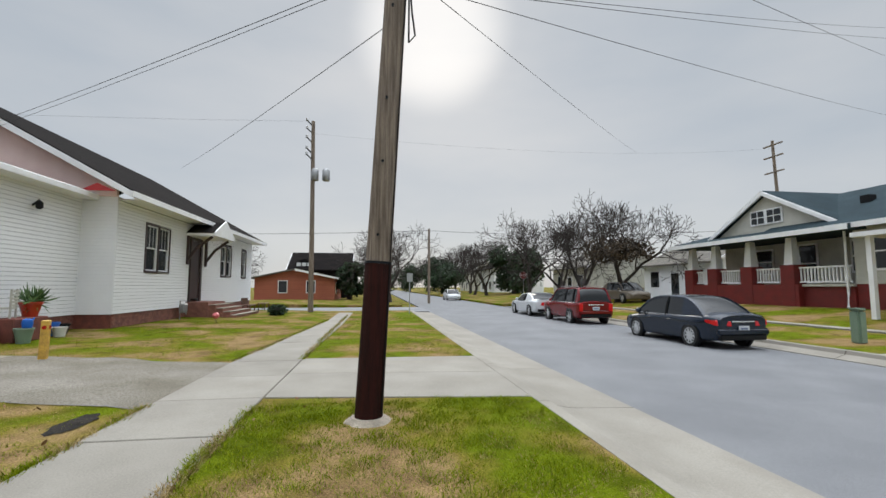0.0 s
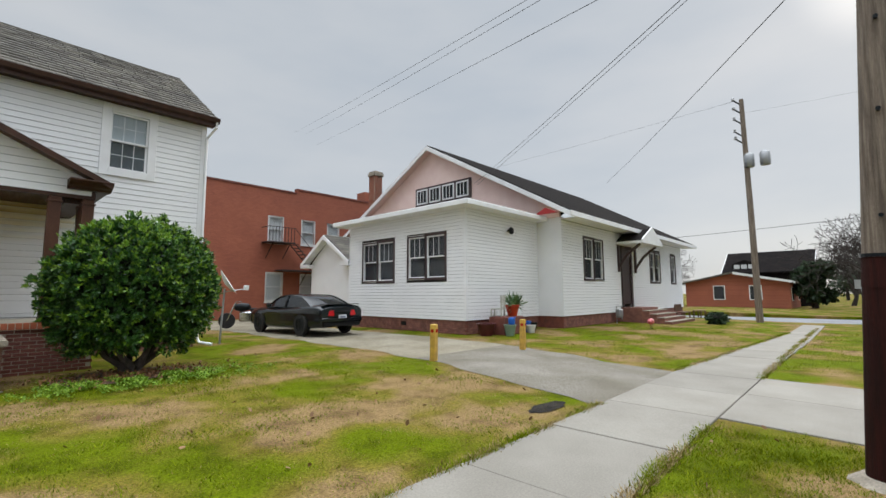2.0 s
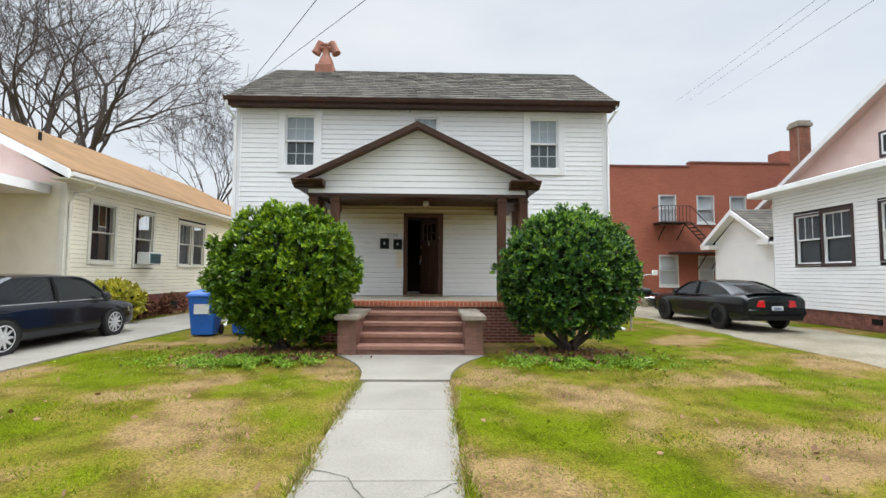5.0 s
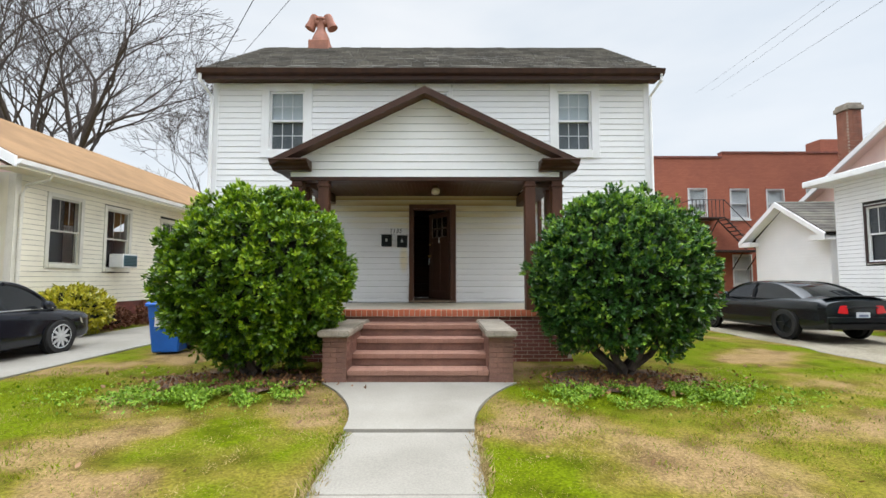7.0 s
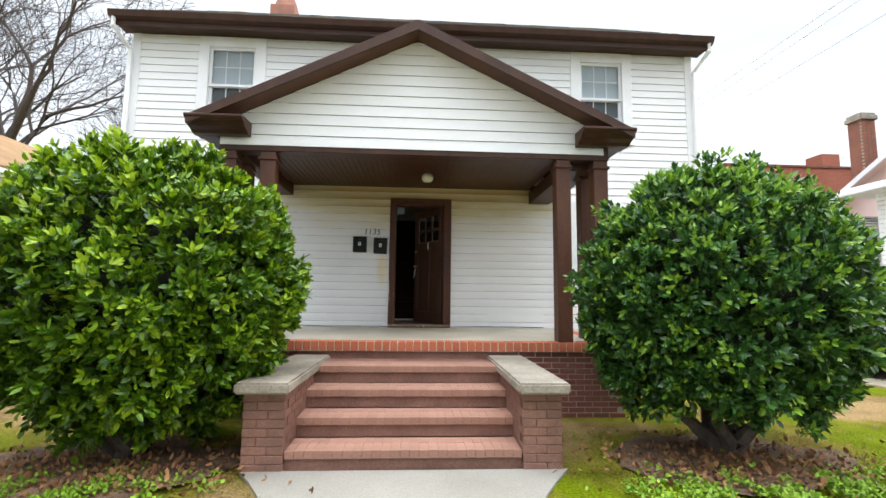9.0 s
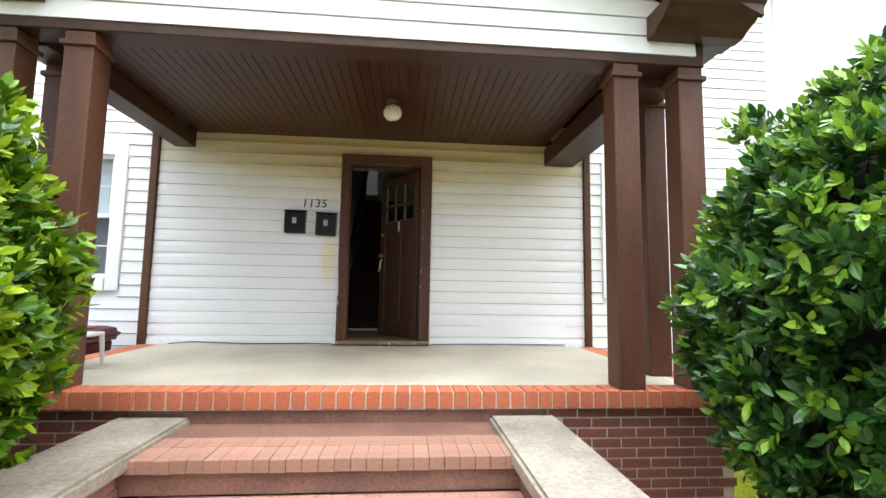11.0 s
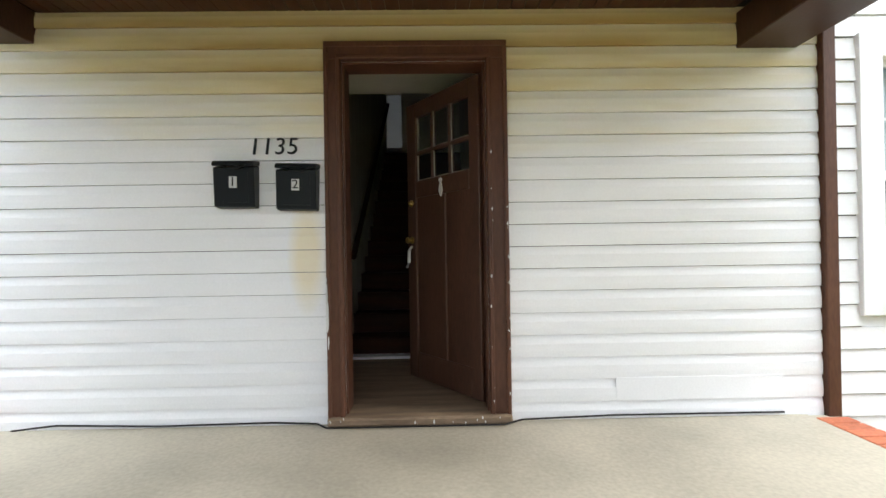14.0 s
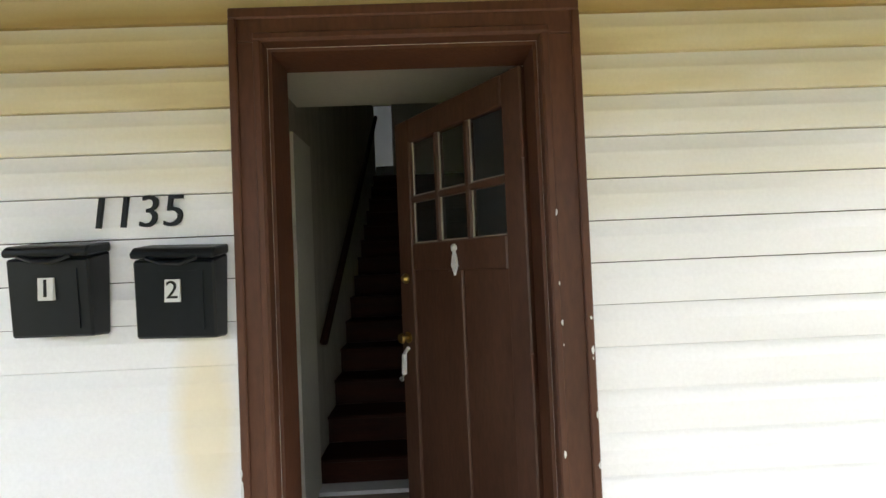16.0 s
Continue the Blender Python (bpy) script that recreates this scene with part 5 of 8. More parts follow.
for k in range(11):
    u = k / 11
    y_, z_ = 5.2 + 2.3 * u, 3.15 + 1.47 * u
    bs.hexa([(13.9, y_, z_), (17.5, y_, z_), (17.5, y_ + 0.23, z_ + 0.147), (13.9, y_ + 0.23, z_ + 0.147), (13.9, y_, z_ + 0.035), (17.5, y_, z_ + 0.035), (17.5, y_ + 0.23, z_ + 0.15), (13.9, y_ + 0.23, z_ + 0.15)])
part("wing_shingles", bs, SHINGLE, bung, kind="stuff")
# porch hood, door and steps
bd = part("side_door", Shape().box(24.0, WY + 0.02, 0.85, 25.1, WY + 0.08, 3.7), PLUM, bung, "dark front door")
part("side_door_casing", Shape().box(23.85, WY - 0.04, 0.7, 24.0, WY, 3.85).box(25.1, WY - 0.04, 0.7, 25.25, WY, 3.85).box(24.0, WY - 0.04, 3.7, 25.1, WY, 3.85), PLUM, bd)
hood = part("door_hood", Shape().prism([(23.2, 4.02), (24.6, 4.72), (26.0, 4.02)], "y", WY - 1.3, WY - 0.02), SHINGLE_DARK, bung)
part("hood_gable", Shape().prism([(23.15, 3.88), (23.15, 4.06), (24.6, 4.78), (26.05, 4.06), (26.05, 3.88)], "y", WY - 1.38, WY - 1.31), WHITE_TRIM, hood)
part("hood_soffit", Shape().box(23.2, WY - 1.3, 3.88, 26.0, WY - 0.02, 4.0), WHITE_TRIM, hood)
for x in (23.4, 25.7):
    part("bracket", Shape().tube([(x, WY - 0.05, 2.7), (x, WY - 0.5, 3.35), (x, WY - 1.15, 3.85)], 0.07, 6), PLUM, hood)
    part("bracket_post", Shape().box(x - 0.07, WY - 0.12, 2.5, x + 0.07, WY - 0.01, 3.88), PLUM, hood)
st = part("entry_steps", Shape().box(23.5, WY - 1.05, -0.3, 25.9, WY - 0.02, 0.70), BRICK_FOUND, bung, "red brick entry steps")
for k in range(4):
    part("step", Shape().box(23.53 + 0.02 * k, WY - 1.05 - 0.33 * (k + 1), -0.3, 26.3 + 0.42 * k, WY - 0.03 - 0.006 * (k + 1), 0.545 - 0.165 * k), BRICK_FOUND, st, bevel=0.01)
    part("tread_edge", Shape().box(23.52 + 0.02 * k, WY - 1.07 - 0.33 * (k + 1), 0.545 - 0.165 * k, 26.31 + 0.42 * k, WY - 0.96 - 0.33 * k, 0.575 - 0.165 * k), CAP, st)
sc = part("wall_lamp", Shape().lathe([(0.03, 0), (0.09, -0.05), (0.10, -0.2), (0.05, -0.26)], 10, (15.3, NY - 0.2, 4.0)), BLACK, bung, "black wall lamp")
part("lamp_arm", Shape().tube([(15.3, NY, 3.85), (15.3, NY - 0.2, 4.02)], 0.03, 6), BLACK, sc)

# ---- cream house on the other side ----
LX = -10.0
cream = thing("cream_house", "cream clapboard bungalow with tan shingle roof", "house")
c_w = [(0.98, 1.96, 1.87, 3.63), (2.95, 3.92, 1.80, 3.60), (5.62, 6.50, 1.87, 3.55), (6.66, 7.55, 1.87, 3.55)]
part("side_wall", pierced(Shape(), 0.05, 14.0, 0.75, 4.05, LX - 0.15, LX, c_w, "y"), CREAM, cream)
part("front_wall", Shape().box(-18.0, 0.05, 0.0, LX - 0.15, 0.2, 4.05), CREAM, cream)
part("rear_wall", Shape().box(-18.0, 13.85, 0.0, LX - 0.15, 14.0, 4.05), CREAM, cream)
part("far_wall", Shape().box(-18.15, 0.05, 0.0, -18.0, 14.0, 4.05), CREAM, cream)
part("foundation", Shape().box(LX - 0.2, 0.08, -0.3, LX - 0.02, 13.97, 0.75), BRICK_RED, cream, "dark red brick foundation")
CREAM_TRIM = mat("cream_window_trim", (0.70, 0.68, 0.60), (0.6, 0.58, 0.5), 0.5)
for a, b, c, d in c_w:
    sash_window(cream, a, b, c, d, LX, 0.11, CREAM_TRIM, (3, 1), BEIGE, lower_grid=False, axis="y", face=1)
# black sheet behind the boards, painting the lap shadow lines
sheets("building_paper", pierced(Shape(), 0.07, 13.98, 0.75, 4.0, LX + 0.0005, LX + 0.0025, [(a - 0.09, b + 0.09, c - 0.09, d + 0.09) for a, b, c, d in c_w], "y"), LAP_SHADE, cream)
lap_boards(cream, cut(0.05, 14.0, [(a - 0.11, b + 0.11, c - 0.11, d + 0.11) for a, b, c, d in c_w]), 0.75, 4.0, 0.13, LX, CREAM, "y", sign=1)
part("corner_board", Shape().box(LX - 0.15, 0.0, 0.75, LX + 0.03, 0.14, 4.0), CREAM_TRIM, cream)
RX, RZ = -14.3, 6.75
for ex in (LX + 0.6, -18.6):
    part("roof_slope", Shape().prism([(RX, RZ), (ex, 4.28), (ex, 4.16), (RX, RZ - 0.14)], "y", -0.6, 14.6), SHINGLE_TAN, cream)
part("gable_wall", Shape().prism([(-18.1, 4.05), (RX, RZ - 0.15), (LX, 4.05)], "y", 0.05, 0.2), PINK, cream, "peach painted front gable")
part("rake_board", Shape().prism([(RX, RZ - 0.03), (LX + 0.6, 4.26), (LX + 0.6, 4.02), (RX, RZ - 0.30)], "y", -0.66, -0.6), WHITE_TRIM, cream)
part("gutter", Shape().prism([(LX + 0.56, 4.06), (LX + 0.68, 4.10), (LX + 0.70, 4.20), (LX + 0.58, 4.20)], "y", -0.6, 14.6), WHITE_TRIM, cream, "white gutter")
part("soffit", Shape().box(LX, -0.55, 4.02, LX + 0.58, 14.5, 4.06), CREAM, cream)
part("downpipe", Shape().tube([(LX + 0.6, 0.35, 4.1), (LX + 0.5, 0.35, 3.92), (LX + 0.1, 0.2, 3.75), (LX + 0.08, 0.12, 3.5), (LX + 0.08, 0.12, 0.2)], 0.04, 8), CREAM_TRIM, cream)
part("porch_roof", Shape().box(-18.0, -3.0, 3.7, -10.4, 0.0, 3.95), WHITE_TRIM, cream)
for x in (-10.6, -14.0, -17.6):
    part("porch_column", Shape().box(x - 0.15, -2.9, 0.7, x + 0.15, -2.6, 3.7), CREAM_TRIM, cream)
part("porch_floor", Shape().box(-18.0, -3.0, -0.3, -10.4, 0.0, 0.7), BRICK_RED, cream)
part("roof_vent", Shape().tube([(-12.2, 1.6, 5.4), (-12.2, 1.6, 5.95)], 0.05, 8), BLACK, cream)
ac = thing("air_conditioner", "white window air conditioner with blue-grey side", "air conditioner", pose(LX, 3.43, 1.82))
part("housing", Shape().box(0.02, -0.33, 0.0, 0.45, 0.33, 0.42), STEEL_WHITE, ac, bevel=0.015)
part("grille", Shape().box(0.45, -0.29, 0.04, 0.462, 0.29, 0.38), mat("blue_grey_grille", (0.07, 0.17, 0.21), (0.05, 0.13, 0.16), 0.6), ac)
for k in range(7):
    part("fin", Shape().box(0.462, -0.28, 0.06 + 0.045 * k, 0.472, 0.28, 0.075 + 0.045 * k), BLACK, ac)

# ---- red brick building behind ----
bb = thing("brick_building", "two-storey painted red brick building with fire escape", "building")
b_w = [(13.45, 14.35, 4.70, 6.24), (15.7, 16.6, 4.72, 6.22), (17.65, 18.5, 4.75, 6.2), (13.4, 14.4, 1.06, 2.72), (15.7, 16.6, 1.2, 2.68), (19.8, 20.7, 4.75, 6.2)]
part("wall", pierced(Shape(), 4.0, 15.28, -0.3, 7.95, 13.0, 13.3, b_w[:1] + b_w[3:4]), BRICK_WALL, bb)
part("wall", pierced(Shape(), 15.28, 30.0, -0.3, 8.2, 13.0, 13.3, [b_w[1], b_w[2], b_w[4], b_w[5]]), BRICK_WALL, bb)
part("side_wall", Shape().box(4.0, 13.3, -0.3, 4.3, 25, 7.95), BRICK_WALL, bb)
part("parapet_cap", Shape().box(3.95, 12.95, 7.95, 15.27, 13.35, 8.05), BRICK_RED, bb)
part("parapet_cap", Shape().box(15.27, 12.95, 8.2, 30.05, 13.35, 8.3), BRICK_RED, bb)
part("roof", Shape().box(4.3, 13.3, 7.5, 30.0, 25, 7.6), SHINGLE_DARK, bb)
part("roof_stack", Shape().box(21.5, 14.0, 7.6, 22.5, 15.0, 9.3), BRICK_WALL, bb)
for a, b, c, d in b_w:
    sash_window(bb, a, b, c, d, 13.03, 0.07, STEEL_WHITE, None, STEEL_WHITE, curtain=CURTAIN_PALE)
    part("lintel", Shape().box(a - 0.1, 12.97, d + 0.07, b + 0.1, 13.0, d + 0.2), BRICK_WALL, bb)
    part("sill", Shape().box(a - 0.1, 12.94, c - 0.16, b + 0.1, 13.0, c - 0.07), STEEL_WHITE, bb)
IRON = mat("rusted_dark_iron", (0.035, 0.02, 0.018), (0.02, 0.014, 0.013), 0.7)
fe = thing("fire_escape", "dark iron fire escape on brick wall", "fire escape", pose(13.0, 12.98, 4.55))
part("platform", Shape().box(0.0, -1.0, 0.0, 1.7, 0.0, 0.06), IRON, fe)
for k in range(9):
    part("rail_post", Shape().box(0.02 + 0.2 * k, -1.0, 0.06, 0.045 + 0.2 * k, -0.975, 0.95), IRON, fe)
part("top_rail", Shape().tube([(0.0, 0.0, 0.95), (0.0, -1.0, 0.95), (1.7, -1.0, 0.95)], 0.02, 6), IRON, fe)
part("stringer", Shape().tube([(1.7, -0.95, 0.03), (3.2, -0.95, -1.55)], 0.035, 6), IRON, fe)
part("stringer", Shape().tube([(1.7, -0.3, 0.03), (3.2, -0.3, -1.55)], 0.035, 6), IRON, fe)
part("stair_rail", Shape().tube([(1.7, -0.95, 0.95), (3.2, -0.95, -0.65)], 0.02, 6), IRON, fe)
for k in range(8):
    part("tread", Shape().box(1.75 + 0.19 * k, -0.95, -0.05 - 0.195 * k, 1.95 + 0.19 * k, -0.3, -0.02 - 0.195 * k), IRON, fe)
part("lower_platform", Shape().box(0.9, -1.0, -1.7, 3.6, 0.0, -1.62), IRON, fe)
for x in (0.3, 1.4, 2.6, 3.4):
    part("brace", Shape().tube([(x, -0.95, 0.0 if x < 2 else -1.66), (x, 0.0, -0.9 if x < 2 else -2.6)], 0.03, 6), IRON, fe)


# ---- house across the street with a deep porch ----
opp = thing("porch_house", "grey-green bungalow with red brick porch across street", "house")
OY = -33.5
part("porch_base", Shape().box(19.1, OY - 2.6, 0.2, 27.0, OY, 1.55), RED_PAINT, opp, "red painted brick porch base")
part("body_base", Shape().box(9.0, -45, 0.2, 26.5, OY - 2.61, 1.55), RED_PAINT, opp)
part("body_wall", Shape().box(9.0, -45, 1.55, 26.5, OY - 2.61, 4.05), BEIGE, opp)
part("side_bay", Shape().box(9.0, OY - 2.6, 1.56, 16.8, OY - 0.4, 4.0), BEIGE, opp)
part("side_bay_base", Shape().box(9.0, OY - 2.59, 0.2, 16.8, OY - 0.4, 1.55), RED_PAINT, opp)
lap_boards(opp, lambda z, t: [(9.0, 16.8)], 1.56, 4.0, 0.16, OY - 0.4, BEIGE, sign=1, single=False)
for x, wdt in ((19.65, 0.75), (22.1, 0.75), (24.6, 0.75), (26.6, 0.75)):
    pr = part("brick_pier", Shape().box(x - wdt / 2, OY - 0.7, 0.2, x + wdt / 2, OY + 0.03, 2.5), RED_PAINT, opp, bevel=0.02)
    part("column", Shape().loft([[(x - 0.24, OY - 0.57, 2.5), (x + 0.24, OY - 0.57, 2.5), (x + 0.24, OY - 0.09, 2.5), (x - 0.24, OY - 0.09, 2.5)], [(x - 0.15, OY - 0.48, 3.85), (x + 0.15, OY - 0.48, 3.85), (x + 0.15, OY - 0.18, 3.85), (x - 0.15, OY - 0.18, 3.85)]]), WHITE_TRIM, pr, "tapered white column")
for a, b in ((20.05, 21.7), (22.5, 24.2), (24.98, 26.2), (16.9, 19.25)):
    y = OY - 0.3
    rl = part("balustrade", Shape().box(a, y - 0.06, 2.3, b, y + 0.06, 2.38).box(a, y - 0.05, 1.62, b, y + 0.05, 1.70), WHITE_TRIM, opp, "white porch balustrade")
    k = a + 0.08
    while k < b:
        part("baluster", Shape().box(k - 0.03, y - 0.03, 1.7, k + 0.03, y + 0.03, 2.3), WHITE_TRIM, rl)
        k += 0.17
part("porch_floor", Shape().box(16.8, OY - 2.6, 1.45, 19.1, OY - 0.2, 1.56), BEIGE, opp)
part("porch_under", Shape().box(16.8, OY - 2.6, 0.2, 19.1, OY - 0.3, 1.45), RED_PAINT, opp)
part("porch_roof", Shape().hexa([(16.2, OY - 2.6, 3.85), (27.6, OY - 2.6, 3.85), (27.6, OY + 0.6, 3.85), (16.2, OY + 0.6, 3.85), (16.8, OY - 2.6, 4.9), (27.0, OY - 2.6, 4.9), (27.6, OY + 0.6, 4.05), (16.2, OY + 0.6, 4.05)]), SHINGLE_BLUE, opp)
part("porch_fascia", Shape().box(16.2, OY + 0.6, 3.83, 27.6, OY + 0.68, 4.06), WHITE_TRIM, opp)
part("front_gable", Shape().prism([(17.5, 4.2), (21.2, 6.30), (24.9, 4.2)], "y", OY - 2.9, OY - 0.62), BEIGE, opp)
for sg in (-1, 1):
    part("gable_roof", Shape().prism([(21.2, 6.55), (21.2 + sg * 4.4, 4.12), (21.2 + sg * 4.4, 3.98), (21.2, 6.4)], "y", -46, OY - 0.4), SHINGLE_BLUE, opp)
    part("gable_rake", Shape().prism([(21.2, 6.52), (21.2 + sg * 4.4, 4.08), (21.2 + sg * 4.4, 3.86), (21.2, 6.28)], "y", OY - 0.4, OY - 0.3), WHITE_TRIM, opp)
part("long_roof", Shape().prism([(OY + 0.3, 4.1), (-38.5, 6.5), (-46, 4.1)], "x", 8.4, 21.0), SHINGLE_BLUE, opp)
part("long_fascia", Shape().box(8.4, OY + 0.3, 3.9, 17.4, OY + 0.38, 4.12), WHITE_TRIM, opp)
for a, b in ((20.35, 21.15), (21.35, 22.15)):
    wv = part("gable_window", Shape().box(a - 0.08, OY - 0.62, 4.75, b + 0.08, OY - 0.56, 5.55), WHITE_TRIM, opp)
    part("pane", Shape().box(a, OY - 0.56, 4.82, b, OY - 0.55, 5.48), GLASS_CAR, wv)
    part("muntin", Shape().box((a + b) / 2 - 0.02, OY - 0.55, 4.82, (a + b) / 2 + 0.02, OY - 0.54, 5.48).box(a, OY - 0.55, 5.13, b, OY - 0.541, 5.17), WHITE_TRIM, wv)
for a, b, c, d, yy in ((15.2, 16.2, 2.2, 3.6, OY - 0.36), (17.6, 18.6, 2.2, 3.6, OY - 2.57), (20.4, 21.3, 1.7, 3.6, OY - 2.57), (23.0, 24.2, 2.2, 3.5, OY - 2.57)):
    wv = part("window", Shape().box(a - 0.1, yy - 0.02, c - 0.1, b + 0.1, yy + 0.02, d + 0.1), WHITE_TRIM, opp)
    part("pane", Shape().box(a, yy + 0.02, c, b, yy + 0.03, d), GLASS_CAR, wv)
    part("meeting_rail", Shape().box(a, yy + 0.03, (c + d) / 2 - 0.03, b, yy + 0.04, (c + d) / 2 + 0.03), WHITE_TRIM, wv)
part("carport_roof", Shape().box(6.0, OY - 0.3, 3.21, 14.2, OY + 3.0, 3.38), WHITE_TRIM, opp)
for x in (13.77, 9.5):
    part("carport_post", Shape().box(x - 0.08, OY + 2.62, 0.3, x + 0.08, OY + 2.78, 3.21), WHITE_TRIM, opp)
part("downpipe", Shape().tube([(17.0, OY - 0.2, 3.9), (17.0, OY - 0.2, 1.2), (16.8, OY + 0.1, 0.55)], 0.05, 6), WHITE_TRIM, opp)
part("vent", Shape().box(17.5, -36.2, 5.3, 17.9, -35.8, 5.65), BLACK, opp)


def far_house(label, m, w, d, h, rise, wall, roof, windows, group="houses down the street"):
    """A plain gabled house: ridge along local x, front towards local -y."""
    t = thing("house", label, "house", m, group)
    part("wall", Shape().box(-w / 2, 0, -0.3, w / 2, d, h), wall, t)
    for sg in (0, 1):
        e = -0.5 if sg == 0 else d + 0.5
        part("roof_slope", Shape().prism([(d / 2, h + rise), (e, h - 0.1), (e, h - 0.25), (d / 2, h + rise - 0.15)], "x", -w / 2 - 0.4, w / 2 + 0.4), roof, t)
    for sx in (-w / 2, w / 2):
        part("gable", Shape().prism([(0, h), (d / 2, h + rise - 0.15), (d, h)], "x", sx - 0.06, sx + 0.06), wall, t)
        part("rake_board", Shape().prism([(d / 2, h + rise), (-0.5, h - 0.08), (-0.5, h - 0.3), (d / 2, h + rise - 0.25)], "x", sx + (0.4 if sx > 0 else -0.46), sx + (0.46 if sx > 0 else -0.4)), WHITE_TRIM, t)
    for a, b, c, e in windows:
        f = part("window", Shape().box(a - 0.08, -0.05, c - 0.08, b + 0.08, -0.005, e + 0.08), WHITE_TRIM, t)
        part("pane", Shape().box(a, -0.06, c, b, -0.05, e), GLASS_CAR, f)
    for c, e in ((1.0, 2.3),):
        for y in (d * 0.25, d * 0.6):
            f = part("window", Shape().box(-w / 2 - 0.05, y - 0.08, c - 0.08, -w / 2 - 0.005, y + 0.98, e + 0.08), WHITE_TRIM, t)
            part("pane", Shape().box(-w / 2 - 0.06, y, c, -w / 2 - 0.05, y + 0.9, e), GLASS_CAR, f)
    return t


W3 = [(-3.4, -2.2, 1.0, 2.4), (-0.5, 0.5, 0.1, 2.2), (2.0, 3.4, 1.0, 2.4)]
far_house("low red brick cottage with shallow roof", pose(59, -8.75, -0.2), 10.0, 8.9, 2.8, 0.95, BRICK_WALL, SHINGLE, [(-3.6, -2.4, 0.9, 2.1), (2.6, 3.6, 0.9, 2.1)])
dark_house = far_house("dark two-storey house with steep black roof", pose(66, -5.6, -0.2, 0, 0, -90), 8.2, 8.0, 4.2, 2.6, SHINGLE_DARK, SHINGLE_DARK, [(1.2, 2.4, 1.2, 2.6)])
dormer = part("dormer", Shape().prism([(-3.5, 3.9), (-3.5, 5.2), (-2.2, 5.7), (-0.9, 5.2), (-0.9, 3.9)], "y", 0.4, 3.6), SHINGLE_DARK, dark_house)
for k in range(3):
    part("window_pane", Shape().box(-3.3 + 0.75 * k, 0.34, 4.15, -2.7 + 0.75 * k, 0.398, 5.1), STEEL_WHITE, dormer, "white dormer window")
far_house("white gabled house at the street corner", pose(50, -36.0, 0.3, 0, 0, 180), 10.0, 9.0, 3.4, 2.0, BEIGE, SHINGLE, W3)
far_house("white bungalow beyond the corner", pose(48, -45.0, 0.4, 0, 0, 170), 11.0, 8.0, 3.0, 2.2, WHITE, SHINGLE, W3)
far_house("white bungalow beside the porch house", pose(35.5, -39.0, 0.4, 0, 0, 180), 9.0, 9.0, 3.1, 2.1, WHITE, SHINGLE, W3)
far_house("pale house far along the street", pose(82, -34, 0.0, 0, 0, 180), 11.0, 9.0, 4.8, 2.4, WHITE, SHINGLE_DARK, W3)
far_house("grey house far along the street", pose(108, -35, 0.0, 0, 0, 180), 12.0, 9.0, 5.0, 2.6, BEIGE, SHINGLE_DARK, W3)
far_house("white house far along the street", pose(90, -6.0, 0.0, 0, 0, 0), 11.0, 9.0, 4.0, 2.6, WHITE, SHINGLE_DARK, W3)
far_house("white house behind the camera", pose(-8, -36, 0.4, 0, 0, 180), 11.0, 9.0, 4.5, 2.6, WHITE, SHINGLE_DARK, W3)


# ---- vehicles ----
def paint(name, c):
    return mat(name, c, tuple(v * 0.9 for v in c), 0.12, metal=0.0, bump=0, spread=0.03, coat=0.0, spec=0.5)


ALLOY = mat("alloy_wheel", (0.66, 0.67, 0.68), (0.55, 0.56, 0.57), 0.32, metal=0.3, bump=0)
PLATE_BLUE = mat("plate_lettering", (0.16, 0.19, 0.28), None, 0.5)


def wheel(parent, x, y, r, w, spokes, rim_mat):
    side = 1 if x > 0 else -1
    ring = Shape().lathe([(r * 0.66, -w / 2), (r * 0.93, -w / 2), (r, -w * 0.32), (r, w * 0.32), (r * 0.93, w / 2), (r * 0.66, w / 2), (r * 0.64, 0.0), (r * 0.66, -w / 2)], 28, (x, y, r), "x")
    ring.f = ring.f[:-2]
    tyre = part("tyre", ring, RUBBER, parent, smooth=True)
    xo = x + side * w * 0.40
    rim = Shape().lathe([(r * 0.68, 0.0), (r * 0.70, side * 0.02), (r * 0.62, side * 0.025), (r * 0.60, -side * 0.05), (0.05, -side * 0.06)], 28, (xo, y, r), "x")
    part("rim", rim, BLACK_METAL, tyre, smooth=True)
    part("rim_lip", Shape().tube([(xo + side * 0.015, y + r * 0.66 * math.cos(k * math.pi / 12), r + r * 0.66 * math.sin(k * math.pi / 12)) for k in range(25)], 0.014, 6), rim_mat, tyre, smooth=True)
    part("hub_cap", Shape().lathe([(0.002, side * 0.034), (0.05, side * 0.03), (0.055, -side * 0.02)], 12, (xo, y, r), "x"), rim_mat, tyre, smooth=True)
    for k in range(spokes):
        a = 2 * math.pi * k / spokes
        c, s_ = math.cos(a), math.sin(a)
        def pt(rad, off, xx):
            return (xo + side * xx, y + c * rad - s_ * off, r + s_ * rad + c * off)
        part("spoke", Shape().hexa([pt(0.03, -0.035, -0.02), pt(r * 0.64, -0.022, -0.02), pt(r * 0.64, 0.022, -0.02), pt(0.03, 0.035, -0.02), pt(0.03, -0.028, 0.022), pt(r * 0.64, -0.018, 0.012), pt(r * 0.64, 0.018, 0.012), pt(0.03, 0.028, 0.022)]), rim_mat, tyre)


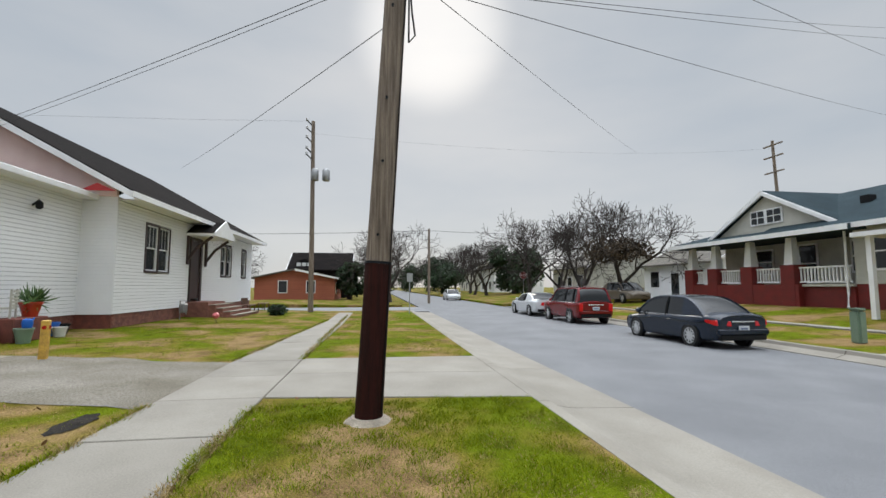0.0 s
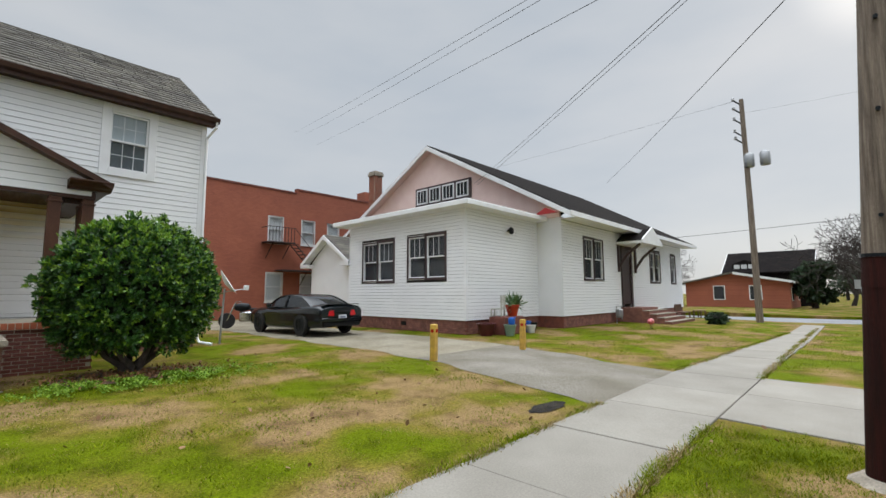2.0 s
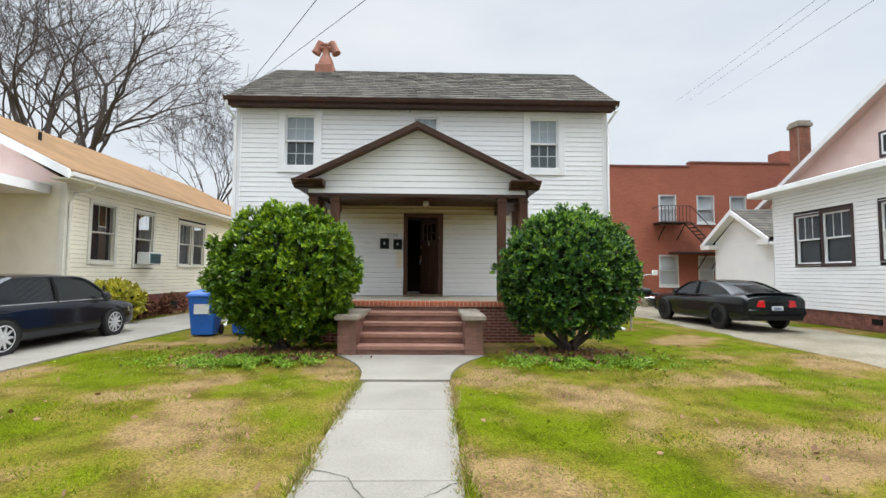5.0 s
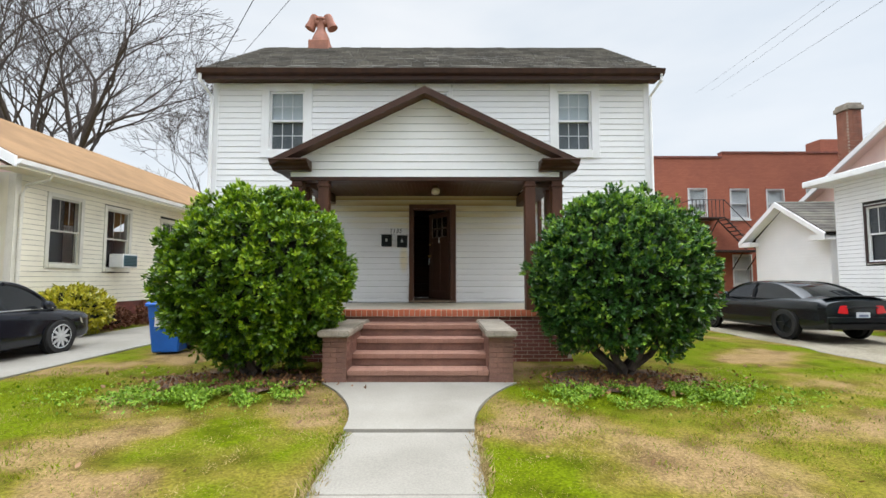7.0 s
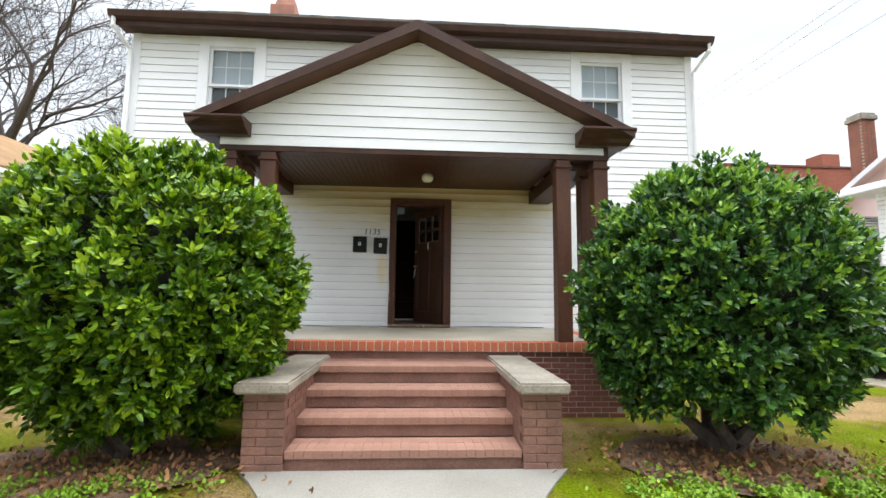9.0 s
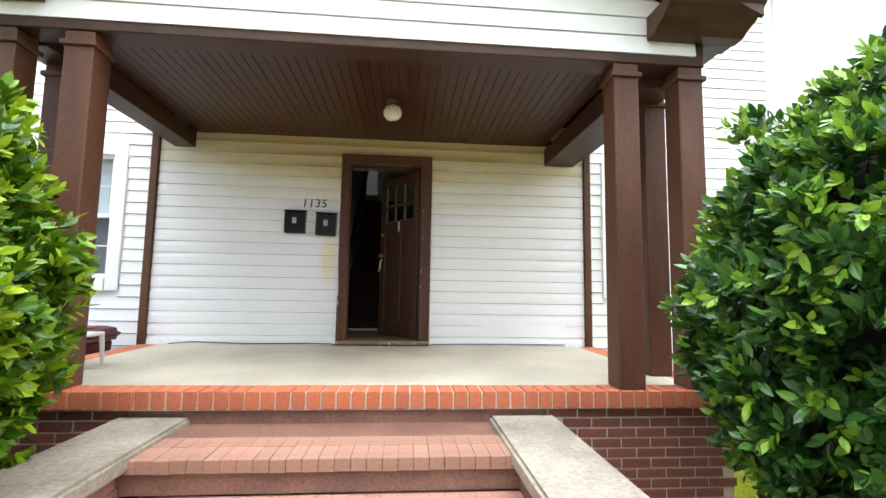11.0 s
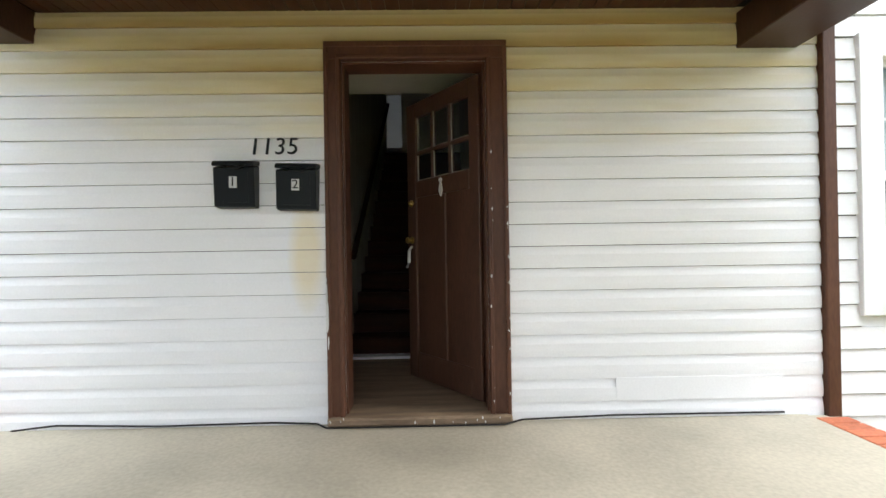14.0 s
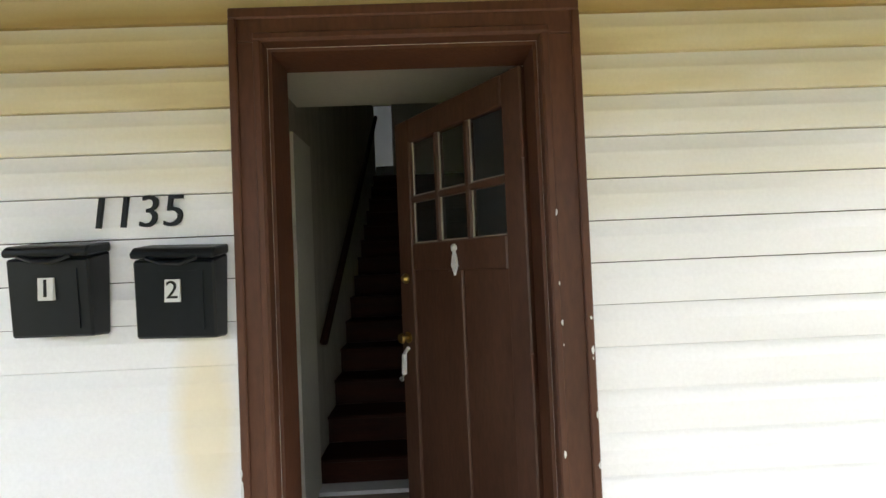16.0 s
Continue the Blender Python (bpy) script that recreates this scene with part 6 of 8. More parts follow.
def eased(rows, n):
    """Rows of numbers, keyed by their first, drawn out smoothly to n steps."""
    at = [r_[0] for r_ in rows]
    out = []
    for k in range(n + 1):
        y = at[0] + (at[-1] - at[0]) * k / n
        i = max(q for q in range(len(rows) - 1) if at[q] <= y + 1e-9)
        u = (y - at[i]) / (at[i + 1] - at[i])
        p0, p1, p2, p3 = rows[max(i - 1, 0)], rows[i], rows[i + 1], rows[min(i + 2, len(rows) - 1)]
        line = [y]
        for c in range(1, len(p1)):
            d1 = (p2[c] - p0[c]) / max(p2[0] - p0[0], 1e-6) * (p2[0] - p1[0]) * 0.8
            d2 = (p3[c] - p1[c]) / max(p3[0] - p1[0], 1e-6) * (p2[0] - p1[0]) * 0.8
            line.append((2 * u ** 3 - 3 * u * u + 1) * p1[c] + (u ** 3 - 2 * u * u + u) * d1 + (3 * u * u - 2 * u ** 3) * p2[c] + (u ** 3 - u * u) * d2)
        out.append(line)
    return out


def car(label, m, colour, L, W, wb, r, body, cabin, roof_z, rim_mat, spokes=5, lamp="wide", suv=False, group="parked cars", rails=False, spoiler=False):
    """Nose towards local +y. body: rows (y, half width, underside, shoulder, top); cabin: y of rear base, rear roof, front roof, front base."""
    t = thing("car", label, "car", m, group)
    secs = []
    for y, hw, zb, zs, zt in eased(body, 34):
        flare = hw + 0.028 * max(math.exp(-((y - wb / 2) / 0.40) ** 2), math.exp(-((y + wb / 2) / 0.44) ** 2)) - 0.012
        side = [(hw * 0.86, zb), (hw * 0.955, zb + 0.05), (hw * 0.985, zb + 0.16), (hw * 0.978, zb + 0.40 * (zs - zb)), (flare * 0.995, zb + 0.62 * (zs - zb)), (flare, zs - 0.14), (hw * 0.985, zs - 0.06), (hw * 0.94, zs - 0.012), (hw * 0.86, zs + 0.35 * (zt - zs)), (hw * 0.55, zt)]
        secs.append([(-a, y, b) for a, b in side] + [(0, y, zt + 0.02)] + [(a, y, b) for a, b in side[::-1]])
    shell = Shape().loft(secs)
    part("body", shell, colour, t, smooth=True)
    rb, rr, fr, fb = cabin
    zb = min(zt for y, hw, z0, zs, zt in body if rb - 0.3 < y < fb + 0.3) - 0.03
    hw = W / 2
    def top_at(y):
        if y < rr:
            return zb + (roof_z - 0.02 - zb) * math.sin(max(0.0, (y - rb) / (rr - rb)) * math.pi / 2) ** 0.9
        if y > fr:
            return zb + (roof_z - 0.02 - zb) * math.sin(max(0.0, (fb - y) / (fb - fr)) * math.pi / 2) ** 0.9
        return roof_z - 0.02 + 0.02 * math.sin((y - rr) / (fr - rr) * math.pi)
    def wide_at(y):
        return hw * (0.93 - 0.19 * (top_at(y) - zb) / (roof_z - zb))
    def stations(y0, y1, n):
        return [y0 + (y1 - y0) * k / n for k in range(n + 1)]
    secs = []
    for y in stations(rb, fb, 22):
        tz, w = top_at(y), wide_at(y)
        e = min(0.06, (tz - zb) * 0.3)
        secs.append([(-hw * 0.93, y, zb - 0.02), (-w, y, tz - e), (-w * 0.86, y, tz - e * 0.3), (-w * 0.5, y, tz), (0, y, tz + e * 0.2), (w * 0.5, y, tz), (w * 0.86, y, tz - e * 0.3), (w, y, tz - e), (hw * 0.93, y, zb - 0.02)])
    part("glasshouse", Shape().loft(secs), GLASS_CAR, t, smooth=True)
    secs = []
    for y in stations(rr - 0.12 * (rr - rb), fr + 0.12 * (fb - fr), 14):
        tz, w = top_at(y) + 0.012, wide_at(y) + 0.012
        secs.append([(-w, y, tz - 0.075), (-w * 0.99, y, tz - 0.045), (-w * 0.86, y, tz - 0.012), (-w * 0.5, y, tz), (0, y, tz + 0.012), (w * 0.5, y, tz), (w * 0.86, y, tz - 0.012), (w * 0.99, y, tz - 0.045), (w, y, tz - 0.075), (0, y, tz - 0.08)])
    part("roof", Shape().loft(secs), colour, t, smooth=True)
    for sx in (-1, 1):
        secs = []
        for y in stations(rb + 0.02, rr + (0.25 if spoiler else 0.0) - (rr - rb) * (0.0 if suv else 0.15), 8):
            tz, w = top_at(y), wide_at(y) + 0.012
            secs.append([(sx * (hw * 0.93 + 0.012), y, zb - 0.02), (sx * w, y, tz - 0.03), (sx * w * 0.90, y, tz + 0.002), (sx * w * 0.86, y, zb - 0.02)])
        part("rear_pillar", Shape().loft(secs), colour, t, smooth=True)
        part("front_pillar", Shape().tube([(sx * wide_at(y), y, top_at(y) - min(0.05, (top_at(y) - zb) * 0.3)) for y in stations(fb - 0.02, fr - 0.05, 7)], 0.032, 6), colour, t, smooth=True)
    mids = [rr * 0.45 + fr * 0.55] + ([rr * 0.85 + fr * 0.15] if suv else [])
    for sx in (-1, 1):
        for my in mids:
            part("door_pillar", Shape().tube([(sx * hw * 0.935, my - 0.03, zb), (sx * hw * 0.855, my, zb * 0.5 + roof_z * 0.5), (sx * hw * 0.745, my, roof_z - 0.05)], 0.03, 6), BLACK, t)
        part("window_trim", Shape().tube([(sx * hw * 0.945, rb + 0.1, zb + 0.02), (sx * hw * 0.945, fb - 0.1, zb + 0.02)], 0.012, 6), CHROME if not spoiler else BLACK, t)
        part("mirror", Shape().lathe([(0.02, -0.10), (0.075, -0.06), (0.085, 0.02), (0.05, 0.09)], 10, (sx * (hw + 0.07), fb - 0.35, zb + 0.09), "y"), colour, t, smooth=True)
        for hy in ([mids[0] - 0.32, mids[0] + 0.72] if not spoiler else [mids[0] - 0.2]):
            part("door_handle", Shape().box(sx * hw * 0.985 - 0.014, hy, zb - 0.13, sx * hw * 0.985 + 0.014, hy + 0.18, zb - 0.10), colour, t, bevel=0.006)
        part("sill", Shape().box(sx * hw * 0.93 - 0.03, -wb / 2 + r, body[0][2] - 0.02, sx * hw * 0.93 + 0.03, wb / 2 - r, body[0][2] + 0.10), BLACK if not suv else GALV, t, bevel=0.01)
        for ay in (-wb / 2, wb / 2):
            arch = Shape()
            n = 14
            for k in range(n):
                a0, a1 = math.pi * k / n - 0.1, math.pi * (k + 1) / n - 0.1
                q = []
                for xx in (sx * (hw - 0.12), sx * (hw + 0.006)):
                    for a, rad in ((a0, r * 1.0), (a1, r * 1.0), (a1, r * 1.16), (a0, r * 1.16)):
                        q.append((xx, ay + rad * math.cos(a), r + rad * math.sin(a)))
                arch.hexa(q)
            part("wheel_arch", arch, BLACK, t)
            part("wheel_well", Shape().lathe([(r * 1.12, sx * (hw - 0.10)), (r * 1.12, sx * (hw + 0.001))], 20, (0, ay, r), "x"), BLACK, t)
            wheel(t, sx * (hw - 0.075), ay, r, 0.21, spokes, rim_mat)
    ty, thw, _, tzs, _ = body[0]
    tl = tzs - 0.10
    yb = body[1][0]
    for sx in (-1, 1):
        if suv:
            part("tail_lamp", Shape().box(sx * hw * 0.80 - 0.09, ty - 0.02, tl - 0.28, sx * hw * 0.80 + 0.10, ty + 0.12, tl + 0.08), RED_LENS, t, "red tail lamp", bevel=0.02)
        elif spoiler:
            part("tail_lamp", Shape().hexa([(sx * hw * 0.36, ty - 0.03, tl - 0.13), (sx * hw * 0.86, ty + 0.03, tl - 0.11), (sx * hw * 0.955, ty + 0.20, tl - 0.08), (sx * hw * 0.36, ty + 0.1, tl - 0.1), (sx * hw * 0.36, ty - 0.02, tl + 0.06), (sx * hw * 0.88, ty + 0.04, tl + 0.08), (sx * hw * 0.96, ty + 0.24, tl + 0.07), (sx * hw * 0.36, ty + 0.1, tl + 0.05)]), RED_LENS, t, "red tail lamp", bevel=0.012)
        else:
            part("tail_lamp", Shape().hexa([(sx * hw * 0.42, ty - 0.025, tl - 0.10), (sx * hw * 0.90, ty + 0.05, tl - 0.09), (sx * hw * 0.96, ty + 0.36, tl - 0.02), (sx * hw * 0.42, ty + 0.1, tl - 0.1), (sx * hw * 0.42, ty - 0.015, tl + 0.03), (sx * hw * 0.90, ty + 0.06, tl + 0.06), (sx * hw * 0.965, ty + 0.40, tl + 0.06), (sx * hw * 0.42, ty + 0.1, tl + 0.03)]), RED_LENS, t, "red tail lamp", bevel=0.008)
        hy = body[-1][0]
        part("headlamp", Shape().hexa([(sx * hw * 0.50, hy - 0.08, body[-1][3] - 0.14), (sx * hw * 0.88, hy - 0.22, body[-1][3] - 0.12), (sx * hw * 0.95, hy - 0.45, body[-2][3] - 0.12), (sx * hw * 0.5, hy - 0.3, body[-1][3] - 0.12), (sx * hw * 0.50, hy - 0.08, body[-1][3] - 0.02), (sx * hw * 0.88, hy - 0.20, body[-1][3] + 0.02), (sx * hw * 0.96, hy - 0.5, body[-2][3] - 0.0), (sx * hw * 0.5, hy - 0.3, body[-1][3] + 0.0)]), CHROME, t, "clear headlamp", bevel=0.006)
    part("licence_plate", Shape().box(-0.16, ty - 0.035, tl - 0.24 if not suv else tl - 0.22, 0.16, ty - 0.012, tl - 0.09 if not suv else tl - 0.07), PLATE, t, "pale licence plate", bevel=0.004)
    part("plate_marks", Shape().box(-0.11, ty - 0.039, tl - 0.19 if not suv else tl - 0.17, 0.11, ty - 0.035, tl - 0.14 if not suv else tl - 0.12), PLATE_BLUE, t)
    part("rear_bumper", Shape().box(-hw * 0.90, ty - 0.045, body[0][2] + 0.06, hw * 0.90, ty + 0.10, body[0][2] + 0.26), colour, t, bevel=0.045, segments=3)
    part("bumper_valance", Shape().box(-hw * 0.80, ty - 0.03, body[0][2] - 0.06, hw * 0.80, ty + 0.10, body[0][2] + 0.09), BLACK, t, bevel=0.03)
    part("trunk_trim", Shape().box(-hw * 0.40, ty - 0.03, tl + 0.0, hw * 0.40, ty - 0.004, tl + 0.035), CHROME if not spoiler else BLACK, t, bevel=0.006)
    if spoiler:
        part("spoiler", Shape().box(-hw * 0.8, ty + 0.05, body[1][4] + 0.012, hw * 0.8, ty + 0.22, body[1][4] + 0.035), BLACK, t, bevel=0.01)
    if rails:
        for sx in (-1, 1):
            part("roof_rail", Shape().tube([(sx * hw * 0.66, rr + 0.1, roof_z + 0.0), (sx * hw * 0.66, rr + 0.2, roof_z + 0.06), (sx * hw * 0.66, fr - 0.2, roof_z + 0.06), (sx * hw * 0.66, fr - 0.1, roof_z)], 0.02, 6), GALV, t)
    return t


def sedan_body(L, W, h, zs, nose):
    e, w = L / 2, W / 2
    return [(-e, w * 0.80, 0.34, zs - 0.02, zs + 0.06), (-e + 0.12, w * 0.92, 0.26, zs + 0.02, zs + 0.12), (-e + 0.7, w, 0.22, zs + 0.02, zs + 0.12), (-0.6, w, 0.20, zs, zs + 0.04), (0.5, w, 0.20, zs - 0.02, zs + 0.02), (e - 1.2, w, 0.20, zs - 0.06, zs + 0.0), (e - 0.35, w * 0.94, 0.22, zs - 0.16, zs - 0.10), (e - 0.06, w * 0.82, 0.26, nose, nose + 0.06), (e, w * 0.66, 0.32, nose - 0.14, nose - 0.06)]


CAR_BLUE, CAR_RED = paint("dark_blue_car_paint", (0.006, 0.014, 0.030)), paint("red_car_paint", (0.16, 0.008, 0.012))
CAR_WHITE, CAR_GREY, CAR_BLACK = paint("white_car_paint", (0.62, 0.64, 0.66)), paint("charcoal_car_paint", (0.008, 0.012, 0.014)), paint("black_car_paint", (0.008, 0.010, 0.016))
STREET_Z = -0.30
car("dark blue saloon car parked by the kerb", pose(13.75, -23.5, STREET_Z + 0.005, 0, 0, -90), CAR_BLUE, 4.6, 1.76, 2.68, 0.325, sedan_body(4.6, 1.76, 1.45, 0.88, 0.64), (-1.92, -0.72, 0.30, 1.45), 1.47, ALLOY, 10)
suv_b = [(-2.2, 0.84, 0.40, 0.98, 1.02), (-2.1, 0.89, 0.30, 1.02, 1.06), (-1.2, 0.90, 0.26, 1.02, 1.06), (0.6, 0.90, 0.26, 1.0, 1.04), (1.2, 0.90, 0.26, 0.98, 1.04), (1.9, 0.88, 0.30, 0.92, 0.98), (2.15, 0.80, 0.36, 0.74, 0.84), (2.2, 0.7, 0.42, 0.62, 0.70)]
car("dark red estate four-by-four parked by the kerb", pose(22.0, -23.55, STREET_Z + 0.005, 0, 0, -90), CAR_RED, 4.4, 1.80, 2.62, 0.35, suv_b, (-2.12, -1.85, 0.35, 1.15), 1.70, ALLOY, 5, suv=True, rails=True)
coupe_b = [(-2.4, 0.84, 0.36, 0.88, 0.94), (-2.25, 0.93, 0.28, 0.94, 1.02), (-1.4, 0.96, 0.22, 0.96, 1.02), (0, 0.95, 0.20, 0.88, 0.94), (1.0, 0.95, 0.20, 0.88, 0.94), (1.9, 0.93, 0.22, 0.82, 0.90), (2.3, 0.85, 0.26, 0.66, 0.76), (2.4, 0.7, 0.3, 0.55, 0.64)]
car("white sports coupe parked by the kerb", pose(27.5, -23.5, STREET_Z + 0.005, 0, 0, -90), CAR_WHITE, 4.8, 1.90, 2.85, 0.36, coupe_b, (-1.95, -0.7, 0.05, 0.95), 1.37, ALLOY, 5, spoiler=True)
car("charcoal sports coupe parked on the gravel drive", pose(9.5, 1.85, 0.04, 0, 0, 3), CAR_GREY, 4.78, 1.90, 2.75, 0.36, coupe_b, (-1.95, -0.65, 0.05, 0.95), 1.38, BLACK_METAL, 5, spoiler=True)
car("black saloon car parked on the concrete drive", pose(-8.25, -3.0, 0.0, 0.4, 0, 0), CAR_BLACK, 4.8, 1.80, 2.78, 0.335, sedan_body(4.8, 1.80, 1.46, 0.92, 0.68), (-1.8, -0.9, 0.45, 1.35), 1.46, ALLOY, 10)
car("white saloon car parked far along the street", pose(58, -23.3, STREET_Z, 0, 0, 90), CAR_WHITE, 4.6, 1.76, 2.68, 0.325, sedan_body(4.6, 1.76, 1.45, 0.90, 0.66), (-1.75, -0.85, 0.45, 1.35), 1.46, ALLOY, 5)
car("tan saloon car parked beside the porch house", pose(31.0, -31.5, 0.33, 0, 0, 90), paint("tan_car_paint", (0.16, 0.13, 0.10)), 4.6, 1.76, 2.68, 0.325, sedan_body(4.6, 1.76, 1.45, 0.90, 0.66), (-1.75, -0.85, 0.45, 1.35), 1.46, ALLOY, 5)

# motorcycle by the coupe
mb = thing("motorcycle", "black motorcycle with chrome engine on the drive", "motorcycle", pose(8.95, 5.3, 0.04, 0, 0, 70))
for y in (-0.75, 0.75):
    part("wheel", Shape().lathe([(0.2, -0.06), (0.30, -0.06), (0.32, 0), (0.30, 0.06), (0.2, 0.06)], 20, (0, y, 0.32), "x"), RUBBER, mb, smooth=True)
part("tank", Shape().lathe([(0.02, -0.3), (0.15, -0.2), (0.19, 0.1), (0.12, 0.32), (0.02, 0.36)], 14, (0, 0.15, 0.86), "y"), BLACK_METAL, mb, smooth=True)
part("engine", Shape().box(-0.17, -0.25, 0.25, 0.17, 0.3, 0.68), CHROME, mb, bevel=0.05)
part("seat", Shape().box(-0.15, -0.75, 0.70, 0.15, -0.1, 0.82), BLACK, mb, bevel=0.04)
part("fork", Shape().tube([(0.08, 0.75, 0.32), (0.08, 0.45, 1.05)], 0.025, 6), CHROME, mb)
part("fork", Shape().tube([(-0.08, 0.75, 0.32), (-0.08, 0.45, 1.05)], 0.025, 6), CHROME, mb)
part("handlebar", Shape().tube([(-0.4, 0.25, 1.08), (-0.1, 0.42, 1.08), (0.1, 0.42, 1.08), (0.4, 0.25, 1.08)], 0.016, 6), CHROME, mb)


# ---- shrubs and trees ----
def leaves(points, normals, size, seed, wide=0.5):
    """Folded leaves at the given places: two triangles a side of the midrib."""
    rnd = np.random.RandomState(seed)
    n = len(points)
    p, nr = np.asarray(points), np.asarray(normals)
    rv = rnd.normal(size=(n, 3))
    nr = nr + 0.75 * rnd.normal(size=(n, 3))
    nr /= np.linalg.norm(nr, axis=1)[:, None]
    d = rv - nr * (rv * nr).sum(1)[:, None]
    d[:, 2] += 0.45
    d /= np.linalg.norm(d, axis=1)[:, None]
    w = np.cross(nr, d)
    L = size * rnd.uniform(0.65, 1.25, (n, 1))
    return leaf_blades(p, d, w, nr, L, wide)


def leaf_blades(p, d, w, nr, L, wide):
    """Six-cornered leaves, folded along the midrib and curled at the tip."""
    n = len(p)
    tip = p + d * L - nr * L * 0.10
    a, c = p + d * L * 0.32 + nr * L * 0.03, p + d * L * 0.68
    side = w * L * wide * 0.5
    l1, l2 = a + side * 0.95 - nr * L * 0.08, c + side * 0.80 - nr * L * 0.10
    r1, r2 = a - side * 0.95 - nr * L * 0.08, c - side * 0.80 - nr * L * 0.10
    v = np.stack([p, l1, l2, tip, r2, r1], 1).reshape(-1, 3)
    k = np.arange(n) * 6
    f = np.concatenate([np.stack([k, k + 1, k + 2, k + 3], 1), np.stack([k, k + 3, k + 4, k + 5], 1)])
    return v, f


def sprays(points, normals, size, seed, each=6, wide=0.46):
    """Rosettes of leaves at shoot tips that look outwards and up."""
    rnd = np.random.RandomState(seed)
    p, nr = np.repeat(np.asarray(points), each, 0), np.asarray(normals, float).copy()
    nr[:, 2] += 0.35
    nr += 0.35 * rnd.normal(size=nr.shape)
    nr /= np.linalg.norm(nr, axis=1)[:, None]
    nr = np.repeat(nr, each, 0)
    n = len(p)
    u = np.cross(nr, rnd.normal(size=(n, 3)))
    u /= np.linalg.norm(u, axis=1)[:, None]
    t = rnd.uniform(0.35, 1.25, (n, 1))
    d = nr * np.cos(t) + u * np.sin(t)
    face = nr * np.sin(t) - u * np.cos(t)
    w = np.cross(face, d)
    L = size * rnd.uniform(0.6, 1.2, (n, 1))
    p = p + d * size * 0.10 - nr * size * rnd.uniform(0, 0.9, (n, 1))
    return leaf_blades(p, d, w, -face, L, wide)


def leaf_object(name, v, f, material, parent, label=""):
    me = bpy.data.meshes.new(name)
    me.from_pydata(v.tolist(), [], f.tolist())
    me.materials.append(material)
    ob = new(name, me)
    ob.parent = parent
    return tagged(ob, label, kind="stuff")


def lump(d, seed):
    return 1 + 0.08 * noise.noise((d[0] * 2.2 + seed, d[1] * 2.2, d[2] * 2.2)) + 0.12 * noise.noise((d[0] * 6.5 + seed, d[1] * 7, d[2] * 7))


def bush(label, x, y, cz, rx, ry, rz, seed, count, material, size=0.10, trunk=True, core=0.80, flat=-0.72, young=None, clumps=0):
    """A clipped shrub: leafy clumps with dark gaps between them, fuller and brighter at the shoot tips."""
    t = thing("shrub", label, "shrub", pose(x, y, ground_z(y)))
    rnd = random.Random(seed)

    def outward():
        while True:
            d = Vector((rnd.gauss(0, 1), rnd.gauss(0, 1), rnd.gauss(0, 1))).normalized()
            if d.z > flat:
                return d

    pts, nrm, tips, tip_n = [], [], [], []
    heads = []
    for _ in range(clumps * 6):
        d = outward()
        if all((d - e).length > 0.115 for e, _, _ in heads):
            heads.append((d, rnd.uniform(0.80, 0.93), rnd.uniform(0.10, 0.19)))
        if len(heads) >= clumps:
            break
    for k in range(count):
        if heads and rnd.random() < 0.80:
            d, reach, rad = heads[k % len(heads)]
            q = reach * lump(d, seed)
            o = (Vector((rnd.gauss(0, 1), rnd.gauss(0, 1), rnd.gauss(0, 1))).normalized() + d * 0.75 + Vector((0, 0, 0.25))).normalized()
            far = rnd.random() ** 0.5
            p = Vector((d.x * rx * q, d.y * ry * q, cz + d.z * rz * q)) + o * rad * far * (1.35 if rnd.random() < 0.05 else 1.0)
            n_ = o * 0.6 + d * 0.6
            if young and far > 0.72 and o.dot(d) > 0.25 and rnd.random() < 0.35 + 0.5 * max(0.0, d.z):
                tips.append(tuple(p))
                tip_n.append(tuple(n_))
                continue
            pts.append(tuple(p))
            nrm.append(tuple(n_))
        else:
            d = outward()
            q = lump(d, seed) * ((0.70 + 0.16 * rnd.random()) if heads else (1 - 0.26 * rnd.random() ** 1.3))
            pts.append((d.x * rx * q, d.y * ry * q, cz + d.z * rz * q))
            nrm.append((d.x / rx, d.y / ry, d.z / rz))
    for group_, dirs, m_, nm in ((pts, nrm, material, "foliage"), (tips, tip_n, young, "young_foliage")):
        if group_:
            nn = np.asarray(dirs)
            nn /= np.linalg.norm(nn, axis=1)[:, None]
            v, f = sprays(group_, nn, size, seed)
            leaf_object(nm, v, f, m_, t)
    # solid core whose dark colour stands in for shade between the clumps
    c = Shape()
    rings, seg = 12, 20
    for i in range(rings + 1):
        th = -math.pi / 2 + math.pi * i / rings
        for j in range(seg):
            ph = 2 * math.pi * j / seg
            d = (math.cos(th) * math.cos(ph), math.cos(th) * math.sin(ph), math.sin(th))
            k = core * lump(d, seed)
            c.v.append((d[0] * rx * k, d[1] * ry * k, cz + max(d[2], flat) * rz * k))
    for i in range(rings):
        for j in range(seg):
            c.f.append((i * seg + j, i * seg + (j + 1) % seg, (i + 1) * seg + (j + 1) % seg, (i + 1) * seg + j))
    part("inner_mass", c, SHRUB_SHADE, t)
    if trunk:
        for k in range(7):
            a = 2 * math.pi * k / 7 + seed
            part("stem", Shape().tube([(0.10 * math.cos(a), 0.10 * math.sin(a), -0.05), (0.15 * math.cos(a + 0.3), 0.15 * math.sin(a + 0.3), 0.16), (rx * 0.28 * math.cos(a), ry * 0.28 * math.sin(a), 0.36), (rx * 0.55 * math.cos(a), ry * 0.55 * math.sin(a), cz * 0.6)], [0.085, 0.07, 0.05, 0.028], 7), BARK, t, smooth=True)
    return t


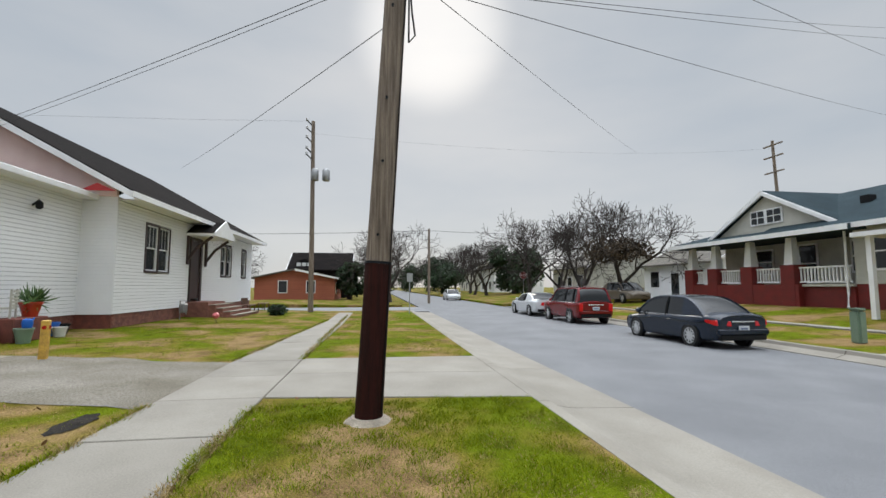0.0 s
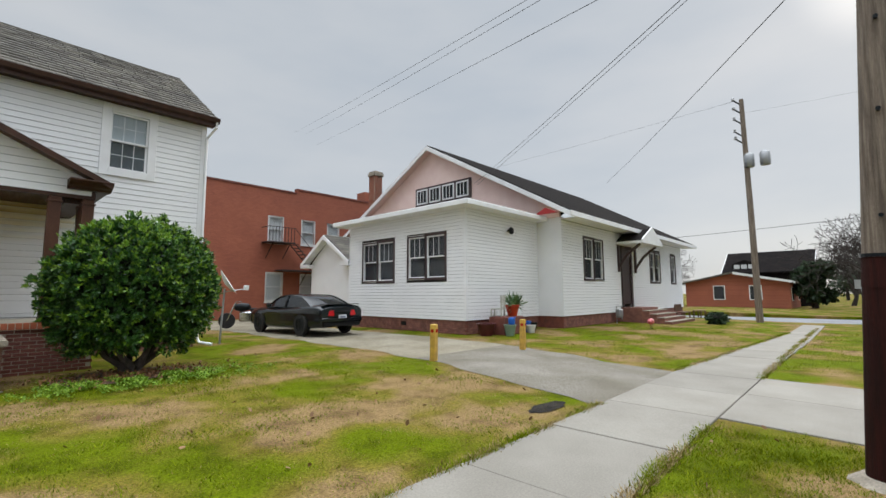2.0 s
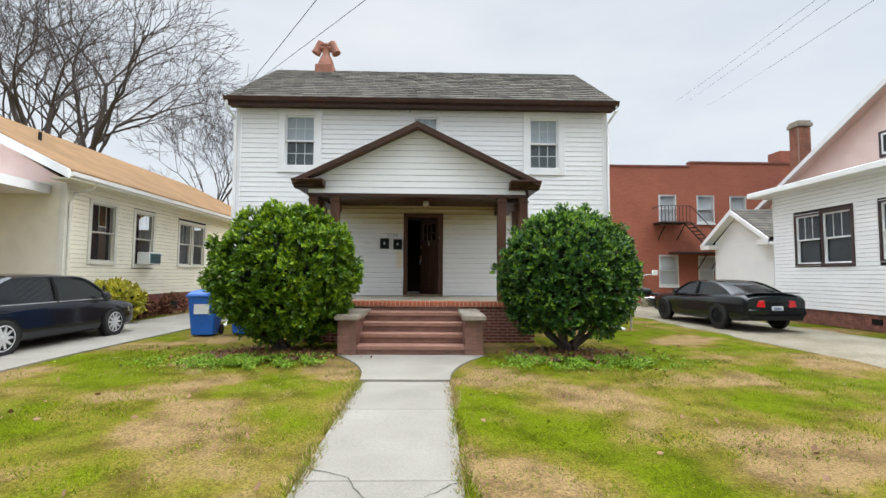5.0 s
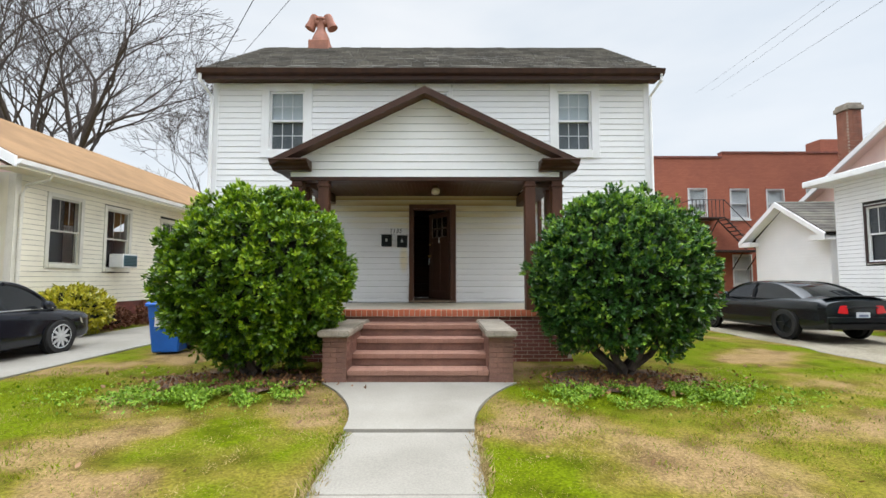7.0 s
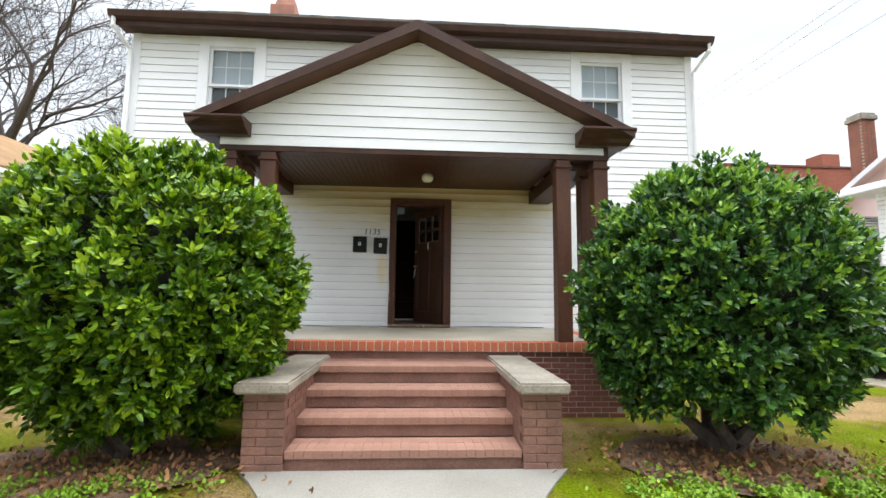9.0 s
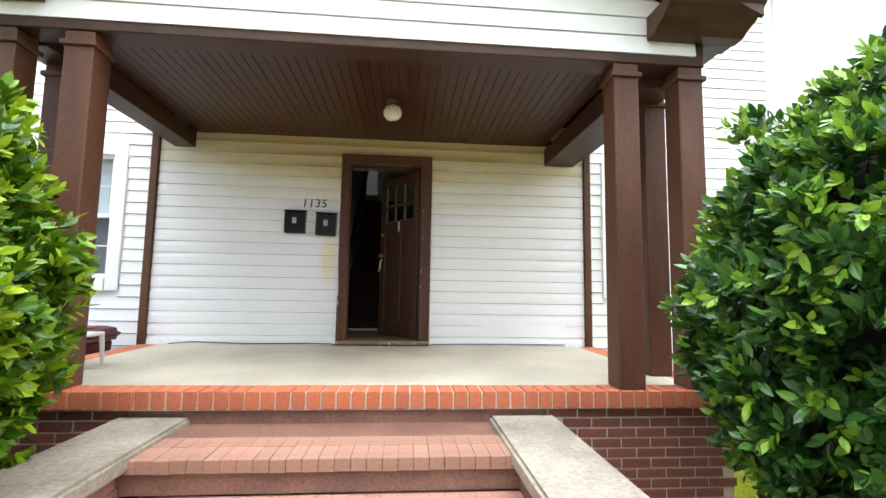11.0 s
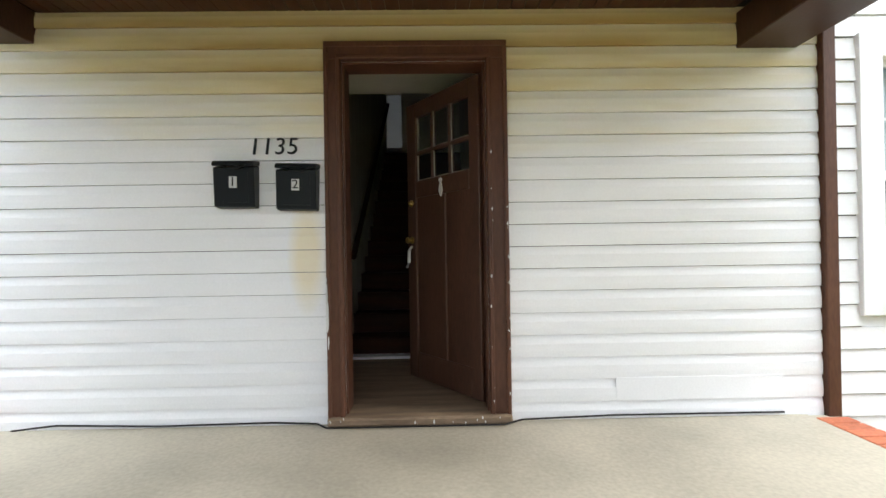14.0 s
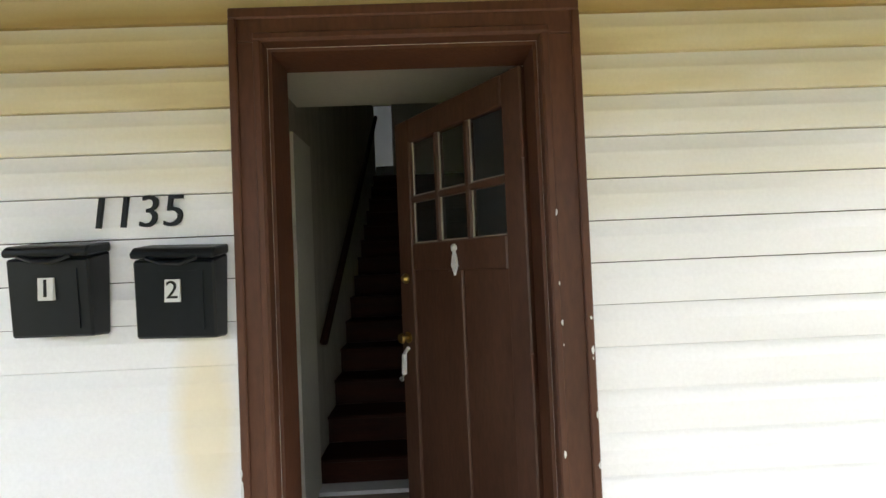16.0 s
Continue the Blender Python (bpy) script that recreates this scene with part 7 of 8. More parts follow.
bush("large rounded yellow-green evergreen shrub beside porch steps", -2.60, -3.75, 1.52, 1.50, 1.12, 1.38, 11, 13500, LEAF, 0.075, flat=-0.95, core=0.66, young=LEAF_NEW, clumps=420)
bush("large rounded dark green evergreen shrub beside porch steps", 2.94, -3.75, 1.52, 1.45, 1.08, 1.34, 23, 13500, LEAF_DARK, 0.070, flat=-0.84, core=0.66, young=LEAF_FRESH, clumps=440)
bush("small yellow-leaved shrub against the cream house", -9.30, 1.05, 0.66, 0.80, 0.98, 0.66, 31, 1100, LEAF_YELLOW, 0.12, trunk=False, flat=-0.95)
bush("low rust-brown withered plants along the cream house", -9.55, 2.75, 0.26, 0.32, 0.75, 0.34, 71, 420, LEAF_RUST, 0.10, trunk=False, flat=-0.7, core=0.5)
bush("low rust-brown withered plants along the cream house", -9.55, 4.6, 0.30, 0.30, 0.8, 0.5, 73, 300, LEAF_RUST, 0.09, trunk=False, flat=-0.6, core=0.4)
bush("low evergreen shrub on the corner lawn", 38.5 - 12.5, -8.3, 0.25, 0.5, 0.5, 0.32, 37, 250, LEAF_EVER, 0.12, trunk=False, flat=-0.9)
for a, b, lab in ((-2.7, -3.95, "bare dark soil under the left shrub"), (2.9, -3.95, "bare dark soil under the right shrub")):
    sb, n = Shape(), 26
    ring = [(a + 1.15 * (1 + 0.5 * noise.noise((k * 0.6, a, 0))) * math.cos(2 * math.pi * k / n), b + 0.72 * (1 + 0.5 * noise.noise((k * 0.6, a, 5))) * math.sin(2 * math.pi * k / n), 0.022) for k in range(n)]
    k0 = len(sb.v)
    sb.v += ring + [(a, b, 0.06)]
    sb.f += [(k, (k + 1) % n, n) for k in range(n)]
    structure("ground_soil_bed", sb, SOIL, "bare dark soil and leaf litter under shrub", "soil")


litter = random.Random(15)
for a in (-2.7, 2.9):
    pts = [(a + litter.gauss(0, 0.6), -4.1 + litter.gauss(0, 0.33), 0.05) for _ in range(1100)]
    v, f = leaves(pts, [(0, 0, 1)] * len(pts), 0.06, 19 + int(a), 0.6)
    holder = tagged(new("leaf_litter"), "brown leaf litter under the shrub", "leaf litter", kind="stuff")
    leaf_object("litter", v, f, leaf_mat("dead_leaf", (0.11, 0.050, 0.022), (0.34, 0.17, 0.07), 0.8), holder)
    pts = [(a + litter.gauss(0, 0.75), -4.85 + litter.gauss(0, 0.28), 0.02 + litter.random() * 0.07) for _ in range(11000)]
    pts = [q for q in pts if noise.noise((q[0] * 3.1, q[1] * 3.1, 7)) > -0.05 and not -1.5 < q[0] < 1.25]
    v, f = leaves(pts, [(0, 0, 1)] * len(pts), 0.036, 29 + int(a), 0.7)
    holder = tagged(new("ground_cover"), "bright green weeds in front of the shrub", "weeds", kind="stuff")
    leaf_object("weeds", v, f, leaf_mat("weed_leaf", (0.09, 0.19, 0.006), (0.21, 0.33, 0.016), 0.6), holder)


def bare_tree(label, m, height, seed, material, spread=0.5, levels=6, trunk_r=0.3, group="bare trees", stem=0.22, wide=0.9, thin=0.011):
    """A leafless tree grown by splitting limbs, as a trunk, limbs and twigs."""
    rnd = random.Random(seed)
    trunk, limbs, twigs = Shape(), Shape(), Shape()
    def grow(p, d, length, r, lev):
        steps = 3 if lev > 2 else 2
        pts, rad, q, dd = [p], [r], p, d
        for i in range(steps):
            dd = (dd + Vector((rnd.gauss(0, 0.13), rnd.gauss(0, 0.13), rnd.gauss(0.03, 0.08)))).normalized()
            q = q + dd * (length / steps)
            pts.append(q)
            rad.append(max(thin, r * (1 - 0.32 * (i + 1) / steps)))
        tgt = trunk if lev == levels else limbs if lev > 2 else twigs
        tgt.tube(pts, rad, 9 if lev == levels else 6 if lev > 2 else 3, caps=False)
        if lev == 0:
            return
        kids = 3 if lev >= levels - 1 or rnd.random() < 0.55 else 2
        base = rnd.uniform(0, 6.28)
        for k in range(kids):
            a = base + 6.28 * k / kids + rnd.uniform(-0.4, 0.4)
            u = dd.cross(Vector((0.3, 0.2, 1)) if abs(dd.z) < 0.95 else Vector((1, 0, 0))).normalized()
            w = dd.cross(u)
            ang = rnd.uniform(0.35, 0.75) * wide
            nd = (dd * math.cos(ang) + (u * math.cos(a) + w * math.sin(a)) * math.sin(ang)).normalized()
            at = pts[-1] if k < 2 else pts[-2]
            grow(at, nd, length * rnd.uniform(0.68, 0.86) if lev < levels else height * 0.27, rad[-1] * (0.78 if k else 0.86), lev - 1)
    grow(Vector((0, 0, -0.1)), Vector((rnd.uniform(-0.05, 0.05), rnd.uniform(-0.05, 0.05), 1)).normalized(), height * stem, trunk_r, levels)
    t = thing("tree", label, "tree", m, group)
    part("trunk", trunk, material, t, smooth=True)
    part("branchwork", limbs, material, t, smooth=True)
    part("crown", twigs, material, t, "fine leafless twigs", kind="stuff")
    return t


BARK_TALL = mat("dark_grey_brown_bark", (0.075, 0.060, 0.054), (0.040, 0.032, 0.030), 0.9, scale=4, fine=30, bump=0.6, spread=0.3, stretch=(3, 3, 0.6))
t1 = bare_tree("tall leafless tree behind the cream house", pose(-22.9, 18.0, 0), 19, 5, BARK_TALL, trunk_r=0.52, levels=8, stem=0.26, wide=0.85, thin=0.013)
copy_thing(t1, pose(-30.5, 20.0, 0, 0, 0, 130))
bare_tree("slender leafless tree behind the house", pose(-17.6, 23.0, 0), 14, 8, BARK_TALL, trunk_r=0.24, levels=8, wide=0.75, thin=0.012)
t3 = bare_tree("spreading leafless street tree", pose(31.0, -31.0, 0.3), 7.4, 14, BARK_DARK, trunk_r=0.26, levels=7, stem=0.2, wide=1.1, thin=0.016)
for k, (x, y, s_, a) in enumerate(((35.5, -30.4, 1.05, 80), (39, -30.5, 0.95, 200), (46.5, -29.5, 1.15, 20), (47.5, -15.0, 1.05, 150), (64, -29.5, 1.1, 250), (70, -29.0, 1.0, 10), (79, -30.2, 1.2, 100), (58, -14.5, 0.95, 300), (95, -30, 1.2, 50), (112, -30, 1.2, 190), (72, -13, 1.0, 40), (100, -13, 1.1, 70), (130, -28, 1.3, 20), (24.0, -47, 1.0, 33), (56, 6, 1.1, 33))):
    c = copy_thing(t3, pose(x, y, ground_z(y) if not CROSS_X0 < x < CROSS_X1 else 0.0, 0, 0, a))
    c.scale = (s_, s_, s_)
dry = random.Random(77)
pts, nrm = [], []
while len(pts) < 3600:
    d = Vector((dry.gauss(0, 1), dry.gauss(0, 1), dry.gauss(0, 1))).normalized() * dry.random() ** 0.5
    q = (d.x * 3.0, d.y * 2.6, 3.9 + d.z * 1.0 - 0.07 * (d.x * 3.0) ** 2)
    if noise.noise((q[0] * 0.9, q[1] * 0.9, q[2] * 1.4)) > -0.08:
        pts.append(q)
        nrm.append((d.x, d.y, d.z + 0.4))
v, f = leaves(pts, nrm, 0.20, 78, 0.6)
leaf_object("dry_crown", v, f, LEAF_DRY, t3)


def evergreen(label, x, y, h, r_, seed, group="dark evergreens"):
    t = thing("tree", label, "tree", pose(x, y, 0), group)
    rnd = random.Random(seed)
    pts, nrm = [], []
    lobes = [(rnd.gauss(0, r_ * 0.45), rnd.gauss(0, r_ * 0.45), h * rnd.uniform(0.22, 0.85), r_ * rnd.uniform(0.25, 0.6)) for _ in range(14)]
    for k in range(6500):
        lx, ly, lz, lr = lobes[k % 14]
        d = Vector((rnd.gauss(0, 1), rnd.gauss(0, 1), rnd.gauss(0, 1))).normalized() * lr * rnd.uniform(0.5, 1.15)
        pts.append((lx + d.x, ly + d.y, max(0.1, lz + d.z)))
        nrm.append((d.x, d.y, d.z + 0.3))
    v, f = leaves(pts, nrm, 0.55, seed, 0.6)
    leaf_object("crown", v, f, LEAF_EVER, t)
    part("trunk", Shape().tube([(0, 0, -0.1), (0, 0, h * 0.5)], [0.3, 0.18], 8), BARK_DARK, t)
    return t


evergreen("dark evergreen tree beyond the porch house", 33.5, -48.0, 8.5, 3.0, 41)
evergreen("dark evergreen tree down the street", 62, -33, 7.0, 3.4, 43)
evergreen("dark evergreen hedge tree at the corner", 58, -10.3, 4.4, 1.2, 47)
evergreen("dark evergreen tree far along the street", 92, -27, 7.5, 4.0, 53)
evergreen("dark evergreen tree far along the street", 120, -12, 8.0, 5.0, 59)
evergreen("dark evergreen tree far along the street", 140, -24, 9.0, 6.0, 61)


# ---- poles and wires ----
pole = thing("utility_pole", "weathered wooden utility pole with tarred foot", "utility pole", pose(6.02, -13.54, -0.15))
def lean(z):
    return (0.0 + 0.004 * z, -0.052 * z, z)
part("tarred_foot", Shape().tube([lean(-0.3), lean(0.6), lean(1.62)], [0.168, 0.163, 0.158], 20), POLE_TAR, pole, smooth=True)
part("shaft", Shape().tube([lean(1.62), lean(3.5), lean(6.0), lean(9.6)], [0.155, 0.148, 0.138, 0.118], 20), POLE_WOOD, pole, smooth=True)
part("collar", Shape().tube([lean(1.60), lean(1.86)], [0.163, 0.161], 20), POLE_TAR, pole, smooth=True)
part("collar_band", Shape().tube([lean(1.855), lean(1.885)], [0.167, 0.167], 20), BLACK_METAL, pole)
for z in (2.2, 3.1, 3.9, 5.1):
    part("bolt", Shape().lathe([(0.018, 0), (0.018, 0.03)], 8, (-0.165, lean(z)[1] + 0.03, z), "x"), BLACK_METAL, pole)
part("ground_wire", Shape().tube([(lean(0.1)[0] - 0.10, lean(0.1)[1] - 0.145, 0.1), (lean(3)[0] - 0.09, lean(3)[1] - 0.135, 3.0), (lean(9)[0] - 0.07, lean(9)[1] - 0.11, 9.0)], 0.008, 5), BLACK, pole)
part("cable_loop", Shape().tube([(-0.1, lean(5.3)[1] - 0.16, 5.6), (-0.1, lean(5)[1] - 0.22, 5.05), (-0.1, lean(5)[1] - 0.26, 4.75), (-0.1, lean(5)[1] - 0.18, 4.65), (-0.1, lean(5.2)[1] - 0.17, 5.3)], 0.012, 6), BLACK, pole)
part("crossarm", Shape().box(-0.08, -1.7, 9.15, 0.08, 0.7, 9.28), POLE_WOOD, pole, bevel=0.01)
st_, nn = Shape(), 18
for k in range(nn):
    a0 = 2 * math.pi * k / nn
    rr_ = 0.30 + 0.05 * noise.noise((k * 0.9, 3, 0))
    st_.v.append((rr_ * math.cos(a0), rr_ * math.sin(a0), -0.02))
for k in range(nn):
    a0 = 2 * math.pi * k / nn
    st_.v.append((0.2 * math.cos(a0), 0.2 * math.sin(a0), 0.055 + 0.02 * noise.noise((k, 0, 0))))
for k in range(nn):
    st_.f.append((k, (k + 1) % nn, nn + (k + 1) % nn, nn + k))
st_.f.append(tuple(nn + k for k in range(nn)))
part("concrete_collar", st_, CAP, pole, "rough concrete collar")

pole2 = thing("utility_pole", "tall utility pole with transformer and insulator brackets", "utility pole", pose(29.2, -9.6, -0.2))
part("shaft", Shape().tube([(0, 0, -0.2), (0, 0.05, 6), (0, 0.12, 12.2)], [0.17, 0.14, 0.11], 12), POLE_WOOD, pole2, smooth=True)
for z in (11.0, 11.6, 12.1, 9.9, 10.3):
    br = part("bracket", Shape().tube([(0, 0.1, z - 0.25), (0, 0.5, z + 0.15)], 0.04, 6), BLACK, pole2)
    part("insulator", Shape().lathe([(0.05, 0), (0.09, 0.05), (0.05, 0.1), (0.08, 0.15), (0.03, 0.2)], 8, (0, 0.5, z + 0.1)), GALV, br)
for y in (0.05, -0.65):
    part("transformer", Shape().lathe([(0.20, 0), (0.24, 0.05), (0.24, 0.65), (0.18, 0.75)], 14, (0, y - 0.1, 8.35)), GALV, pole2, "grey transformer can", smooth=True)
pole3 = thing("utility_pole", "distant wooden pole with crossarms", "utility pole", pose(39.5, -54.0, 0.3))
part("shaft", Shape().tube([(0, 0, 0), (0, 0.6, 16)], [0.2, 0.13], 10), POLE_WOOD, pole3)
for z in (15.5, 14.3, 12.7):
    part("crossarm", Shape().box(-1.1, 0.5, z, 1.1, 0.65, z + 0.12), POLE_WOOD, pole3)
pole4 = thing("utility_pole", "distant wooden pole at the corner", "utility pole", pose(45.0, -18.8, -0.2))
part("shaft", Shape().tube([(0, 0, 0), (0, 0, 7.5)], [0.14, 0.10], 10), POLE_WOOD, pole4)


def wire(a, b, sag, r_=0.010):
    pts = []
    for k in range(15):
        u = k / 14
        p = Vector(a).lerp(Vector(b), u)
        pts.append((p.x, p.y, p.z - sag * 4 * u * (1 - u)))
    r_ *= 0.62
    w = new("overhead_wire", mesh_of("overhead_wire", Shape().tube(pts, r_, 5), BLACK))
    return tagged(w, "thin black overhead wire", "wire", "overhead wires")


def at_pole(z):
    return (6.03, -13.54 - 0.052 * (z + 0.15) - 0.03, z)


# drops to the bungalow, the houses behind and the white house
wire(at_pole(5.62), (17.3, -0.2, 6.72), 0.06, 0.010)
wire(at_pole(5.54), (17.3, -0.35, 6.62), 0.06, 0.008)
wire(at_pole(4.87), (27, -2.7, 8.1), 0.08, 0.010)
for z, end in ((5.32, (26.8, 30, 18.2)), (5.86, (24.0, 30, 18.8)), (5.79, (25.4, 30, 19.0))):
    wire(at_pole(z), end, 0.12, 0.009)
wire(at_pole(8.1), (-5.1, -0.36, 6.45), 0.10, 0.012)
wire(at_pole(5.2), (-13.9, 13.0, 9.75), 0.10, 0.010)
# lines running across and along the street
for z, end in ((5.58, (37.1, -36.8, 13.6)), (5.40, (23.1, -44.9, 12.1)), (5.36, (19.3, -40.1, 14.5)), (5.37, (19.2, -39.9, 15.0)), (7.36, (19.6, -40.3, 13.7))):
    wire(at_pole(z), end, 0.10, 0.012 if z > 7 else 0.010)
wire((29.2, -9.3, 12.0), (29.2, 60, 12.2), 0.8, 0.008)
wire((45, 30, 6.9), (45, -18.8, 7.1), 0.6, 0.03)
wire((45, -18.8, 7.1), (45, -60, 8.4), 0.7, 0.03)
wire((29.2, -9.6, 11.2), (39.5, -54, 15.6), 0.9, 0.006)

# ---- street furniture ----
def sign_post(x, y, h, label, plate, colour, octo=False):
    t = thing("street_sign", label, "sign", pose(x, y, ground_z(y)))
    part("post", Shape().box(-0.025, -0.025, -0.1, 0.025, 0.025, h), GALV, t)
    if octo:
        ring = [(0.38 * math.cos(math.pi / 8 + k * math.pi / 4), h - 0.4 + 0.38 * math.sin(math.pi / 8 + k * math.pi / 4)) for k in range(8)]
        part("plate", Shape().prism(ring, "x", -0.04, -0.028), colour, t)
        ring = [(p[0] * 1.08, (p[1] - h + 0.4) * 1.08 + h - 0.4) for p in ring]
        part("border", Shape().prism(ring, "x", -0.0275, -0.02), STEEL_WHITE, t)
        cu = bpy.data.curves.new("stop_text", "FONT")
        cu.body, cu.size, cu.align_x, cu.align_y = "STOP", 0.26, "CENTER", "CENTER"
        tmp = bpy.data.objects.new("stop_text", cu)
        me = bpy.data.meshes.new_from_object(tmp)
        bpy.data.objects.remove(tmp)
        me.materials.append(STEEL_WHITE)
        ob = new("lettering", me)
        ob.parent = t
        ob.matrix_basis = Matrix.Translation((-0.045, 0, h - 0.4)) @ pose(0, 0, 0, 90, 0, -90)
    else:
        part("plate", Shape().box(-0.035, -plate[0] / 2, h - plate[1], -0.026, plate[0] / 2, h), colour, t)
    return t


sign_post(27.6, -15.6, 2.4, "grey-backed street sign on steel post", (0.35, 0.5), GALV)
sign_post(31.0, -13.6, 2.2, "round grey-backed sign on steel post", (0.5, 0.45), GALV)
sign_post(44.0, -28.3, 2.9, "red octagonal stop sign on post", (0, 0), RED_PAINT, True)
ub = thing("utility_box", "green metal utility pedestal on the verge", "utility box", pose(10.75, -26.3, 0.02))
part("housing", Shape().box(-0.14, -0.13, -0.1, 0.14, 0.13, 0.80), GREEN_BOX, ub, bevel=0.05, segments=2)
part("cap", Shape().box(-0.155, -0.145, 0.78, 0.155, 0.145, 0.85), GREEN_BOX, ub, bevel=0.04, segments=2)

RED_DOT = mat("red_reflector", (0.5, 0.02, 0.02), None, 0.2, bump=0)
for x, y in ((7.93, -6.5), (10.95, -6.85)):
    p_ = thing("marker_post", "yellow painted wooden marker post with red reflector", "post", pose(x, y, ground_z(y), 2, -2, 12), "drive marker posts")
    part("timber", Shape().box(-0.068, -0.068, -0.2, 0.068, 0.068, 0.80), YELLOW, p_, bevel=0.015)
    part("reflector", Shape().lathe([(0.04, -0.068), (0.04, -0.076)], 12, (0, 0, 0.66), "y"), RED_DOT, p_)
    part("reflector", Shape().lathe([(0.04, -0.068), (0.04, -0.076)], 12, (0, 0, 0.66), "x"), RED_DOT, p_)

# ---- wheeled bins ----
def bin_(x, y, a, label):
    t = thing("wheelie_bin", label, "bin", pose(x, y, 0, 0, 0, a), "bins")
    part("body", Shape().loft([[(-0.24, -0.26, 0.04), (0.24, -0.26, 0.04), (0.24, 0.26, 0.04), (-0.24, 0.26, 0.04)], [(-0.31, -0.35, 0.98), (0.31, -0.35, 0.98), (0.31, 0.35, 0.98), (-0.31, 0.35, 0.98)]]), BLUE_BIN, t, bevel=0.02)
    part("rim", Shape().box(-0.34, -0.38, 0.95, 0.34, 0.38, 1.01), BLUE_BIN, t, bevel=0.015)
    part("lid", Shape().loft([[(-0.33, -0.38, 1.01), (0.33, -0.38, 1.01), (0.33, 0.40, 1.01), (-0.33, 0.40, 1.01)], [(-0.26, -0.28, 1.09), (0.26, -0.28, 1.09), (0.26, 0.34, 1.12), (-0.26, 0.34, 1.12)]]), BLUE_BIN, t, bevel=0.02)
    part("handle", Shape().tube([(-0.25, 0.42, 0.98), (0.25, 0.42, 0.98)], 0.02, 8), BLUE_BIN, t)
    for sx in (-0.27, 0.27):
        part("wheel", Shape().lathe([(0.12, -0.03), (0.13, 0), (0.12, 0.03)], 14, (sx, 0.27, 0.13), "x"), RUBBER, t)
    part("label_panel", Shape().box(-0.17, -0.332, 0.55, 0.17, -0.316, 0.78), STEEL_WHITE, t)


bin_(-5.25, -1.45, 8, "blue plastic wheeled bin beside the shrub")
bin_(-4.35, -1.2, -6, "blue plastic wheeled bin behind the shrub")

# ---- porch things ----
globe = thing("ceiling_light", "round cream glass globe ceiling light", "lamp", pose(0.09, -1.19, 3.455))
part("base", Shape().lathe([(0.065, 0.0), (0.065, -0.03), (0.05, -0.05)], 20), BROWN, globe, smooth=True)
part("globe", Shape().lathe([(0.045, -0.05), (0.075, -0.07), (0.092, -0.11), (0.088, -0.15), (0.06, -0.185), (0.01, -0.197)], 24), mat("cream_glass", (0.72, 0.68, 0.55), (0.66, 0.62, 0.5), 0.25, bump=0), globe, smooth=True)


def lettering(text, size, m, material, name, label, depth=0.004, parent=None):
    cu = bpy.data.curves.new(name, "FONT")
    cu.body, cu.size, cu.align_x, cu.align_y, cu.extrude, cu.shear = text, size, "CENTER", "CENTER", depth, 0.13 if size > 0.1 else 0
    cu.offset = -0.001 if size > 0.1 else 0.0
    tmp = bpy.data.objects.new(name, cu)
    me = bpy.data.meshes.new_from_object(tmp)
    bpy.data.objects.remove(tmp)
    me.materials.append(material)
    ob = new(name, me)
    ob.parent = parent
    ob.matrix_basis = m
    return ob


nums = thing("house_number", "dark bronze house number 1135 on white siding", "house number", pose(-0.865, -0.022, 2.615))
for k, ch_ in enumerate("1135"):
    lettering(ch_, 0.145, Matrix.Translation((-0.125 + 0.077 * k, -0.008, -0.002)) @ pose(0, 0, 0, 90), BLACK_METAL, "digit", "", 0.006, nums)


def mailbox(x0, x1, z0, z1, num, tilt):
    w, h = x1 - x0, z1 - z0
    t = thing("mailbox", "black metal wall mailbox with number label", "mailbox", pose((x0 + x1) / 2, -0.022, z0, 0, tilt, 0), "mailboxes")
    part("body", Shape().prism([(0.0, 0.0), (-0.075, 0.005), (-0.095, h * 0.82), (0.0, h * 0.9)], "x", -w / 2, w / 2), BLACK_METAL, t, bevel=0.006)
    part("lid", Shape().prism([(0.0, h * 0.90), (-0.103, h * 0.84), (-0.107, h * 0.90), (-0.092, h * 0.955), (0.0, h)], "x", -w / 2 - 0.003, w / 2 + 0.003), BLACK_METAL, t, bevel=0.005)
    part("lid_lip", Shape().tube([(-w * 0.30, -0.104, h * 0.850), (-w * 0.1, -0.112, h * 0.80), (w * 0.12, -0.113, h * 0.79), (w * 0.32, -0.104, h * 0.855)], 0.007, 6), BLACK_METAL, t)
    part("raised_panel", Shape().prism([(-0.076, 0.03), (-0.082, 0.03), (-0.095, h * 0.72), (-0.089, h * 0.72)], "x", -w * 0.36, w * 0.36), BLACK_METAL, t)
    part("number_label", Shape().box(-0.022, -0.0985, h * 0.40, 0.022, -0.086, h * 0.63), STEEL_WHITE, t, "white number label")
    lettering(num, 0.075, Matrix.Translation((0, -0.0995, h * 0.515)) @ pose(0, 0, 0, 90), BLACK, "digit", "", 0.0015, t)


mailbox(-1.203, -0.963, 2.24, 2.53, "1", 0.5)
mailbox(-0.838, -0.600, 2.22, 2.51, "2", 1.5)

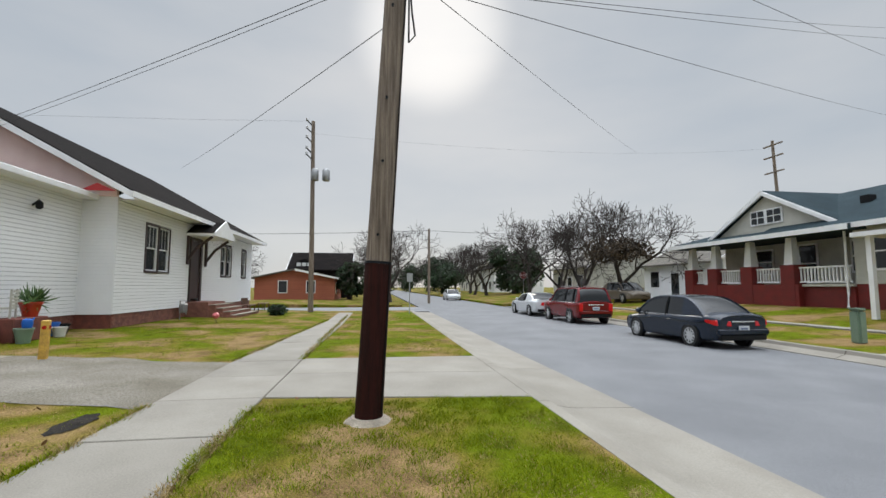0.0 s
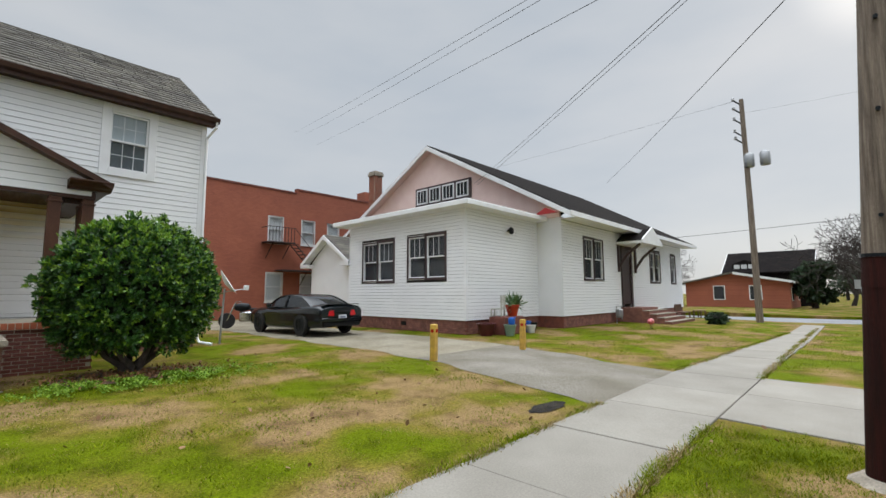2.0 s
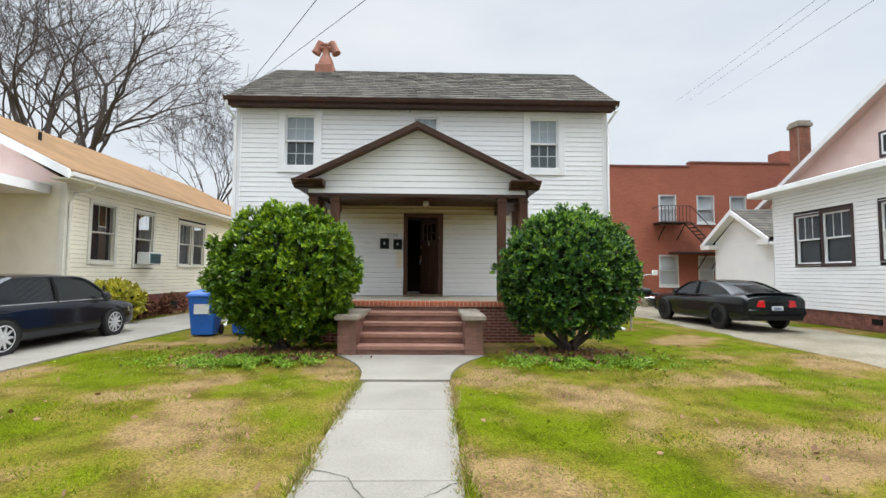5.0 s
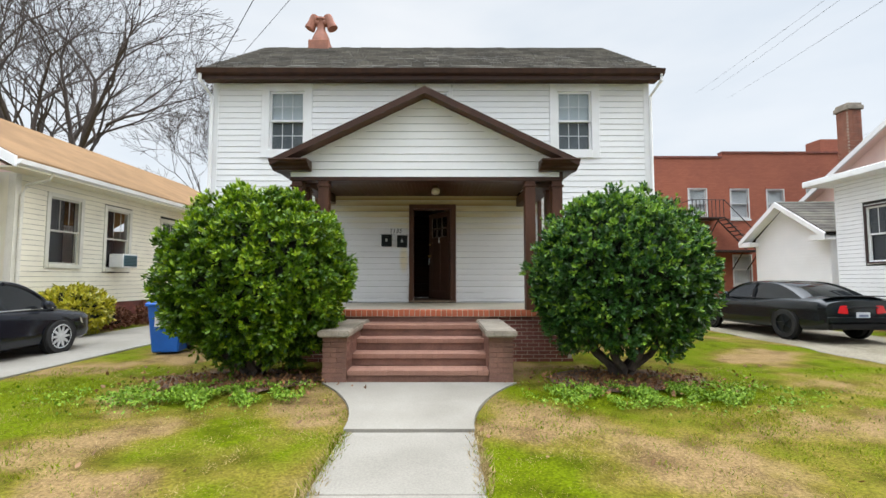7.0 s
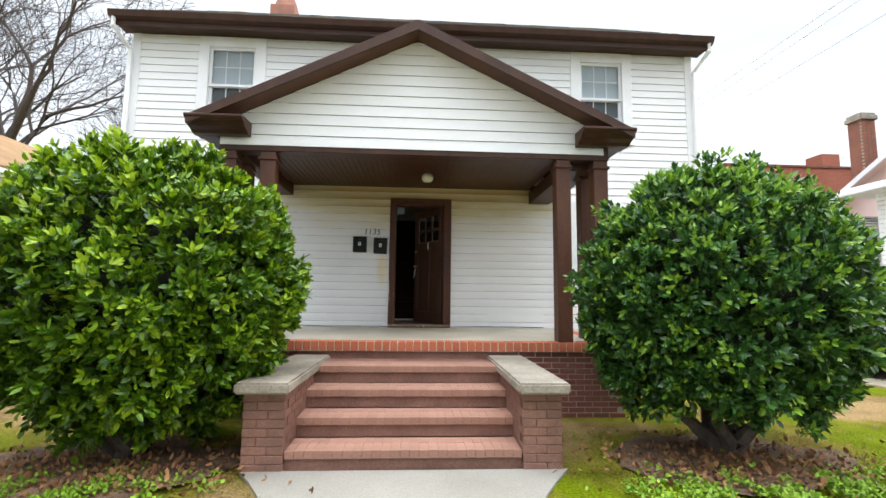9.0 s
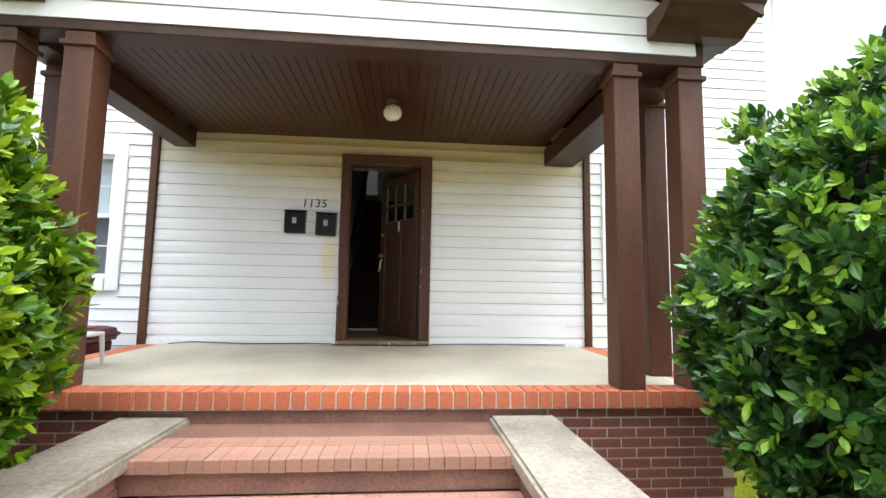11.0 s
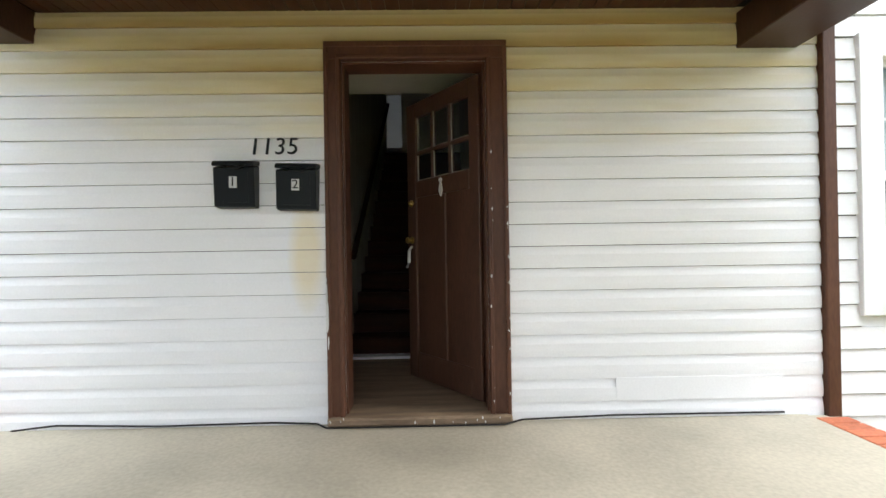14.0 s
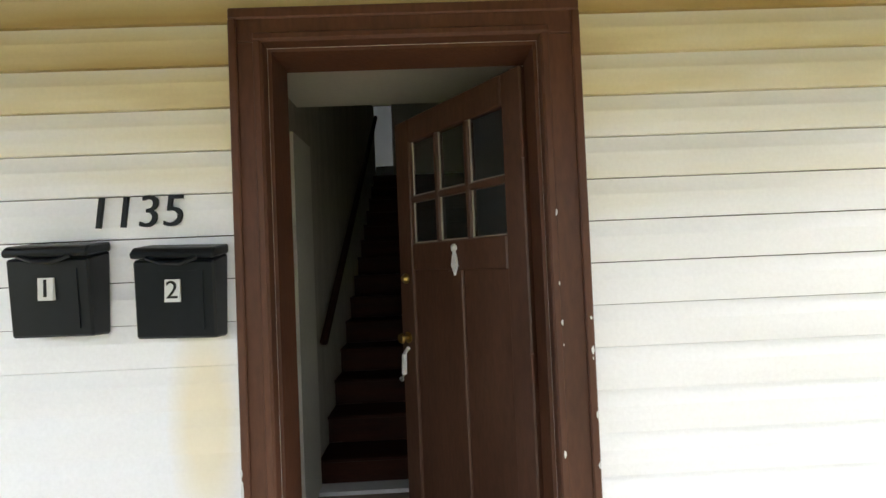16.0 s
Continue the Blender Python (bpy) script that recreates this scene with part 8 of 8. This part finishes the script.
cab = Shape().tube([(-2.45, -0.05, 0.925), (-2.2, -0.03, 0.945), (-1.6, -0.035, 0.93), (-0.9, -0.03, 0.935), (-0.62, -0.06, 0.935), (-0.55, -0.12, 0.93), (0.5, -0.12, 0.93), (0.62, -0.06, 0.935), (1.2, -0.035, 0.94), (2.25, -0.03, 0.935)], 0.0055, 6)
tagged(new("porch_cable", mesh_of("porch_cable", cab, BLACK, smooth=True)), "black cable lying along the porch wall", "cable")
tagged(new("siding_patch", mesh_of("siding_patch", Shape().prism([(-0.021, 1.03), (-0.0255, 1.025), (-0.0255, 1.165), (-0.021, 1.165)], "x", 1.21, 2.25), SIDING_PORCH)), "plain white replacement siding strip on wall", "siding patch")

# chipped paint on the door casing and the leaf's edge
chip = random.Random(21)
for host, spots in ((entry, [(-0.556, -0.550, 0.62, 0.84, 9), (-0.556, -0.552, 0.3, 1.2, 5), (0.432, 0.457, 0.1, 1.7, 9), (0.545, 0.555, 0.1, 1.4, 10), (-0.55, -0.43, 0.02, 0.06, 6), (-0.1, 0.5, 0.01, 0.045, 9)]),):
    cs = Shape()
    for a, b, c, d, cnt in spots:
        for _ in range(cnt):
            x, z, q = chip.uniform(a, b), chip.uniform(c, d), chip.uniform(0.002, 0.0075)
            yy = -0.0665 if d > 0.2 else -0.0925
            cs.poly([(x + q * chip.uniform(0.6, 1.2) * math.cos(k * 1.05) * 0.7, yy, z + q * chip.uniform(0.6, 2.6) * math.sin(k * 1.05)) for k in range(6)])
    for x, z, w, h in ((-0.549, 0.66, 0.011, 0.10), (-0.545, 0.50, 0.007, 0.05), (-0.551, 0.80, 0.006, 0.06)):
        cs.poly([(x + w * chip.uniform(0.5, 1.1) * math.cos(k * 0.628), -0.0665, z + h * chip.uniform(0.7, 1.1) * math.sin(k * 0.628)) for k in range(10)])
    part("paint_chips", cs, STEEL_WHITE, host, kind="stuff")

# maroon wheeled bin beside the porch and a low white stool on it
wb_ = thing("wheeled_bin", "maroon plastic wheeled bin standing beside the porch", "bin", pose(-3.12, -0.6, 0.0))
part("body", Shape().loft([[(-0.20, -0.20, 0.06), (0.20, -0.20, 0.06), (0.20, 0.20, 0.06), (-0.20, 0.20, 0.06)], [(-0.25, -0.26, 1.0), (0.25, -0.26, 1.0), (0.25, 0.26, 1.0), (-0.25, 0.26, 1.0)]]), RED_DARK, wb_, bevel=0.02)
part("rim", Shape().box(-0.275, -0.285, 1.0, 0.275, 0.285, 1.05), RED_DARK, wb_, bevel=0.012)
part("lid", Shape().loft([[(-0.28, -0.30, 1.055), (0.28, -0.30, 1.055), (0.28, 0.30, 1.055), (-0.28, 0.30, 1.055)], [(-0.26, -0.27, 1.11), (0.26, -0.27, 1.11), (0.26, 0.28, 1.13), (-0.26, 0.28, 1.13)], [(-0.16, -0.18, 1.135), (0.16, -0.18, 1.135), (0.16, 0.2, 1.155), (-0.16, 0.2, 1.155)]]), RED_DARK, wb_, "ribbed maroon lid", bevel=0.008)
for k in range(4):
    part("lid_rib", Shape().box(-0.20 + 0.12 * k, -0.24, 1.115, -0.16 + 0.12 * k, 0.24, 1.15), RED_DARK, wb_, bevel=0.006)
part("handle", Shape().tube([(0.24, 0.27, 1.03), (0.25, 0.36, 1.06), (-0.25, 0.36, 1.06), (-0.24, 0.27, 1.03)], 0.016, 8), RED_DARK, wb_)
for sx in (-0.22, 0.22):
    part("wheel", Shape().lathe([(0.03, -0.025), (0.10, -0.025), (0.10, 0.025), (0.03, 0.025)], 16, (sx, 0.22, 0.10), "x"), RUBBER, wb_)
stool = thing("low_stool", "small white plastic stool on the porch floor", "stool", pose(-2.45, -1.57, 0.918))
part("top", Shape().box(-0.17, -0.15, 0.24, 0.17, 0.15, 0.27), STEEL_WHITE, stool, bevel=0.012)
for sx in (-0.15, 0.15):
    for sy in (-0.13, 0.13):
        part("leg", Shape().tube([(sx * 1.1, sy * 1.1, 0.0), (sx, sy, 0.245)], [0.016, 0.02], 8), STEEL_WHITE, stool)

# satellite dish on a leaning pole
dish = thing("satellite_dish", "white satellite dish on a leaning metal pole", "satellite dish", pose(5.95, 0.2, 0, 0, 3, 0))
part("mast", Shape().tube([(0, 0, -0.1), (0, 0, 1.6)], 0.03, 8), GALV, dish)
bowl = part("reflector", Shape().lathe([(0.02, -0.02), (0.25, 0.02), (0.40, 0.09), (0.41, 0.10), (0.25, 0.035), (0.02, -0.005)], 24), STEEL_WHITE, dish, smooth=True)
bowl.matrix_basis = Matrix.Translation((0, 0, 1.75)) @ pose(0, 0, 0, 55, 0, 65)
part("arm", Shape().tube([(0, 0, 1.5), (0.55, -0.15, 1.62)], 0.018, 6), GALV, dish)
part("receiver", Shape().box(0.5, -0.2, 1.58, 0.62, -0.1, 1.72), STEEL_WHITE, dish, bevel=0.01)

# ---- clutter by the bungalow's wall ----
LEAFY = leaf_mat("potted_leaf", (0.04, 0.10, 0.03), (0.12, 0.2, 0.06))
crate = thing("planter_stand", "dark red brick-coloured wooden plant stand", "stand", pose(14.0, -4.2, 0))
part("body", Shape().box(-0.6, -0.35, 0.0, 0.6, 0.3, 0.62), BRICK_RED, crate, bevel=0.02)
pot = thing("flower_pot", "red pot with spiky green plant", "plant pot", pose(14.35, -4.25, 0.62))
part("pot", Shape().lathe([(0.16, 0.0), (0.25, 0.34), (0.27, 0.34), (0.27, 0.40), (0.22, 0.40)], 16), mat("red_pot_glaze", (0.5, 0.05, 0.02), None, 0.3, bump=0), pot, smooth=True)
rl = random.Random(77)
pts = [(rl.gauss(0, 0.1), rl.gauss(0, 0.1), 0.4) for _ in range(90)]
v, f = leaves(pts, [(p[0] * 4, p[1] * 4, 0.6) for p in pts], 0.45, 7, 0.12)
leaf_object("plant", v, f, LEAFY, pot)
ch2 = thing("garden_chair", "small white slatted garden chair on the stand", "chair", pose(13.6, -4.15, 0.62, 0, 0, 200))
for k in range(5):
    part("slat", Shape().box(-0.22, 0.18 + 0.01 * k, 0.3 + 0.09 * k, 0.22, 0.20 + 0.01 * k, 0.36 + 0.09 * k), BEIGE, ch2)
part("seat", Shape().box(-0.22, -0.2, 0.24, 0.22, 0.2, 0.28), BEIGE, ch2)
for sx in (-0.2, 0.2):
    for sy in (-0.18, 0.18):
        part("leg", Shape().box(sx - 0.02, sy - 0.02, 0.0, sx + 0.02, sy + 0.02, 0.75 if sy > 0 else 0.26), BEIGE, ch2)
for x, y, r_, h, mt, lab in ((13.0, -4.1, 0.32, 0.42, RED_DARK, "dark maroon plastic planter tub"), (13.45, -4.75, 0.2, 0.38, GREEN_BOX, "green plastic garden pot"), (15.2, -4.2, 0.24, 0.4, BLUE_BIN, "blue glazed flower pot"), (15.0, -4.6, 0.18, 0.28, STEEL_WHITE, "white round flower pot"), (15.9, -4.1, 0.2, 0.3, BLACK, "black plastic flower pot")):
    q = thing("flower_pot", lab, "plant pot", pose(x, y, 0), "pots by the wall")
    part("pot", Shape().lathe([(r_ * 0.7, 0.0), (r_, h * 0.9), (r_ * 1.07, h * 0.9), (r_ * 1.07, h), (r_ * 0.9, h), (r_ * 0.85, h * 0.85)], 16), mt, q, smooth=True)
    part("soil", Shape().lathe([(r_ * 0.84, h * 0.86), (r_ * 0.5, h * 0.9)], 16), SOIL, q)
hose = thing("garden_can", "bright blue plastic watering can", "watering can", pose(13.55, -4.75, 0.38))
part("body", Shape().lathe([(0.1, 0), (0.12, 0.1), (0.11, 0.2), (0.05, 0.24)], 12), BLUE_BIN, hose, smooth=True)
part("spout", Shape().tube([(0.08, 0, 0.08), (0.22, 0, 0.24)], 0.02, 6), BLUE_BIN, hose)
fl = thing("garden_ornament", "small pink lawn ornament on thin legs", "ornament", pose(20.2, -7.1, ground_z(-7.1)))
part("body", Shape().lathe([(0.02, -0.2), (0.12, -0.1), (0.13, 0.05), (0.04, 0.2)], 12, (0, 0, 0.32), "x"), mat("pink_plastic", (0.75, 0.18, 0.2), None, 0.4, bump=0), fl, smooth=True)
part("leg", Shape().tube([(0, 0.03, -0.05), (0, 0.03, 0.25)], 0.01, 5), BLACK, fl)
part("leg", Shape().tube([(0, -0.03, -0.05), (0, -0.03, 0.25)], 0.01, 5), BLACK, fl)
for x, a, lab in ((25.2 + 2.4, 0, "dark wooden garden chair by the steps"), (31.0, 0, "low dark wooden garden bench")):
    bnch = thing("bench", lab, "bench", pose(x, -6.4, ground_z(-6.4), 0, 0, a))
    for k in range(4):
        part("slat", Shape().box(-0.6, -0.22 + 0.12 * k, 0.42, 0.6, -0.12 + 0.12 * k, 0.45), BROWN, bnch)
    for sx in (-0.5, 0.5):
        for sy in (-0.18, 0.2):
            part("leg", Shape().box(sx - 0.03, sy - 0.03, 0, sx + 0.03, sy + 0.03, 0.42), BROWN, bnch)
    if x < 30:
        part("backrest", Shape().box(-0.6, 0.24, 0.5, 0.6, 0.28, 0.85), BROWN, bnch)
gm = thing("gas_meter", "grey gas meter against the foundation", "meter", pose(22.6, WY - 0.3, -0.05))
part("body", Shape().box(-0.2, -0.12, 0.3, 0.2, 0.12, 0.7), GALV, gm, bevel=0.04)
part("pipe", Shape().tube([(-0.35, 0, -0.1), (-0.35, 0, 0.85), (0.3, 0, 0.85), (0.3, 0, 0.2)], 0.03, 6), GALV, gm)

# dark broken patch where the gravel meets the pavement
pb, n = Shape(), 22
for k in range(n):
    a = 2 * math.pi * k / n
    q = 1 + 0.35 * noise.noise((k * 0.7, 2, 0))
    pb.v.append((6.35 + 0.42 * q * math.cos(a), -10.2 + 0.16 * q * math.sin(a), -0.134))
pb.v.append((6.35, -10.2, -0.115))
pb.f += [(k, (k + 1) % n, n) for k in range(n)]
structure("ground_mud_patch", pb, mat("broken_black_asphalt", (0.040, 0.035, 0.030), (0.018, 0.016, 0.014), 0.95, scale=9, fine=45, bump=0.9, spread=0.4, spec=0.1, depth=0.03), "dark broken mud at the edge of the drive", "mud")

# cracks in the garden path
CRACK = mat("crack_shadow_dirt", (0.06, 0.055, 0.045), None, 0.95)
def crack(points, z, w=0.010):
    s, rnd = Shape(), random.Random(int(abs(points[0][0]) * 100))
    fine = []
    for (ax, ay), (bx, by) in zip(points, points[1:]):
        for k in range(6):
            u = k / 6
            fine.append((ax + (bx - ax) * u + rnd.uniform(-0.012, 0.012), ay + (by - ay) * u + rnd.uniform(-0.012, 0.012)))
    fine.append(points[-1])
    for p, q in zip(fine, fine[1:]):
        d = Vector((q[0] - p[0], q[1] - p[1], 0)).normalized()
        o = Vector((-d.y, d.x, 0)) * w * rnd.uniform(0.5, 1.2) * 0.5
        s.poly([(p[0] - o.x, p[1] - o.y, ground_z(p[1]) + z), (q[0] - o.x, q[1] - o.y, ground_z(q[1]) + z), (q[0] + o.x, q[1] + o.y, ground_z(q[1]) + z), (p[0] + o.x, p[1] + o.y, ground_z(p[1]) + z)])
    part("crack", s, CRACK, path)


crack([(-0.69, -8.8), (-0.35, -8.95), (-0.2, -9.25), (0.1, -9.35), (0.3, -9.2), (0.52, -9.0)], 0.034)
crack([(0.1, -9.35), (0.0, -9.6), (-0.12, -9.95)], 0.034)
crack([(-0.69, -9.45), (-0.4, -9.35), (-0.2, -9.25)], 0.034)

# ---- grass ----
def on_paving(x, y):
    if SW0 - 0.03 < y < walk_edge(x) + 0.03 or y < -15.83:
        return True
    u = max(0.0, (y + 6.095) / 1.965)
    if PX0 - 0.03 - 0.74 * u * u < x < PX1 + 0.03 + 0.74 * u * u and y < -4.1:
        return True
    if y > -4.15 and -1.55 < x < 1.3:
        return True
    if y < -12 and 6.9 + (y + 15.84) * 0.12 < x < 10.7:
        return True
    if y > -10.7 and -8.95 < x < -6.25:
        return True
    if y > -10.7 and y < -6 and 7.0 + 0.9 * (y + 10.66) / 4.66 < x < 10.5 + 0.9 * (y + 10.66) / 4.66:
        return True
    if y > -6 and 7.9 < x < 11.4:
        return True
    if ((x + 2.7) / 0.95) ** 2 + ((y + 3.95) / 0.55) ** 2 < 1 or ((x - 2.9) / 0.95) ** 2 + ((y + 3.95) / 0.55) ** 2 < 1:
        return True
    return math.hypot(x - 6.02, y + 13.54) < 0.3


def greenness(x, y):
    n1 = noise.noise((x * 0.55, y * 0.55, 0.3)) + 0.5 * noise.noise((x * 1.7, y * 1.7, 1.3))
    near_pole = 0.75 * math.exp(-((x - 4.6) ** 2 / 5 + (y + 14.3) ** 2 / 2.2))
    near_bush = 0.7 * math.exp(-((abs(x) - 2.6) ** 2 / 3 + (y + 4.9) ** 2 / 0.5))
    return n1 + near_pole + near_bush


def grass(name, label, n, area, seed, material, green, h0, h1, lean_=0.9):
    rnd = random.Random(seed)
    v, f = [], []
    x0, x1, y0, y1 = area
    while len(f) < n:
        x, y = rnd.uniform(x0, x1), rnd.uniform(y0, y1)
        if on_paving(x, y) or (y > -2.5 and -5.5 < x < 5.5):
            continue
        gq = greenness(x, y) + rnd.gauss(0, 0.22)
        if (gq > 0.02) != green:
            continue
        z = ground_z(y) + (0.02 * noise.noise((x * 0.7, y * 0.7, 0)) if -9 < y < -3 else 0) - 0.012
        tuft = 0.75 + 0.9 * noise.noise((x * 4.1, y * 4.1, 2.7)) + 0.5 * noise.noise((x * 9.0, y * 9.0, 5.1))
        if rnd.random() > 0.55 + 0.6 * tuft:
            continue
        a, h = rnd.uniform(0, 6.283), rnd.uniform(h0, h1) * max(0.45, min(1.6, tuft + 0.25))
        w = rnd.uniform(0.0028, 0.006)
        b = rnd.uniform(0, 6.283)
        l = h * lean_ * rnd.random() * 1.6
        k = len(v)
        v += [(x - w * math.cos(a), y - w * math.sin(a), z), (x + w * math.cos(a), y + w * math.sin(a), z), (x + l * math.cos(b), y + l * math.sin(b), z + h)]
        f.append((k, k + 1, k + 2))
    me = bpy.data.meshes.new(name)
    me.from_pydata(v, [], f)
    me.materials.append(material)
    tagged(new(name, me), label, "grass", kind="stuff")


grass("grass", "short green winter grass on the lawn", 125000, (-6.2, 8.5, -15.8, -3.0), 3, BLADE, True, 0.014, 0.045)
grass("dry_grass", "short straw-coloured dry grass on the lawn", 95000, (-6.2, 8.5, -15.8, -3.0), 4, STRAW, False, 0.008, 0.028, 1.5)
grass("pole_grass", "thick green grass round the foot of the pole", 40000, (1.8, 6.9, -15.8, -12.1), 15, BLADE, True, 0.02, 0.06)
grass("pole_straw", "dry straw mixed into the grass by the pole", 14000, (1.8, 6.9, -15.8, -12.1), 16, STRAW, False, 0.012, 0.032, 1.4)
grass("verge_grass", "green grass along the verge by the drive", 16000, (8.0, 24, -15.8, -4.5), 5, BLADE, True, 0.03, 0.08)


def edge_grass(name, label, runs, seed, material):
    """Tufts creeping over the edges of the paving, thick and thin by turns."""
    rnd = random.Random(seed)
    v, f = [], []
    for (xa, ya), (xb, yb), n, side in runs:
        for _ in range(n):
            u = rnd.random()
            x, y = xa + (xb - xa) * u, ya + (yb - ya) * u
            q = noise.noise((x * 1.3, y * 1.3, seed))
            if q < rnd.uniform(-0.35, 0.25):
                continue
            o = rnd.gauss(0.0, 0.035) + 0.05 * q
            x, y = (x, y + o) if abs(xb - xa) > abs(yb - ya) else (x + o, y)
            a, b, h, w = rnd.uniform(0, 6.283), rnd.uniform(0, 6.283), rnd.uniform(0.03, 0.075), rnd.uniform(0.004, 0.009)
            z, l, k = ground_z(y), h * rnd.uniform(0.3, 1.3), len(v)
            v += [(x - w * math.cos(a), y - w * math.sin(a), z), (x + w * math.cos(a), y + w * math.sin(a), z), (x + l * math.cos(b), y + l * math.sin(b), z + h)]
            f.append((k, k + 1, k + 2))
    me = bpy.data.meshes.new(name)
    me.from_pydata(v, [], f)
    me.materials.append(material)
    tagged(new(name, me), label, "grass", kind="stuff")


edges = [((-6, SW0), (6.8, SW0), 9000, -1), ((-6, SW1), (7.0, SW1), 9000, 1), ((10.6, SW0), (26, SW0), 5000, -1), ((10.6, SW1), (22.5, walk_edge(22.5)), 7000, 1), ((PX0, -10.6), (PX0, -6.1), 4000, -1), ((PX1, -10.6), (PX1, -6.1), 4000, 1)]
edge_grass("edge_grass", "green grass creeping over the paving edges", edges, 6, BLADE)
edge_grass("dry_edge_grass", "dry straw grass creeping over the paving edges", edges, 8, STRAW)
fallen = random.Random(9)
pts = []
while len(pts) < 150:
    x, y = fallen.uniform(-5, 7.5), fallen.uniform(-13, -3)
    if not on_paving(x, y):
        pts.append((x, y, ground_z(y) + 0.03))
v, f = leaves(pts, [(0, 0, 1)] * len(pts), 0.07, 12, 0.6)
me = bpy.data.meshes.new("fallen_leaves")
me.from_pydata(v.tolist(), [], f.tolist())
me.materials.append(mat("brown_dead_leaf", (0.28, 0.16, 0.08), (0.18, 0.10, 0.05), 0.8))
tagged(new("fallen_leaves", me), "scattered brown dead leaves on lawn", "leaves", kind="stuff")
